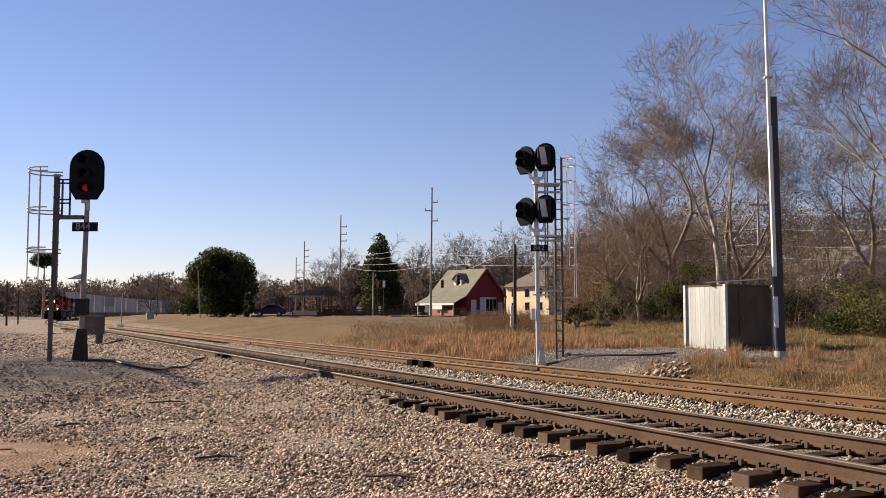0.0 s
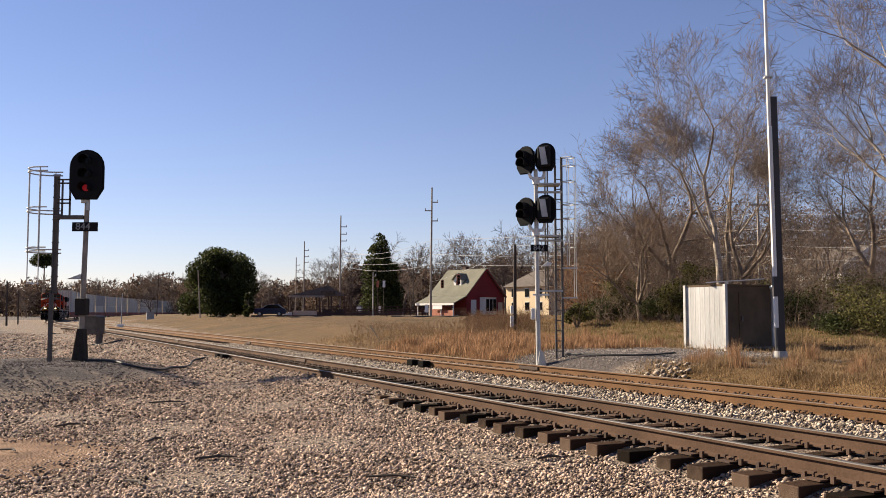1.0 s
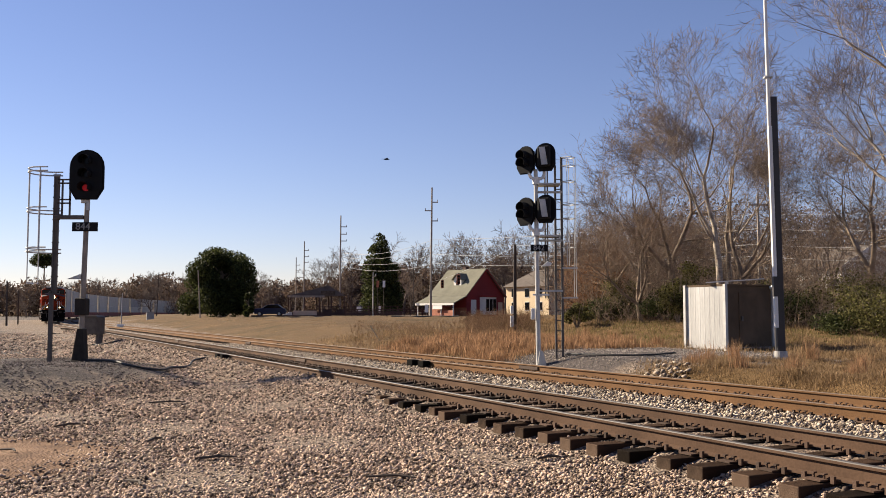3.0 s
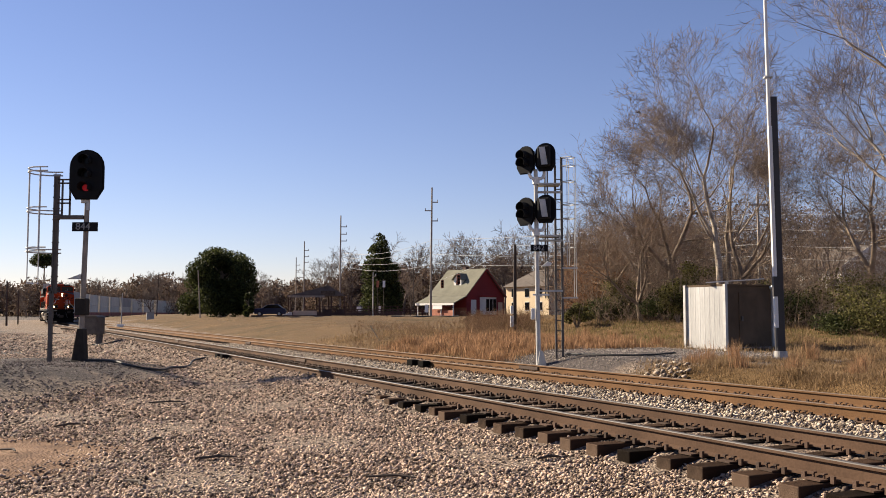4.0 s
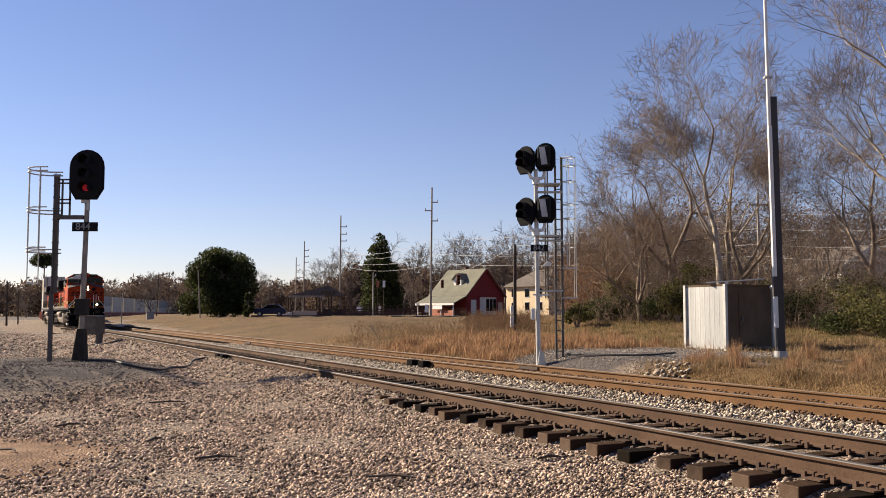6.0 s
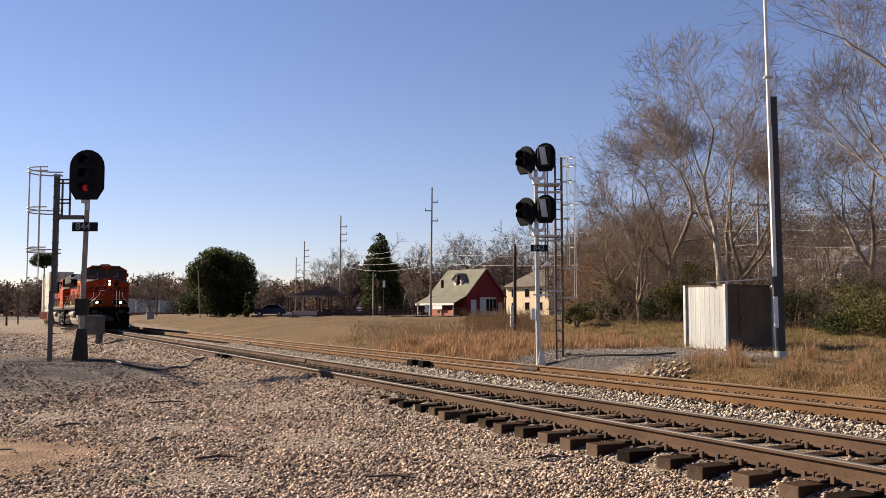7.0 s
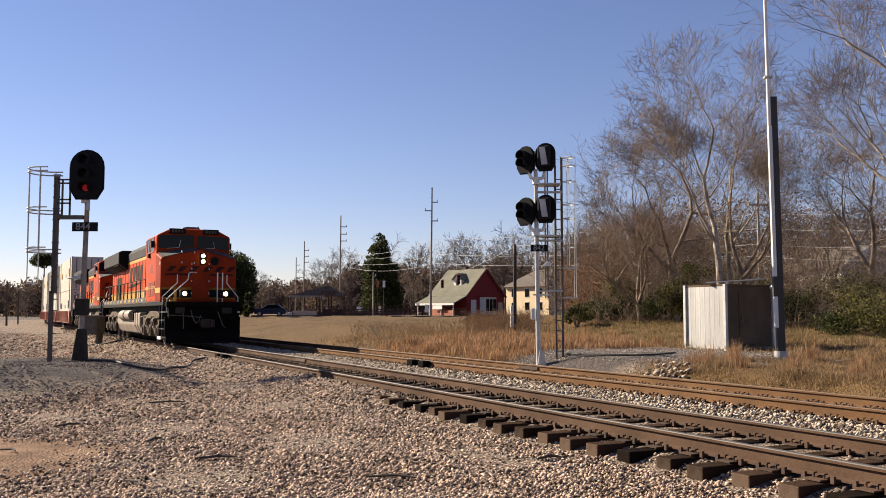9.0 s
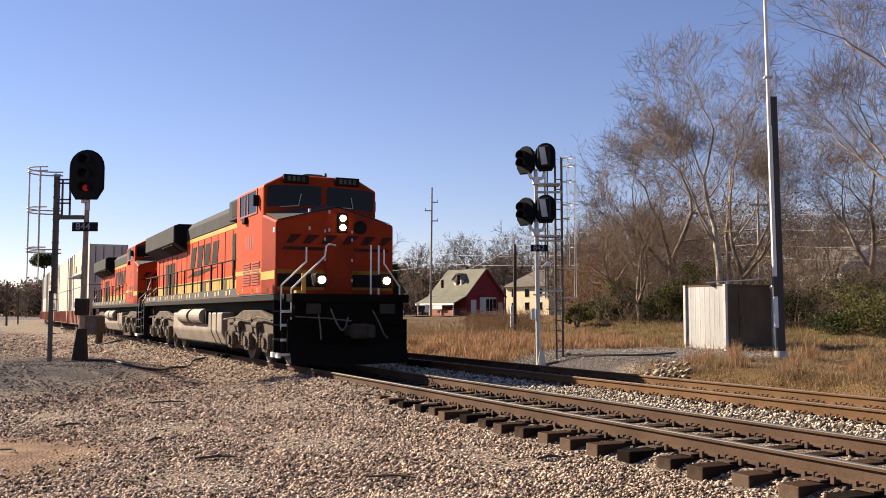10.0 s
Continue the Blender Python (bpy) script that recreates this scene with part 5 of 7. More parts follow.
def shed():
    x, y = 8.90, 29.0
    zb = gz(x + 0.2, y + 0.6) - 0.02
    S = thing("equipment_shed", "small galvanised sheet-metal equipment shed, shade painted brown on one side", "shed", pose(x, y, zb, 0, 0, -62))
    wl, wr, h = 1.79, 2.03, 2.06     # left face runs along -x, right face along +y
    # Body colour holds the right side's shade; galvanised panels cover the sunlit face.
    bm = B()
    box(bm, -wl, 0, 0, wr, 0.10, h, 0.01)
    body = part("body", bm, M_SHED_BROWN_SHADE, S, "sheet-metal walls with the side's shade in their brown")
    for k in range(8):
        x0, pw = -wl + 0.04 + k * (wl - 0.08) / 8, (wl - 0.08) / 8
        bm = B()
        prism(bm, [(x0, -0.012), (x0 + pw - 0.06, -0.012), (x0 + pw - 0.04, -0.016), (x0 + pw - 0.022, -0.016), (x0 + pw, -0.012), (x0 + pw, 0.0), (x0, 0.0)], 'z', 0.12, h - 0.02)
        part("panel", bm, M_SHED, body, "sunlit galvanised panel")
    for px, py in ((0.0, -0.02), (-wl, -0.02), (0.02, wr)):
        part("corner_post", box(B(), px - 0.05, px + 0.05, py - 0.05, py + 0.05, -0.12, h + 0.05), M_ALU, S, "pale steel corner post")
    bm = B()
    box(bm, -wl, 0, -0.05, 0.0, 0.05, 0.12)
    box(bm, 0, 0.03, 0.1, wr, 0.05, 0.12)
    part("base_rail", bm, M_ALU, S)
    bm = B()
    box(bm, 0.0, 0.03, 0.55, 1.35, 0.2, 1.85, 0.008)
    d = part("door", bm, M_SHED_BROWN_SHADE, S, "steel door in the same shade-toned brown")
    bm = B()
    box(bm, 0.03, 0.07, 0.62, 0.68, 0.95, 1.1)
    part("handle", bm, M_ALU_DARK, d)
    bm = B()
    box(bm, -wl - 0.02, 0.03, 0.0, wr + 0.05, h, h + 0.05)
    part("roof", bm, M_SHED_BROWN_SHADE, S)
    bm = B()
    slab(bm, [(-0.85, 0.0, h + 0.10), (-0.65, -0.2, h + 0.10), (0.60, 1.05, h + 0.20), (0.40, 1.25, h + 0.20)], (0, 0, 1), 0.03)
    rod(bm, (-0.25, 0.3, h), (-0.25, 0.3, h + 0.16), 0.06)
    part("roof_panel", bm, M_WHITE, S, "thin pale panel propped on the roof")
    bm = B()
    rod(bm, (0.05, wr - 0.1, h - 0.04), (0.16, wr - 0.1, h - 0.02), 0.06)
    part("wall_lamp", bm, M_WHITE, S)


shed()


def relay_case():
    x, y = -19.02, 50.0
    zb = gz(x, y)
    S = thing("relay_case", "grey metal lineside relay case on short legs", "equipment cabinet", pose(x, y, zb, 0, 0, -8))
    h0, h1 = 0.15 - zb, 1.06 - zb
    bm = B()
    box(bm, -0.54, 0.54, -0.4, 0.4, h0, h1, 0.02)
    body = part("body", bm, M_CABINET, S)
    bm = B()
    prism(bm, [(-0.60, h1), (0.60, h1), (0.40, h1 + 0.12), (-0.40, h1 + 0.12)], 'y', -0.45, 0.45, 0.01)
    part("lid", bm, M_CABINET, S, "sloping metal lid")
    bm = B()
    box(bm, -0.46, 0.46, -0.425, -0.402, h0 + 0.05, h1 - 0.05, 0.006)
    d = part("door", bm, M_CABINET, S)
    bm = B()
    box(bm, -0.12, 0.05, -0.45, -0.43, h1 - 0.22, h1 - 0.18)
    part("handle", bm, M_ALU_DARK, d)
    for dx in (-0.44, 0.44):
        bm = B()
        box(bm, dx - 0.07, dx + 0.07, -0.25, 0.25, -0.12, h0 + 0.02)
        part("leg", bm, M_CABINET, S)


relay_case()


def cable(name, pts, r, label):
    cu = bpy.data.curves.new(name, 'CURVE')
    cu.dimensions, cu.bevel_depth, cu.bevel_resolution, cu.resolution_u = '3D', r, 2, 8
    sp = cu.splines.new('BEZIER')
    sp.bezier_points.add(len(pts) - 1)
    for bp, p in zip(sp.bezier_points, pts):
        bp.co, bp.handle_left_type, bp.handle_right_type = p, 'AUTO', 'AUTO'
    cu.materials.append(M_CABLE)
    return tagged(new(name, cu), label, "cable")


def ground_cable():
    plan = [(-9.6, 24.9), (-8.65, 24.3), (-7.9, 23.5), (-7.5, 23.6), (-7.43, 25.3), (-7.6, 27.6), (-7.87, 29.9), (-7.4, 30.9), (-7.0, 30.6)]
    cable("track_cable", [(x, y, gz(x, y) + 0.05) for x, y in plan], 0.03, "thick black cable snaking over the ballast to the rail")
    plan = [(-18.8, 49.6), (-17.9, 48.6), (-17.0, 49.0), (-16.4, 49.4)]
    cable("track_cable", [(x, y, gz(x, y) + 0.05) for x, y in plan], 0.04, "thin black cable from the relay case to the rail")
    plan = [(3.6, 27.4), (4.31, 25.8), (5.35, 25.5), (6.75, 26.9)]
    cable("track_cable", [(x, y, gz(x, y) + 0.04) for x, y in plan], 0.025, "thin black cable lying on the gravel pad")


ground_cable()


def rail_fitting(s, off, kind):
    """Joint bars and bond boxes bolted to a rail web."""
    q, u, n = on_line(s, off)
    T = thing("rail_joint", "dark bolted joint bar with bond wires on the rail", "rail joint", pose(q.x, q.y, 0, 0, 0, math.degrees(math.atan2(u.y, u.x))), group="rail joints")
    bm = B()
    for sy in (-1, 1):
        box(bm, -0.45, 0.45, sy * 0.035 - 0.016, sy * 0.035 + 0.016, -0.13, -0.05, 0.006)
    bar = part("joint_bar", bm, M_SPIKE, T)
    for k in range(6):
        part("bolt", disc(B(), (-0.38 + 0.152 * k, -0.06, -0.09), (0, 1, 0), 0.02, 0.02, 6), M_SPIKE, bar)
    if kind:
        for dx in (-0.42, 0.30):
            bm = B()
            box(bm, dx - 0.18, dx + 0.18, 0.05, 0.28, -0.16, 0.0, 0.02)
            part("bond_box", bm, M_BLACK, T, "black insulated bond box")


for s_, o_, k_ in ((23.4, 3.285, True), (29.6, -0.755, True), (42.8, 3.285, False), (26.5, 0.755, False), (51.0, -0.755, False), (46.8, 0.755, False), (20.2, 4.795, False)):
    rail_fitting(s_, o_, k_)


def leaning_rod():
    a, b = (-3.47, 44.00, 0.61), (-2.87, 43.00, 0.02)
    x, y = b[0], b[1]
    R = thing("leaning_stake", "dark thin stake leaning over in the dry grass", "stake", pose(x, y, gz(x, y)))
    bm = B()
    rod(bm, (0, 0, -0.1), (a[0] - x, a[1] - y, a[2] - b[2] + 0.1), 0.025)
    part("shaft", bm, M_WOOD_DARK, R)


leaning_rod()


def fallen_sticks():
    for k, (x, y, l, rz) in enumerate(((-2.75, 11.3, 0.5, 12), (-0.55, 9.9, 0.55, -10), (-5.9, 14.6, 0.4, 40), (-5.4, 18.2, 0.7, 8), (-4.0, 12.9, 0.3, 70), (-5.6, 12.0, 0.35, -30), (1.2, 10.6, 0.3, 25), (-3.2, 9.7, 0.4, -50))):
        T = thing("fallen_stick", "short dark weathered stick lying on the stones", "stick", pose(x, y, gz(x, y) + 0.035, 0, 0, rz), group="fallen sticks")
        bm = B()
        rod(bm, (-l / 2, 0, 0), (0.05, 0.03, 0.02), 0.014, 0.018, n=6)
        rod(bm, (0.05, 0.03, 0.02), (l / 2, -0.02, 0.01), 0.018, 0.010, n=6)
        part("wood", bm, M_WOOD_DARK, T)


fallen_sticks()


def build_bird():
    Bd = thing("bird", "small dark bird in flight", "bird")
    bm = B()
    prof = [(-0.16, 0.012), (-0.05, 0.04), (0.06, 0.045), (0.13, 0.03), (0.18, 0.008)]
    for (x0, r0), (x1, r1) in zip(prof[:-1], prof[1:]):
        rod(bm, (x0, 0, 0), (x1, 0, 0), r0, r1, n=8)
    part("body", bm, M_BLACK, Bd)
    for sy in (-1, 1):
        bm = B()
        slab(bm, [(0.09, sy * 0.03, 0.01), (0.07, sy * 0.20, 0.06), (-0.03, sy * 0.38, 0.03), (-0.05, sy * 0.03, 0.01)], (0, 0, 1), 0.008)
        part("wing", bm, M_BLACK, Bd)
    bm = B()
    slab(bm, [(-0.14, -0.02, 0), (-0.27, -0.06, 0), (-0.27, 0.06, 0), (-0.14, 0.02, 0)], (0, 0, 1), 0.006)
    part("tail", bm, M_BLACK, Bd)
    return Bd


bird = build_bird()


# ---- buildings, poles, fence and the rest of the background ----
def gable_house():
    H = thing("red_house", "red gabled shop building with olive shingle roof and white porch trim", "house", pose(3.2, 122.7, gz(4, 120) - 0.1, 0, 0, 40))
    w, l, he, hp = 3.3, 3.6, 2.75, 6.15
    bm = B()
    prism(bm, [(-w, 0), (w, 0), (w, he), (0, hp), (-w, he)], 'y', -l, l)
    wall = part("wall", bm, M_REDWALL, H, "deep red clapboard walls")
    for k in range(18):
        z = 0.35 + 0.30 * k
        hw = w if z < he else w * (hp - z) / (hp - he)
        part("clapboard", slab(B(), [(-hw + 0.02, -l - 0.001, z), (hw - 0.02, -l - 0.001, z), (hw - 0.02, -l - 0.03, z - 0.26), (-hw + 0.02, -l - 0.03, z - 0.26)], (0, -1, 0), 0.01), M_REDWALL, wall)
    for sx, over, drop in ((-1, 2.3, 1.9), (1, 0.45, 0.46)):
        bm = B()
        slope = (hp - he) / w
        x1 = w + over
        z1 = hp - slope * w - drop * (0.62 if sx < 0 else 1.0)
        slab(bm, [(0, -l - 0.3, hp + 0.05), (sx * (w + 0.2), -l - 0.3, he - 0.16), (sx * (w + 0.2), l + 0.3, he - 0.16), (0, l + 0.3, hp + 0.05)], (sx * slope, 0, 1), 0.14)
        if sx < 0:
            slab(bm, [(-w - 0.2, -l - 0.3, he - 0.16), (-x1, -l - 0.3, he - 1.05), (-x1, l + 0.3, he - 1.05), (-w - 0.2, l + 0.3, he - 0.16)], (-0.4, 0, 1), 0.12)
        part("roof", bm, M_ROOF, H, "olive-grey shingled roof slope")
    for sx in (-1, 1):
        part("bargeboard", slab(B(), [(0, -l - 0.31, hp + 0.12), (sx * (w + 0.2), -l - 0.31, he - 0.1), (sx * (w + 0.2), -l - 0.31, he - 0.3), (0, -l - 0.31, hp - 0.1)], (0, -1, 0), 0.05), M_REDWALL, H)
    part("fascia", box(B(), -w - 2.42, -w - 2.30, -l - 0.3, l + 0.3, he - 1.25, he - 0.98), M_WHITE, H, "white porch fascia")
    for y in (-l, -l / 3, l / 3, l):
        part("porch_post", rod(B(), (-w - 2.2, y, 0), (-w - 2.2, y, he - 1.05), 0.07), M_WHITE, H, "white porch post")
    part("brick_base", box(B(), -w - 0.02, -w + 0.02, -l, l, 0, 1.2), M_BRICK, wall, "orange-red brick lower wall")
    part("porch_wall", box(B(), -w - 2.1, -w - 1.95, -l, l * 0.4, 0.0, 0.85), M_BRICK, H, "low brick porch wall")
    part("porch_sign", box(B(), -w - 2.4, -w - 2.34, -1.6, 0.3, 1.0, 1.6), M_SIGN, H, "pale sign board on the porch")
    # dormer
    d = part("dormer", prism(B(), [(-0.75, 3.9), (0.75, 3.9), (0.75, 4.9), (0, 5.6), (-0.75, 4.9)], 'x', -2.2, -0.6), M_WHITE, H, "white dormer")
    for o in d.data.vertices:
        o.co.y -= 0.6
    for sy in (-1, 1):
        part("dormer_roof", slab(B(), [(-2.45, -0.6, 5.66), (-2.45, -0.6 + sy * 0.95, 4.78), (-0.5, -0.6 + sy * 0.95, 4.78), (-0.3, -0.6, 5.66)], (0, sy, 1), 0.08), M_ROOF, d)
    part("dormer_window", box(B(), -2.23, -2.19, -0.85, -0.35, 4.15, 4.75), M_GLASS, d, "small dark dormer window")
    # gable front: door, bay window
    part("door", box(B(), -2.55, -1.65, -l - 0.08, -l - 0.04, 0.1, 2.2), M_WHITE, H, "white panelled door")
    bay = part("bay_window", prism(B(), [(-1.0, -l), (-0.6, -l - 0.7), (1.3, -l - 0.7), (1.7, -l)], 'z', 0.25, 2.55), M_WHITE, H, "white bay window")
    part("bay_roof", prism(B(), [(-1.15, -l), (-0.7, -l - 0.85), (1.4, -l - 0.85), (1.85, -l)], 'z', 2.56, 2.85, 0.03), M_REDWALL, bay)
    for k in range(3):
        part("pane", box(B(), -0.5 + 0.62 * k, 0.0 + 0.62 * k, -l - 0.73, -l - 0.705, 0.75, 2.3), M_GLASS, bay, "dark window pane")
    part("side_door", box(B(), 2.2, 3.0, -l - 0.08, -l - 0.04, 0.1, 1.9), M_PALEBOARD, H, "pale side door")
    ch = part("chimney", box(B(), 0.3, 0.9, 0.6, 1.2, hp - 1.0, hp + 0.5), M_DECK, H)


gable_house()


def cream_house():
    x, y = (12.96, 150.00)
    H = thing("cream_house", "cream two-storey house with a grey hipped roof", "house", pose(x, y, gz(x, y), 0, 0, -52))
    part("wall", box(B(), -4.0, 6.0, 0, 8, 0, 4.6), M_CREAM, H)
    bm = B()
    v = [bm.verts.new(p) for p in ((-4.5, -0.5, 4.55), (6.5, -0.5, 4.55), (6.5, 8.5, 4.55), (-4.5, 8.5, 4.55), (-1.0, 4, 7.4), (3.0, 4, 7.4))]
    for f in ((0, 1, 5, 4), (1, 2, 5), (2, 3, 4, 5), (3, 0, 4), (3, 2, 1, 0)):
        bm.faces.new([v[i] for i in f])
    part("roof", bm, M_ROOF_DARK, H, "grey hipped shingle roof")
    for xx in (-2.6, 0.6, 3.6):
        for z in (0.7, 2.9):
            win = part("window", box(B(), xx, xx + 0.9, -0.06, 0.02, z, z + 1.3), M_GLASS, H)
            part("frame", box(B(), xx - 0.1, xx + 1.0, -0.04, 0.03, z - 0.1, z), M_WHITE, win)
            part("sill", box(B(), xx - 0.1, xx + 1.0, -0.04, 0.03, z + 1.3, z + 1.4), M_WHITE, win)


cream_house()


def white_house():
    x, y = (38.8, 84.00)
    H = thing("white_house", "white gabled house behind the trees", "house", pose(x, y, gz(x, y), 0, 0, 8))
    part("wall", prism(B(), [(-2.6, 0), (3.4, 0), (3.4, 4.6), (0.4, 6.6), (-2.6, 4.6)], 'y', 0, 8), M_WHITE, H)
    for sx in (-1, 1):
        part("roof", slab(B(), [(0.4, -0.3, 6.62), (0.4 + sx * 3.4, -0.3, 4.35), (0.4 + sx * 3.4, 8.3, 4.35), (0.4, 8.3, 6.62)], (sx * 0.6, 0, 1), 0.15), M_ROOF_DARK, H)
        part("bargeboard", slab(B(), [(0.4, -0.32, 6.8), (0.4 + sx * 3.4, -0.32, 4.55), (0.4 + sx * 3.4, -0.32, 4.3), (0.4, -0.32, 6.5)], (0, -1, 0), 0.05), M_WHITE, H)
    for xx in (-1.6, 1.3):
        part("window", box(B(), xx, xx + 1.0, -0.05, 0.02, 1.2, 2.7), M_GLASS, H)


white_house()


def pavilion():
    x, y = (-19.21, 140.00)
    z0 = gz(x, y)
    P = thing("pavilion", "dark timber park pavilion with a hipped roof on a raised deck", "pavilion", pose(x, y, z0, 0, 0, 12))
    bm = B()
    v = [bm.verts.new(p) for p in ((-4.4, -3.2, 2.95), (4.1, -3.2, 2.95), (4.1, 3.2, 2.95), (-4.4, 3.2, 2.95), (1.5, -3.0, 4.55), (1.5, 3.0, 4.55))]
    for f in ((0, 1, 4), (1, 2, 5, 4), (2, 3, 5), (3, 0, 4, 5), (3, 2, 1, 0)):
        bm.faces.new([v[i] for i in f])
    roof = part("roof", bm, M_ROOF_DARK, P, "dark shingle roof")
    # Pale wood puts the sunlight on the left eave into its colour.
    part("fascia", box(B(), -4.45, 1.0, -3.3, -3.2, 2.72, 3.0), M_WOOD, roof, "eave board paled to look sunlit")
    part("gable_sign", box(B(), 0.4, 2.5, -3.36, -3.25, 3.15, 3.7), M_LOCOGREY, roof, "weathered sign board in the gable")
    for px in (-4.1, -2.0, 0.2, 2.0, 3.9):
        for py in (-2.9, 2.9):
            part("post", box(B(), px - 0.09, px + 0.09, py - 0.09, py + 0.09, 0.45, 2.98), M_DECK, P)
    deck = part("deck", box(B(), -5.2, 12.5, -3.6, 3.4, 0.05, 0.5), M_DECK, P, "raised dark plank deck")
    part("skirt_board", box(B(), -3.7, -0.2, -3.75, -3.62, -0.1, 0.75), M_PALEBOARD, deck, "pale fresh pine boards")
    for k in range(4):
        part("step", box(B(), -5.4 + 0.35 * k, -4.9 + 0.35 * k, -4.4, -3.62, -0.1 + 0.05, 0.12 + 0.14 * k), M_WHITE, deck, "white steps")
    for k in range(12):
        xx = -0.2 + 1.1 * k
        part("rail_post", box(B(), xx - 0.05, xx + 0.05, -3.5, -3.4, 0.5, 1.4), M_DECK, deck)
    part("top_rail", box(B(), -0.2, 12.2, -3.52, -3.38, 1.36, 1.44), M_DECK, deck)
    part("lower_rail", box(B(), -0.2, 12.2, -3.50, -3.40, 0.9, 0.98), M_DECK, deck)
    for xx in (-1.5, 1.0, 3.0):
        part("bench", box(B(), xx, xx + 1.4, -0.3, 0.2, 0.5, 0.95), M_DECK, P)


pavilion()


def boardwalk():
    x, y = (-7.20, 125.00)
    F = thing("timber_fence", "long low dark timber rail fence along the lawn", "fence", pose(x, y, gz(x, y)))
    for k in range(16):
        xx = -6.0 + 0.8 * k
        part("post", box(B(), xx - 0.07, xx + 0.07, -0.07, 0.07, -0.1, 0.95), M_DECK, F)
    for z in (0.25, 0.62, 0.9):
        part("rail", box(B(), -6.1, 6.1, -0.04, 0.04, z - 0.06, z + 0.06), M_DECK, F)
    x, y = (-1.65, 112.00)
    K = thing("parking_curb", "dark asphalt edge of the parking area", "kerb", pose(x, y, gz(x, y)))
    part("slab", box(B(), -4.6, 3.6, -1.2, 5.0, -0.2, 0.12, 0.02), M_ASPHALT, K)
    x, y = (-24.04, 125.00)
    K = thing("lawn_edging", "dark timber edging of the driveway", "edging", pose(x, y, gz(x, y), 0, 0, -2))
    part("timber", box(B(), -2.0, 9.0, -0.12, 0.12, -0.1, 0.16), M_DECK, K)


boardwalk()


def car():
    x, y = (-24.75, 132.00)
    C = thing("parked_car", "dark blue car parked at the edge of the lawn", "car", pose(x, y, gz(x, y), 0, 0, 185))
    W = 0.9
    prof = [(-2.2, 0.45), (-2.25, 0.9), (-2.0, 1.05), (-1.1, 1.12), (-0.4, 1.62), (1.2, 1.66), (1.9, 1.1), (2.2, 1.0), (2.3, 0.5), (2.2, 0.3), (-2.1, 0.3)]
    body = part("body", prism(B(), [(-a, b) for a, b in prof], 'y', -W, W, 0.06), M_BLUE, C)
    for sy in (-1, 1):
        part("window", slab(B(), [(0.95, sy * (W + 0.002), 1.14), (0.40, sy * (W + 0.002), 1.55), (-1.15, sy * (W + 0.002), 1.58), (-1.65, sy * (W + 0.002), 1.14)], (0, sy, 0), 0.01), M_GLASS, body)
        for xx in (-1.35, 1.4):
            wl = part("wheel", rod(B(), (xx, sy * (W - 0.2), 0.33), (xx, sy * (W + 0.02), 0.33), 0.33, n=18), M_TYRE, C)
            part("rim", rod(B(), (xx, sy * (W + 0.015), 0.33), (xx, sy * (W + 0.03), 0.33), 0.2, n=14), M_ALU, wl)
        part("headlight", box(B(), 2.12, 2.24, sy * 0.62 - 0.16, sy * 0.62 + 0.16, 0.72, 0.92, 0.02), M_WHITE, body)
    part("bumper", box(B(), 2.1, 2.3, -0.8, 0.8, 0.35, 0.55, 0.03), M_WHITE, body, "pale bumper")


car()


def utility_pole(x, y, h, arms, material, label, lean=0.0, r=0.15, side=1):
    P = thing("utility_pole", label, "utility pole", pose(x, y, gz(x, y), 0, lean, 0), group="utility poles")
    part("pole", rod(B(), (0, 0, -0.3), (0, 0, h), r, r * 0.62, n=10), material, P)
    for z, w in arms:
        a = part("cross_arm", box(B(), min(0, side * w), max(0, side * w), -0.06, 0.06, z - 0.06, z + 0.06), M_WOOD, P)
        part("insulator", rod(B(), (side * w * 0.92, 0, z + 0.05), (side * w * 0.92, 0, z + 0.32), 0.06, 0.04, n=8), M_ALU, a)
    return P


utility_pole(-1.51, 112, 16.59 - 0.8, [(14.78 - 0.8, 0.75), (12.48 - 0.8, 0.75), (13.73 - 0.8, -0.85)], M_WOOD, "tall weathered wooden utility pole with short insulator arms", 0.6)
utility_pole(-15.92, 142, 16.27 - 0.8, [(14.51 - 0.8, 0.95), (13.37 - 0.8, 0.95), (12.31 - 0.8, 0.95)], M_WOOD, "tall weathered wooden utility pole with three short arms", 0.3)
utility_pole(-30.27, 200, 16.69 - 0.8, [(14.71 - 0.8, 1.0), (13.35 - 0.8, 1.0), (12.12 - 0.8, 1.0), (8.80 - 0.8, -1.0)], M_WOOD, "distant wooden utility pole with short arms", 0.2, 0.17)
utility_pole(-38.38, 240, 15.62 - 0.8, [(13.55 - 0.8, 1.0), (12.22 - 0.8, 1.0)], M_WOOD, "distant wooden utility pole with short arms", 0.1, 0.17)
utility_pole(3.57, 46, 4.73 - gz(3.57, 46), [], M_WOOD_DARK, "dark weathered wooden pole in the tall grass", 0.6, 0.11)
utility_pole(-9.50, 125, 6.76 - 0.8, [(6.22 - 0.8, 0.4)], M_CONCRETE, "grey street lamp pole beside the fence", 0, 0.09)
utility_pole(-4.78, 150, 9.05 - 0.8, [], M_WOOD_DARK, "thin dark pole behind the fence", 0, 0.09)
utility_pole(-27.66, 105, 6.21 - 0.75, [], M_WOOD, "weathered leaning pole before the big evergreen", -3.4, 0.08)
utility_pole(-38.35, 110, 4.34 - 0.3, [], M_ALU, "slim pale pole near the far curve", 0.6, 0.07)
utility_pole(-46.59, 150, 7.39 - 0.3, [], M_WOOD_DARK, "thin dark pole by the railway curve", 2, 0.09)
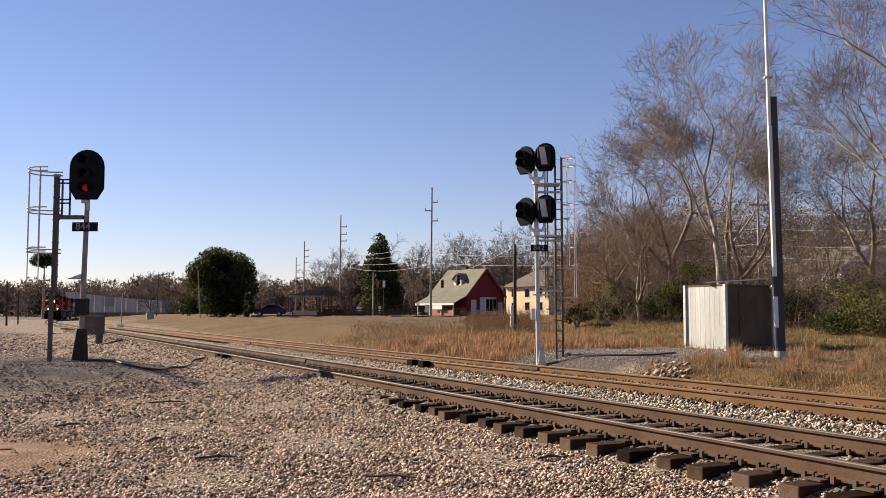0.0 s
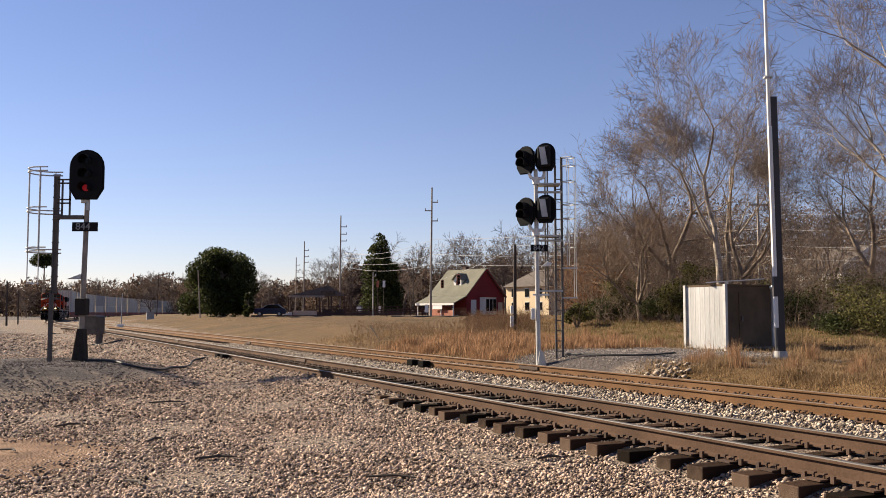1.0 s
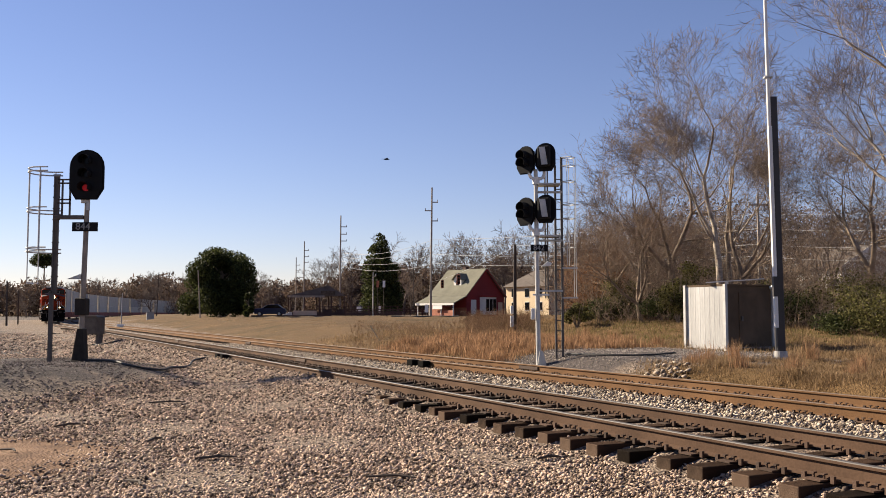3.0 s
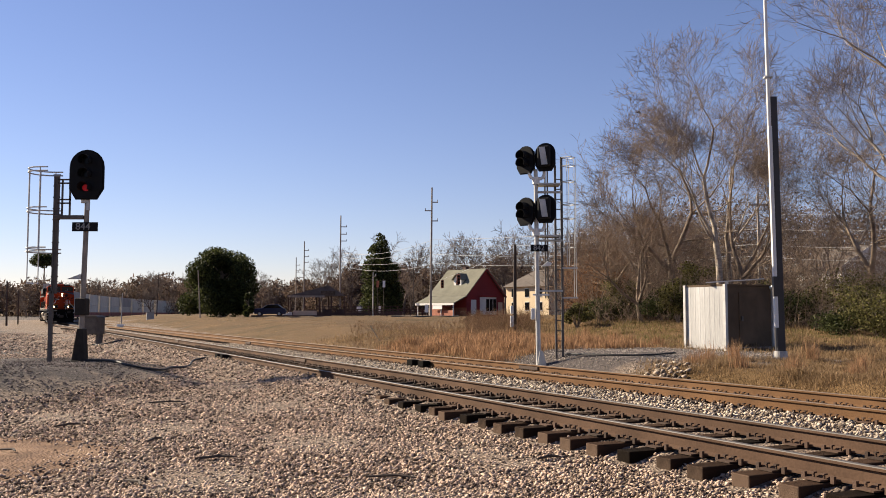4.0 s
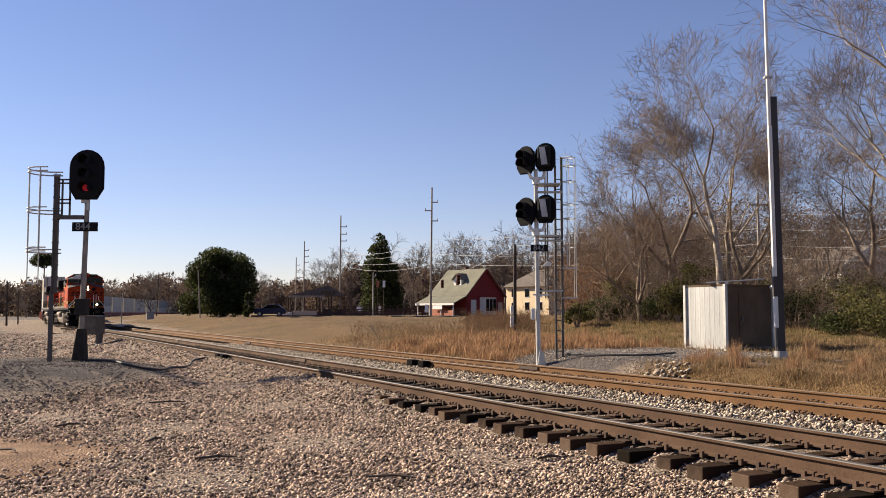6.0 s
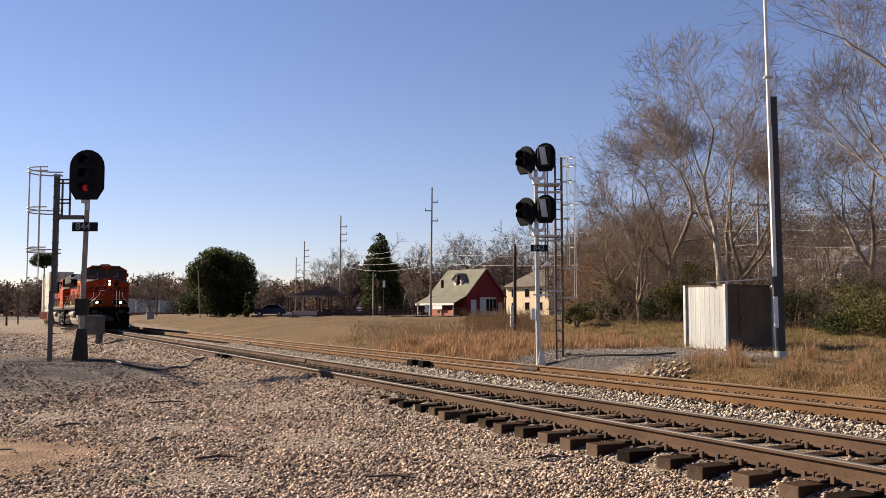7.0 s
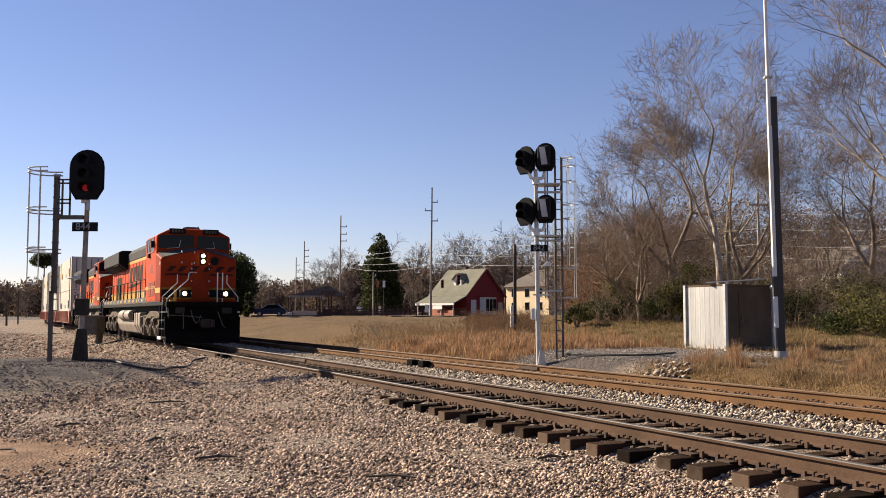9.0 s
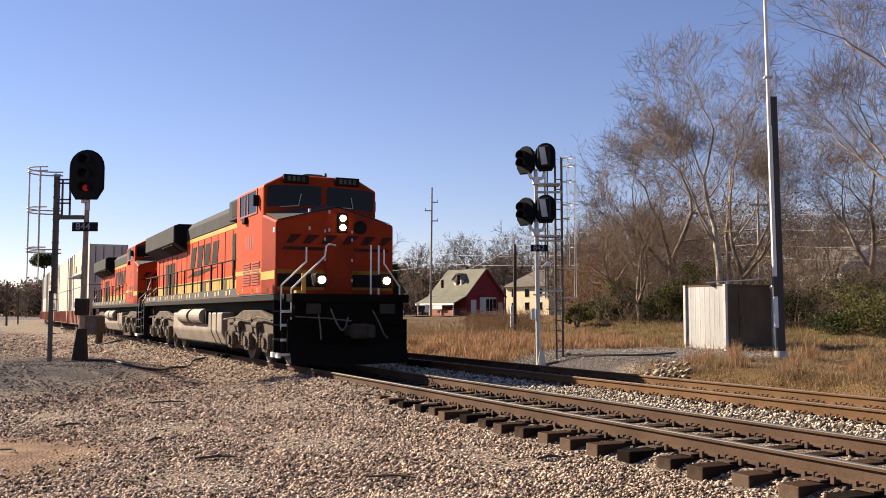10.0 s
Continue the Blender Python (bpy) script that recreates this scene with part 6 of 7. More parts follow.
utility_pole(-56.76, 120, 6.02 - 0.0, [], M_WOOD_DARK, "dark wooden pole beside the line", -1, 0.14)
utility_pole(-64.50, 140, 5.26 - 0.0, [], M_WOOD_DARK, "dark wooden pole beside the line", 0, 0.12)
utility_pole(22.72, 66, 9.0, [(8.2, 0.7), (8.2, -0.7)], M_WOOD, "utility pole among the bare trees", 0, 0.13)


def wire(a, b, sag, r, label="overhead line wire sagging between poles"):
    cu = bpy.data.curves.new("overhead_wire", 'CURVE')
    cu.dimensions, cu.bevel_depth, cu.bevel_resolution = '3D', r, 0
    sp = cu.splines.new('POLY')
    sp.points.add(15)
    for i in range(16):
        t = i / 15
        p = Vector(a).lerp(Vector(b), t)
        sp.points[i].co = (p.x, p.y, p.z - 4 * sag * t * (1 - t), 1)
    cu.materials.append(M_WIRE)
    tagged(new("overhead_wire", cu), label, "wire", group="overhead wires")


PA = [(-1.04, 112.0, 10.3), (-1.04, 112.0, 9.5), (-1.04, 112.0, 8.45), (-1.04, 112.0, 7.35)]
PB = [(-15.76, 142.0, 10.6), (-15.76, 142.0, 10.0), (-15.75, 142.0, 9.3), (-15.75, 142.0, 8.6)]
PE = [(22.90, 66.0, 8.46), (22.88, 66.0, 7.40), (22.85, 66.0, 6.26), (22.85, 66.0, 5.40)]
PG = [(29.43, 52.0, 7.46), (29.39, 52.0, 6.36), (29.35, 52.0, 5.33), (29.35, 52.0, 4.5)]
for a_, b_, e_, g_ in zip(PA, PB, PE, PG):
    wire(a_, b_, 0.9, 0.020)
    wire(a_, e_, 0.5, 0.018)
    wire(e_, g_, 0.3, 0.012)


def traffic_signals():
    """Two hanging traffic signals on a span wire from the tall pole to the dark pole."""
    a, b = Vector((-1.45, 112.0, 5.1)), Vector((3.57, 46.0, 4.6))
    wire(a, b, 0.25, 0.010, "span wire that carries the traffic signals")
    for t in (0.275, 0.545):
        p = a.lerp(b, t)
        p.z -= 4 * 0.25 * t * (1 - t)
        S = thing("traffic_signal", "weathered orange traffic signal hanging from a span wire", "traffic signal", Matrix.Translation(p), group="traffic signals")
        part("hanger", rod(B(), (0, 0, -0.12), (0, 0, 0.02), 0.025), M_ALU_DARK, S)
        body = part("body", box(B(), -0.15, 0.15, -0.12, 0.12, -0.92, -0.10, 0.03), M_BRICK, S)
        for z in (-0.78, -0.52, -0.26):
            part("visor", rod(B(), (0, -0.12, z), (0, -0.30, z), 0.10, n=10), M_LOCOBLACK, body, "black lens visor")


traffic_signals()


def small_background():
    # pale cabinet and low sheds by the far curve
    x, y = (-34.27, 108.00)
    C = thing("pale_cabinet", "pale grey steel cabinet beside the far curve", "equipment cabinet", pose(x, y, gz(x, y), 0, 0, 20))
    part("body", box(B(), -0.42, 0.42, -0.4, 0.4, 0, 1.25, 0.03), M_CONT_GREY, C)
    part("lid", box(B(), -0.46, 0.46, -0.44, 0.44, 1.25, 1.32, 0.01), M_CONT_GREY, C)
    x, y = (-33.52, 96.00)
    for k in range(3):
        A = thing("scrap_box", "small white metal box lying by the track", "box", pose(x + 0.9 * k, y + 0.4 * k, gz(x + 0.9 * k, y + 0.4 * k), 0, 0, 25 * k), group="scrap by the track")
        part("body", box(B(), -0.35, 0.35, -0.2, 0.2, 0, 0.35 - 0.08 * k, 0.02), M_WHITE if k == 0 else M_ALU_DARK, A)
    # white pickets and small signs before the shop
    for xx, d, h, w in ((-2.1, 118, 1.0, 0.45), (-13.6, 150, 1.0, 0.9), (-8.9, 130, 0.9, 0.35)):
        S = thing("small_sign", "small white notice board on a post", "sign", pose(xx, d, gz(xx, d)), group="small signs")
        part("board", box(B(), -w / 2, w / 2, -0.02, 0.02, 0.5, 0.5 + h, 0.01), M_SIGN, S)
        part("post", box(B(), -0.04, 0.04, 0.02, 0.06, -0.1, 0.6), M_WOOD, S)
    # hanging banners on the lamp pole
    for xx, m_ in ((-8.9, M_BRICK), (-8.06, M_SIGN)):
        Bn = thing("banner", "small hanging banner on its pole", "banner", pose(xx, 125.3, gz(xx, 125.3)), group="street banners")
        part("pole", rod(B(), (0, 0, -0.1), (0, 0, 5.0), 0.04), M_WOOD_DARK, Bn)
        part("cloth", box(B(), -0.15, 0.2, -0.06, -0.03, 3.9, 4.8, 0.005), m_, Bn)
    # yellow marker and meter on the old pole
    xx = 3.43
    Mx = thing("pole_meter", "white meter boxes fixed to the dark pole", "meter", pose(xx, 45.85, gz(xx, 46) + 0.1))
    part("lower_box", box(B(), -0.09, 0.09, -0.1, 0.1, 0.2, 0.75, 0.02), M_WHITE, Mx)
    part("upper_box", box(B(), -0.08, 0.08, -0.1, 0.1, 0.85, 1.25, 0.03), M_WHITE, Mx)


small_background()


# ---- trees, brush and grass ----
def tubes(P0, P1, R0, R1, sides):
    """Open tapered tubes from arrays of segment ends and radii."""
    d = P1 - P0
    L = np.linalg.norm(d, axis=1, keepdims=True)
    z = d / np.maximum(L, 1e-6)
    a = np.where(np.abs(z[:, 2:3]) < 0.9, np.array([[0, 0, 1.0]]), np.array([[1.0, 0, 0]]))
    x = np.cross(z, a)
    x /= np.linalg.norm(x, axis=1, keepdims=True)
    y = np.cross(z, x)
    n = len(P0)
    t = 2 * np.pi * np.arange(sides) / sides
    ring = np.cos(t)[None, :, None] * x[:, None, :] + np.sin(t)[None, :, None] * y[:, None, :]
    V0 = P0[:, None, :] + ring * R0[:, None, None]
    V1 = P1[:, None, :] + ring * R1[:, None, None]
    V = np.concatenate([V0, V1], 1).reshape(-1, 3)
    i = np.arange(sides)
    j = (i + 1) % sides
    F = np.stack([i, j, j + sides, i + sides], 1)
    F = (F[None] + (np.arange(n) * 2 * sides)[:, None, None]).reshape(-1, 4)
    return V, F


def grow(seed, height, r0, clear=0.30, levels=7, spread=0.5, lean=(0, 0), up=0.10, wander=0.15, shoots=1.6, ratio=0.80, first=0.24, stems=2, twiggy=2.2):
    """Branch segments of a bare tree: forking limbs that taper, wander and throw side shoots."""
    rng = np.random.default_rng(seed)
    segs = []

    def aside(d, angle):
        o = rng.normal(0, 1, 3)
        o -= d * (o @ d)
        o /= np.linalg.norm(o) + 1e-6
        return o, d * math.cos(angle) + o * math.sin(angle)

    def limb(p, d, length, r, lev):
        n = 5 if lev == 0 else (4 if lev < 3 else (3 if lev < levels - 1 else 2))
        re = r * (0.80 if lev == 0 else 0.62)
        for k in range(n):
            d = d + rng.normal(0, wander * (0.45 if lev == 0 else 0.8 + 0.10 * lev), 3)
            d[2] += up if lev else 0.0
            d = d / np.linalg.norm(d)
            q = p + d * length / n
            ra, rb = r + (re - r) * k / n, r + (re - r) * (k + 1) / n
            segs.append((p, q, ra, rb, lev))
            p = q
            if lev < levels and (lev > 0 or k >= n - 2) and rng.uniform() < (shoots if lev < 4 else twiggy) / n:
                _, e = aside(d, rng.uniform(0.6, 1.15))
                limb(p, e, max(length, height * 0.10) * rng.uniform(0.42, 0.7), rb * rng.uniform(0.3, 0.5), min(lev + 2, levels))
        if lev >= levels:
            return
        m = stems if lev == 0 else (3 if rng.uniform() < 0.15 else 2)
        o, e = aside(d, spread * rng.uniform(0.25, 0.75))
        nl = height * first if lev == 0 else length * ratio
        limb(p, e, nl * rng.uniform(0.9, 1.1), re * 0.88, lev + 1)
        for k in range(m - 1):
            w = spread * rng.uniform(0.7, 1.25)
            e = d * math.cos(w) - (o if k == 0 else np.cross(d, o)) * math.sin(w)
            limb(p, e, nl * rng.uniform(0.65, 1.0), re * rng.uniform(0.6, 0.8), lev + 1)

    d0 = np.array([lean[0], lean[1], 1.0])
    limb(np.array([0, 0, -0.3]), d0 / np.linalg.norm(d0), height * clear, r0, 0)
    return segs


def bare_tree(name, label, seed, height, r0, bark, twig, thin=0.006, group="bare trees", **shape):
    T = thing(name, label, "tree", group=group)
    segs = grow(seed, height, r0, **shape)
    P0, P1 = np.array([q[0] for q in segs]), np.array([q[1] for q in segs])
    R0, R1 = np.array([q[2] for q in segs]), np.array([q[3] for q in segs])
    lev = np.array([q[4] for q in segs])
    k = height / P1[:, 2].max()
    P0, P1 = P0 * k, P1 * k
    R0, R1 = np.maximum(R0, thin), np.maximum(R1, thin * 0.7)
    last = shape.get("levels", 7)
    a, b, c = lev <= 2, (lev > 2) & (lev < last - 1), lev >= last - 1
    V, F = tubes(P0[a], P1[a], R0[a], R1[a], 7)
    V2, F2 = tubes(P0[b], P1[b], R0[b], R1[b], 4)
    t = tri_mesh("trunk", np.concatenate([V, V2]), np.concatenate([F, F2 + len(V)]), bark, T)
    t.data.shade_smooth()
    V, F = tubes(P0[c], P1[c], R0[c], R1[c], 3)
    tagged(tri_mesh("crown", V, F, twig, T), kind="stuff")
    return T


def put(T, spots):
    ms = [pose(x, y, gz(x, y), 0, 0, rz) @ Matrix.Diagonal((sc, sc, sc, 1)) for x, y, rz, sc in spots]
    for m in ms[1:]:
        copy_thing(T, m)
    T.matrix_basis = ms[0]


# grove behind the shed
syc = bare_tree("sycamore_tree", "tall bare sycamore with pale blotched bark", 21, 13.8, 0.17, M_BARK_PALE, M_TWIG, 0.007, clear=0.34, levels=8, spread=0.50, up=0.07, wander=0.13, ratio=0.75, first=0.25, shoots=1.2)
put(syc, [(12.48, 41.0, 60, 1.0), (16.3, 52.0, 190, 1.05)])
great = bare_tree("sycamore_tree", "great leaning sycamore with mottled pale limbs", 46, 17.5, 0.28, M_BARK_PALE, M_TWIG, 0.007, clear=0.22, levels=8, spread=0.52, lean=(-0.10, -0.05), up=0.08, wander=0.13, ratio=0.76, first=0.25, shoots=1.3, stems=3)
put(great, [(18.9, 34.0, 0, 1.0)])
oak = bare_tree("bare_tree", "bare grey-brown winter tree with dense fine twigs", 5, 12.6, 0.20, M_BARK, M_TWIG, 0.007, clear=0.22, levels=8, spread=0.60, lean=(-0.03, 0.0), up=0.08, wander=0.13, ratio=0.78, first=0.25, shoots=1.0, stems=3, twiggy=1.8)
put(oak, [(11.3, 46.0, 130, 1.05), (15.6, 47.5, 250, 0.92), (20.4, 44.0, 30, 1.0)])
oak2 = bare_tree("bare_tree", "bare spreading winter tree with several brown stems", 9, 9.0, 0.13, M_BARK, M_TWIG_BROWN, 0.007, clear=0.12, levels=7, spread=0.66, lean=(-0.10, 0.0), up=0.07, wander=0.14, ratio=0.79, first=0.26, shoots=1.3, stems=4, twiggy=1.9)
put(oak2, [(9.7, 45.0, 10, 1.08), (9.2, 50.0, 80, 1.08), (11.4, 52.0, 200, 1.2), (20.6, 40.0, 300, 0.72), (13.2, 56.0, 10, 1.15)])

# distant trees
far_a = bare_tree("bare_tree", "distant bare winter tree, hazy grey-brown", 31, 12.0, 0.24, M_TWIG_FAR, M_TWIG_FAR, 0.025, group="distant bare trees", clear=0.22, levels=6, ratio=0.75, wander=0.13, twiggy=2.6, spread=0.58, up=0.08, shoots=1.9, stems=3, first=0.26)
far_b = bare_tree("bare_tree", "distant bare winter tree with a wide round crown", 35, 12.0, 0.26, M_TWIG_FAR, M_TWIG_FAR, 0.025, group="distant bare trees", clear=0.18, levels=6, ratio=0.75, wander=0.13, twiggy=2.6, spread=0.72, up=0.06, shoots=1.9, stems=3, first=0.28)
far_c = bare_tree("bare_tree", "bare brown tree in the woods behind the grove", 52, 12.0, 0.20, M_TWIG_FAR, M_TWIG_FAR, 0.018, group="woods behind the grove", clear=0.24, levels=5, ratio=0.74, wander=0.13, twiggy=2.6, spread=0.6, up=0.08, shoots=2.0, stems=3, first=0.26)


def distant_trees():
    rng = random.Random(4)
    sa, sb, sc = [], [], []
    for k in range(50):
        b = -0.56 + 0.72 * (k + rng.uniform(0, 1)) / 50          # bearing, as run over depth
        far = b < -0.14
        y = rng.uniform(300, 430) if far else rng.uniform(175, 250)
        tall = lerp(b, [-0.5, -0.36, -0.33, -0.29, -0.27, -0.20, -0.14, -0.12, -0.08, -0.03, 0.02, 0.09, 0.16], [60, 66, 95, 100, 70, 70, 75, 105, 140, 120, 130, 160, 150])
        h = tall * y / 1629 * rng.uniform(0.72, 1.08) * (1.0 if k % 3 else 0.72) + 0.6
        (sa if k % 2 else sb).append((b * y, y, rng.uniform(0, 360), h / 12.0))
    for k in range(34):
        b = 0.135 + 0.47 * (k + rng.uniform(0, 1)) / 34
        y = rng.uniform(68, 125) if b < 0.44 else rng.uniform(98, 130)
        h = (lerp(b, [0.13, 0.2, 0.3, 0.42, 0.6], [150, 165, 175, 190, 175]) * rng.uniform(0.75, 1.05)) * y / 1629 + 1.0
        sc.append((b * y, y, rng.uniform(0, 360), h / 12.0))
    put(far_a, sa)
    put(far_b, sb)
    put(far_c, sc)


distant_trees()


def leaf_cloud(name, centres, radii, n, size, material, seed, parent=None, squash=1.0, shell=0.45, slim=0.5):
    """Many small bent leaf clumps through a set of blobs."""
    rng = np.random.default_rng(seed)
    c, r = np.array(centres, float), np.array(radii, float)
    w = r ** 2 / (r ** 2).sum()
    k = rng.choice(len(c), n, p=w)
    d = rng.normal(0, 1, (n, 3))
    d /= np.linalg.norm(d, axis=1, keepdims=True)
    rad = r[k] * (shell + (1.12 - shell) * rng.uniform(0, 1, n) ** 0.5)
    P = c[k] + d * rad[:, None] * np.array([1, 1, squash])
    s = size * rng.uniform(0.6, 1.5, n)
    a, b = rng.normal(0, 1, (n, 3)), rng.normal(0, 1, (n, 3))
    a /= np.linalg.norm(a, axis=1, keepdims=True)
    b -= a * (a * b).sum(1, keepdims=True)
    b /= np.linalg.norm(b, axis=1, keepdims=True)
    q = np.stack([P - a * s[:, None], P + b * s[:, None] * slim, P + a * s[:, None], P - b * s[:, None] * slim + np.cross(a, b) * s[:, None] * 0.3], 1).reshape(-1, 3)
    i = np.arange(n) * 4
    F = np.stack([i, i + 1, i + 2, i + 3], 1)
    return tri_mesh(name, q, F, material, parent)


def evergreen(label, x, y, h, w, seed, blobs, n, size, material, cone=False, low=0.12):
    T = thing("evergreen_tree", label, "tree", pose(x, y, gz(x, y)))
    bm = B()
    rod(bm, (0, 0, -0.2), (0, 0, h * 0.8), w * 0.05, w * 0.012, n=9)
    rng = random.Random(seed)
    for k in range(10):
        a, z = rng.uniform(0, 6.28), h * rng.uniform(0.1, 0.6)
        rod(bm, (0, 0, z), (math.cos(a) * w * 0.3, math.sin(a) * w * 0.3, z + h * 0.12), w * 0.016, 0.02, n=5)
    part("trunk", bm, M_BARK, T)
    cs, rs = [], []
    for k in range(blobs):
        a = rng.uniform(0, 2 * math.pi)
        f = (k + 0.5) / blobs
        if cone:
            z, rr = h * (0.08 + 0.88 * f), w * 0.5 * (1 - f) ** 0.55 + 0.1
            rr *= rng.uniform(0.75, 1.25)
            cs.append((math.cos(a) * rr * 0.62, math.sin(a) * rr * 0.62, z))
            rs.append(rr * rng.uniform(0.3, 0.5) + 0.05)
        else:
            z = h * (low + (0.86 - low) * f)
            prof = math.sqrt(max(0.05, 1 - ((f - 0.35) / 0.75) ** 2))
            rr = w * 0.5 * prof * rng.uniform(0.30, 0.88)
            cs.append((math.cos(a) * rr, math.sin(a) * rr, z))
            rs.append(w * rng.uniform(0.075, 0.175))
    leaf_cloud("crown", cs, rs, n, size, material, seed, T, 0.85)
    return T


evergreen("broad dense dark green magnolia tree on the lawn", *(-28.34, 118.00), 9.1, 10.2, 2, 70, 52000, 0.14, M_LEAF)
evergreen("small conical dark green evergreen beside the big tree", *(-22.76, 108.00), 3.1, 1.3, 3, 12, 3000, 0.10, M_LEAF, True)
evergreen("tall conical dark conifer behind the lawn", *(-11.22, 165.00), 15.2, 7.6, 4, 95, 20000, 0.20, M_LEAF, True)
evergreen("round dark pine far behind the signal", *(-112.78, 260.00), 20.5, 9.0, 6, 22, 4500, 0.24, M_LEAF, low=0.76)


def shrub(label, x, y, h, w, seed, n, size, material):
    T = thing("shrub", label, "shrub", pose(x, y, gz(x, y)), group="undergrowth shrubs")
    rng = random.Random(seed)
    bm = B()
    for k in range(7):
        a = rng.uniform(0, 6.28)
        rod(bm, (0, 0, -0.1), (math.cos(a) * w * 0.3, math.sin(a) * w * 0.3, h * rng.uniform(0.5, 0.9)), 0.03, 0.008, n=5)
    part("stem", bm, M_BARK, T)
    cs = [(rng.uniform(-0.4, 0.4) * w, rng.uniform(-0.4, 0.4) * w, h * rng.uniform(0.2, 0.8)) for _ in range(14)]
    leaf_cloud("foliage", cs, [w * rng.uniform(0.14, 0.26) for _ in cs], n, size, material, seed, T, 0.8, 0.2)


rs_ = random.Random(12)
for px, d, h, w, m_ in ((0.47, 35, 2.1, 2.8, M_LEAF2), (0.50, 34, 1.7, 2.6, M_LEAF2), (0.455, 39, 2.6, 3.0, M_LEAF2), (0.435, 36, 0.9, 2.2, M_LEAF), (0.255, 42, 2.7, 1.7, M_LEAF2), (0.275, 43, 3.2, 2.0, M_LEAF2), (0.24, 44, 1.7, 2.2, M_LEAF), (0.175, 47, 1.5, 2.2, M_LEAF), (0.195, 48, 2.4, 2.0, M_LEAF2), (0.215, 49, 1.6, 2.6, M_LEAF), (0.155, 52, 2.6, 3.0, M_LEAF_RUST), (0.165, 50, 4.4, 3.2, M_LEAF_RUST), (0.19, 55, 5.0, 3.4, M_LEAF_RUST), (0.15, 56, 4.6, 3.2, M_LEAF_RUST), (0.37, 41, 1.6, 2.4, M_LEAF), (0.40, 42, 2.0, 2.4, M_LEAF2), (0.145, 45, 1.3, 1.2, M_LEAF2), (0.33, 44, 2.2, 2.6, M_LEAF2)):
    shrub("tangled winter shrub with withered brown leaves" if m_ is M_LEAF_RUST else "olive green evergreen shrub in the undergrowth", px * d, d, h, w, rs_.randint(0, 999), 3200, 0.045, m_)


def thicket(name, label, n, place, hmin, hmax, material, seed, thick=0.012, bend=0.5, kids=4):
    """Arching stems with side twigs, as one tangled growth."""
    rng = np.random.default_rng(seed)
    x, y = place(rng, n)
    z = ground_z(x, y)
    h = rng.uniform(hmin, hmax, n)
    P = np.stack([x, y, z - 0.1], 1)
    a = rng.uniform(0, 2 * np.pi, n)
    b = bend * rng.uniform(0.2, 1.2, n)
    d = np.stack([np.cos(a) * b, np.sin(a) * b, np.ones(n)], 1)
    A, Bq, RA, RB = [], [], [], []
    for k in range(3):
        Q = P + d * (h / 3)[:, None]
        A.append(P)
        Bq.append(Q)
        RA.append(np.full(n, thick * (1 - 0.28 * k)))
        RB.append(np.full(n, thick * (0.72 - 0.28 * k)))
        for c in range(kids):
            s = rng.normal(0, 0.5, (n, 3)) + d * 0.4
            o = P + (Q - P) * rng.uniform(0.2, 1, (n, 1))
            A.append(o)
            Bq.append(o + s * (h * 0.22)[:, None])
            RA.append(np.full(n, thick * 0.5))
            RB.append(np.full(n, thick * 0.2))
        P = Q
        d = d + rng.normal(0, 0.18, (n, 3)) - np.array([0, 0, 0.18 * bend])
    V, F = tubes(np.concatenate(A), np.concatenate(Bq), np.concatenate(RA), np.concatenate(RB), 3)
    return tagged(tri_mesh(name, V, F, material), label, "undergrowth", kind="stuff")


def in_grove(rng, n):
    b = rng.uniform(0.14, 0.58, n)
    y = rng.uniform(lerp(b, [0.14, 0.3, 0.42, 0.58], [45, 41, 37, 33.5]), 66, n)
    b = np.maximum(b, 0.13 + rng.uniform(0, 0.05, n))
    return b * y, y


thicket("grove_undergrowth", "dense tangle of bare brown saplings and brush under the trees", 1800, in_grove, 0.8, 4.0, M_BRUSH, 1, 0.014, 0.9, 5)
def behind_grove(rng, n):
    b = rng.uniform(0.14, 0.46, n)
    y = rng.uniform(62, 110, n)
    return b * y, y


thicket("woods_undergrowth", "dark tangle of bare saplings and vines behind the grove", 1200, behind_grove, 2.5, 7.5, M_BRUSH, 21, 0.030, 0.7, 4)


def far_woods():
    """The soft brown mass of twigs that the distant woods make."""
    rng = random.Random(61)
    for b0, b1, y0, y1, n, top, size, label in ((-0.58, -0.12, 380, 450, 120, [(-0.58, 62), (-0.36, 58), (-0.30, 70), (-0.2, 58), (-0.12, 62)], 0.95, "distant brown winter woods beyond the curve"), (-0.15, 0.16, 230, 280, 70, [(-0.15, 62), (-0.09, 88), (0.0, 84), (0.05, 100), (0.16, 112)], 0.66, "brown winter woods behind the shop"), (0.13, 0.64, 95, 130, 130, [(0.13, 130), (0.22, 165), (0.28, 235), (0.40, 225), (0.50, 200), (0.64, 190)], 0.22, "brown winter woods on the rise behind the grove")):
        cs, rs = [], []
        for k in range(n):
            b, y = b0 + (b1 - b0) * (k + rng.uniform(0, 1)) / n, rng.uniform(y0, y1)
            h = float(lerp(b, [t[0] for t in top], [t[1] for t in top])) * y / 1629 * rng.uniform(0.72, 1.05) + 0.6
            for f in (0.22, 0.5, 0.78):
                cs.append((b * y + rng.uniform(-0.15, 0.15) * h, y, h * f))
                rs.append(h * rng.uniform(0.20, 0.30))
        tagged(leaf_cloud("far_woods", cs, rs, 44000 if size > 0.4 else 70000, size, M_WOODS, 5 + n, None, 1.0, 0.1, 0.24), label, "woods", kind="stuff")


far_woods()


def weed_bank(rng, n):
    b = rng.uniform(0.025, 0.105, n)
    y = rng.uniform(44, 62, n)
    return b * y, y


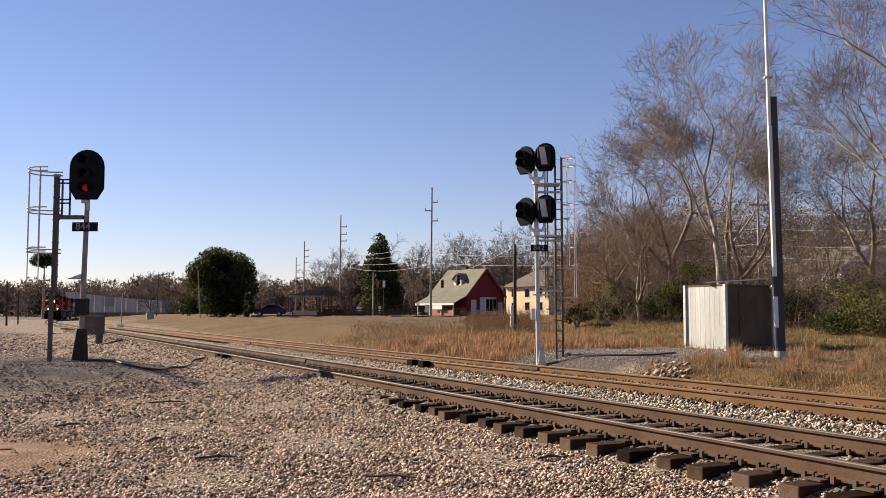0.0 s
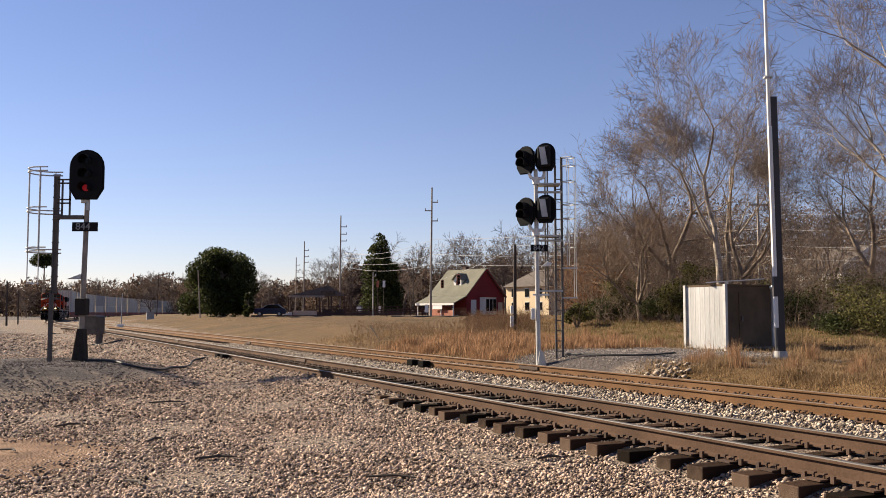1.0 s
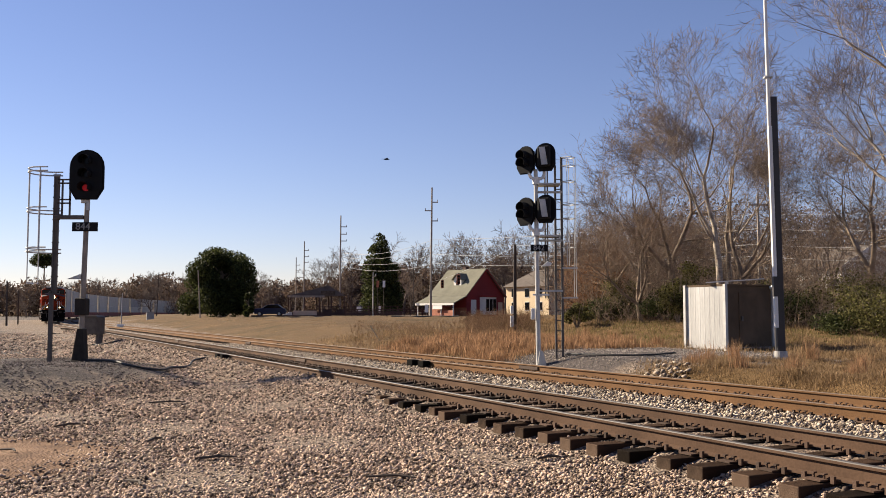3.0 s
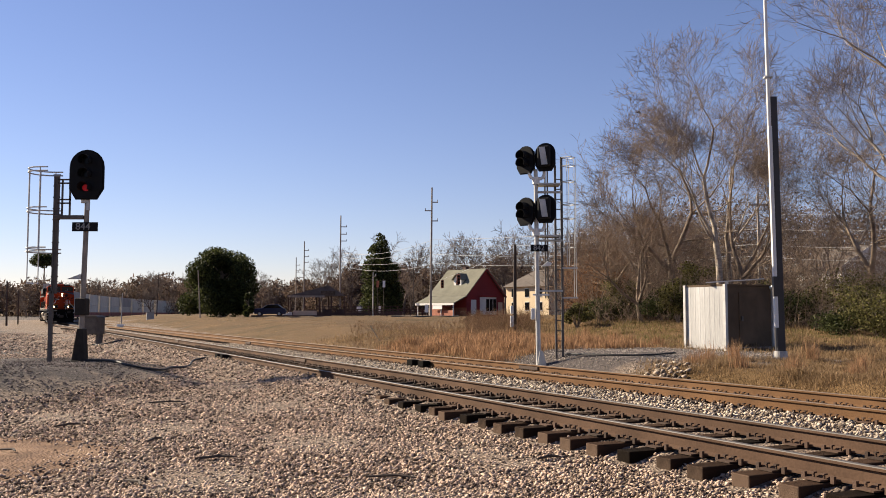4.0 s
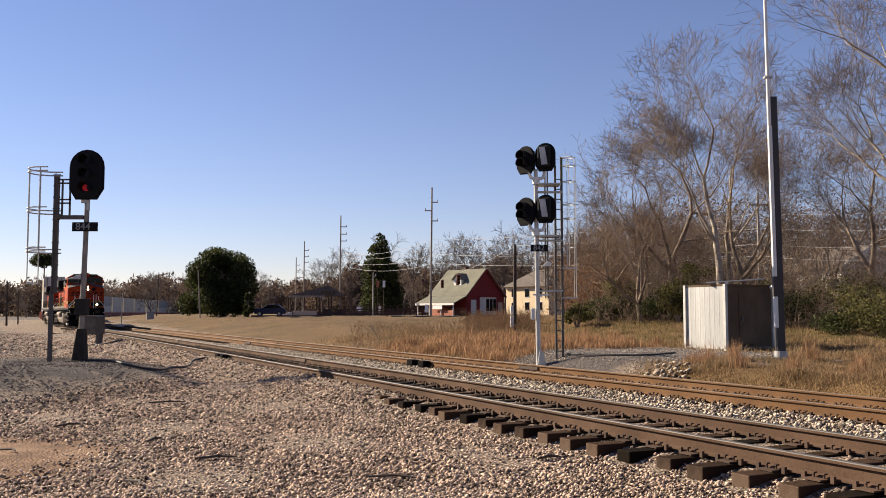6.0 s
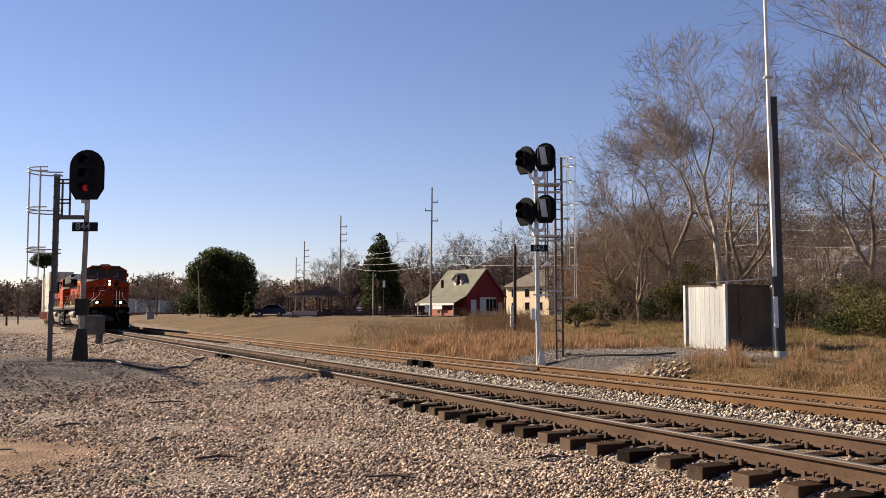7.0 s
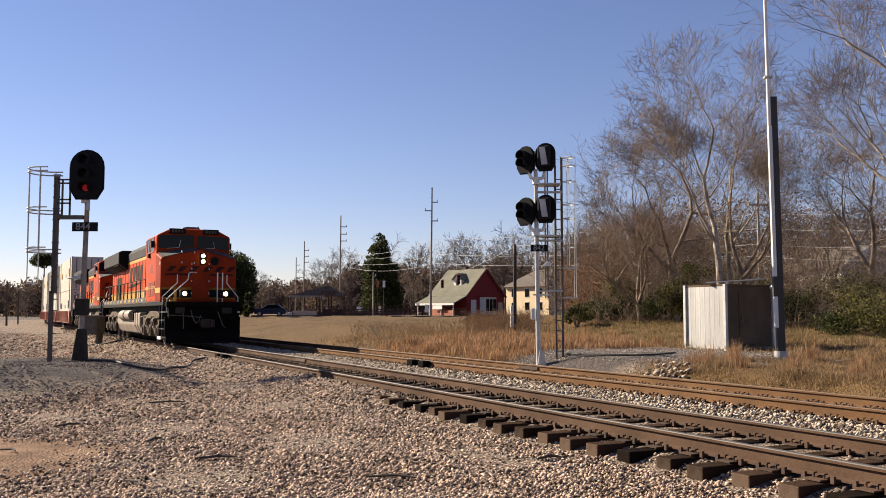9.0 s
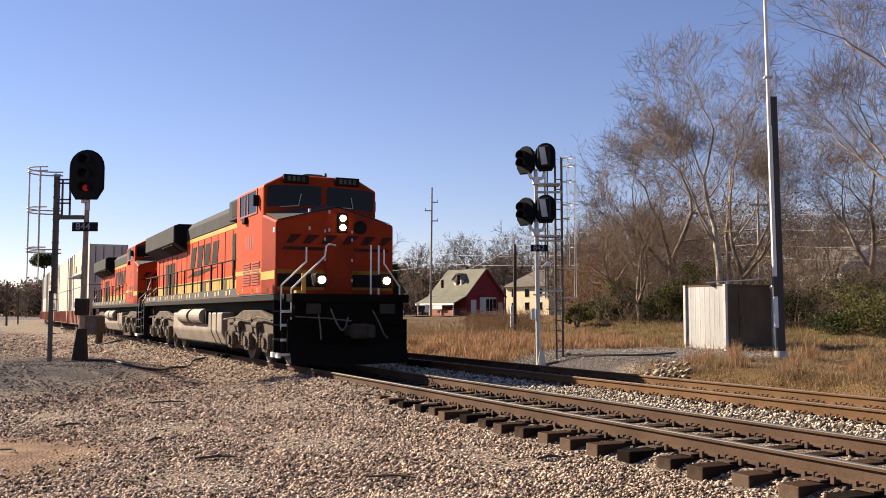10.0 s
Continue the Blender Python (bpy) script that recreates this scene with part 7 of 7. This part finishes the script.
def low_bank(rng, n):
    b = rng.uniform(-0.10, 0.06, n)
    y = rng.uniform(37, 60, n)
    return b * y, y


thicket("weed_bank", "tall tangled tan weeds on the bank before the shop", 1300, weed_bank, 0.3, 0.95, M_WEED, 7, 0.012, 0.6, 3)
thicket("low_weeds", "low patchy brown weeds on the bank above the track", 1100, low_bank, 0.15, 0.6, M_WEED, 8, 0.009, 0.9, 3)


def blades(name, label, x, y, h, material, seed, width=0.012, bend=0.5):
    """Tall grass: bent tapering blades, two pieces each."""
    rng = np.random.default_rng(seed)
    n = len(x)
    z = ground_z(x, y) - 0.03
    h = h * (0.72 + 0.42 * np.sin(2.3 * x + 0.7 * y) * np.sin(1.9 * y - 0.8 * x))      # uneven stand
    a = rng.uniform(0, 2 * np.pi, n)
    s = np.stack([np.cos(a), np.sin(a), np.zeros(n)], 1)
    t = np.stack([-np.sin(a), np.cos(a), np.zeros(n)], 1)
    P = np.stack([x, y, z], 1)
    b = bend * rng.uniform(0.1, 1.0, n)[:, None]
    h_ = h[:, None]
    up = np.array([0, 0, 1.0])
    M1 = P + up * h_ * 0.55 + t * b * h_ * 0.25
    M2 = P + up * h_ * (1 - 0.35 * b) + t * b * h_ * 0.8
    w = width * rng.uniform(0.6, 1.4, n)[:, None]
    V = np.stack([P - s * w, P + s * w, M1 + s * w * 0.8, M1 - s * w * 0.8, M2 + s * w * 0.2, M2 - s * w * 0.2], 1).reshape(-1, 3)
    i = np.arange(n) * 6
    F = np.concatenate([np.stack([i, i + 1, i + 2, i + 3], 1), np.stack([i + 3, i + 2, i + 4, i + 5], 1)])
    return tagged(tri_mesh(name, V, F, material), label, "grass", kind="stuff")


def line_xy(s, d):
    return N.x * (PC + d) + U.x * s, N.y * (PC + d) + U.y * s


def tufts(rng, s0, s1, d0, d1, count, per, spread):
    s, d = rng.uniform(s0, s1, count), rng.uniform(d0, d1, count)
    s = np.repeat(s, per) + rng.normal(0, spread, count * per)
    d = np.repeat(d, per) + rng.normal(0, spread, count * per)
    return line_xy(s, d)


def seen(x, y):
    k = in_view(x, y, 0.6)
    return x[k], y[k]


def build_grass():
    rng = np.random.default_rng(17)
    # rank grass in front of the shed and along the far track
    x, y = seen(*tufts(rng, 8, 18.5, 6.2, 13.5, 1150, 60, 0.22))
    blades("rank_grass", "rank matted dry brown grass beside the track", x, y, rng.uniform(0.06, 0.30, len(x)), M_GRASS_PALE, 1, 0.005, 1.5)
    x, y = seen(*tufts(rng, 10, 18, 7.4, 11.0, 20, 150, 0.11))
    blades("broom_sedge", "tall clumps of orange-tan broom sedge", x, y, rng.uniform(0.25, 0.75, len(x)), M_GRASS, 2, 0.005, 0.6)
    x, y = seen(*tufts(rng, 26, 31, 12.5, 14.2, 5, 150, 0.12))
    blades("broom_sedge", "tall clumps of orange-tan broom sedge", x, y, rng.uniform(0.3, 0.85, len(x)), M_GRASS, 12, 0.006, 0.5)
    # sedge bank between the pad and the lawn
    x, y = seen(*tufts(rng, 25, 36, 6.8, 13, 330, 80, 0.22))
    blades("broom_sedge", "bank of orange-tan broom sedge above the track", x, y, rng.uniform(0.15, 0.62, len(x)), M_GRASS, 3, 0.008, 0.9)
    x, y = seen(*tufts(rng, 25, 46, 7, 24, 900, 50, 0.5))
    blades("rank_grass", "tall dry grass and weeds on the bank", x, y, rng.uniform(0.05, 0.36, len(x)), M_GRASS_PALE, 4, 0.008, 1.3)
    x, y = seen(*tufts(rng, 12, 24, 13, 20, 520, 45, 0.35))
    blades("rank_grass", "rank brown grass running up to the brush", x, y, rng.uniform(0.10, 0.45, len(x)), M_GRASS_PALE, 14, 0.008, 1.2)
    # short lawn
    s, d = rng.uniform(36, 100, 14000), rng.uniform(6.4, 24, 14000)
    x, y = line_xy(s, d)
    blades("lawn_grass", "short dry tan winter lawn", x, y, rng.uniform(0.02, 0.06, len(x)), M_GRASS_PALE, 5, 0.02, 1.0)
    # greener grass on the slope behind the pad
    x, y = seen(*tufts(rng, 22, 38, 14.0, 22, 520, 45, 0.4))
    blades("slope_grass", "short greenish winter grass on the slope below the trees", x, y, rng.uniform(0.05, 0.22, len(x)), M_GRASS_GREEN, 6, 0.010, 1.2)


build_grass()


# ---- what moves ----
def line_pose(a, b, z=0.0):
    """Pose of a vehicle whose two pivots stand at a (front) and b (rear) on the line; the origin is at s = a."""
    p, q = on_line(a)[0], on_line(b)[0]
    d = p - q
    return math.degrees(math.atan2(d.y, d.x)), p, d.normalized()


def loco_pose(t, back):
    s = S_END + V * (10 - t) + back
    rz, p, d = line_pose(s + 4.35, s + 18.4)
    o = p + d * 4.35
    return pose(o.x, o.y, 0, 0, 0, rz)


def car_pose(t, back):
    s = S_END + V * (10 - t) + back
    rz, p, d = line_pose(s - 9.4, s + 9.4)
    o = p - d * 9.4
    return pose(o.x, o.y, 0, 0, 0, rz)


def motions():
    times = [0.5 * k for k in range(21)]
    walk(loco_a, [(t, loco_pose(t, 0.0)) for t in times])
    walk(loco_b, [(t, loco_pose(t, 23.1)) for t in times])
    for k, c in enumerate(CARS):
        walk(c, [(t, car_pose(t, CAR_FIRST + CAR_PITCH * k)) for t in times])
    # wheels roll without slipping
    for w in [c for L in (loco_a, loco_b) for c in L.children_recursive if c.name.startswith("wheelset")]:
        x, r = w.location.x, w.location.z
        walk(w, [(k / 30.0, pose(x, 0, r, 0, math.degrees(V * k / 30.0 / r), 0)) for k in range(301)])
    # a bird crosses the sky
    walk(bird, [(0.0, pose(-34, 50, 3.2, 0, 0, 8)), (1.7, pose(-18.6, 50, 6.4, 4, 0, 8)), (2.1, pose(-15.0, 50, 7.3, -5, 0, 8)), (2.7, pose(-7.3, 50, 8.9, 5, 0, 8)), (10.0, pose(92, 52, 26, 0, 0, 8))])


motions()
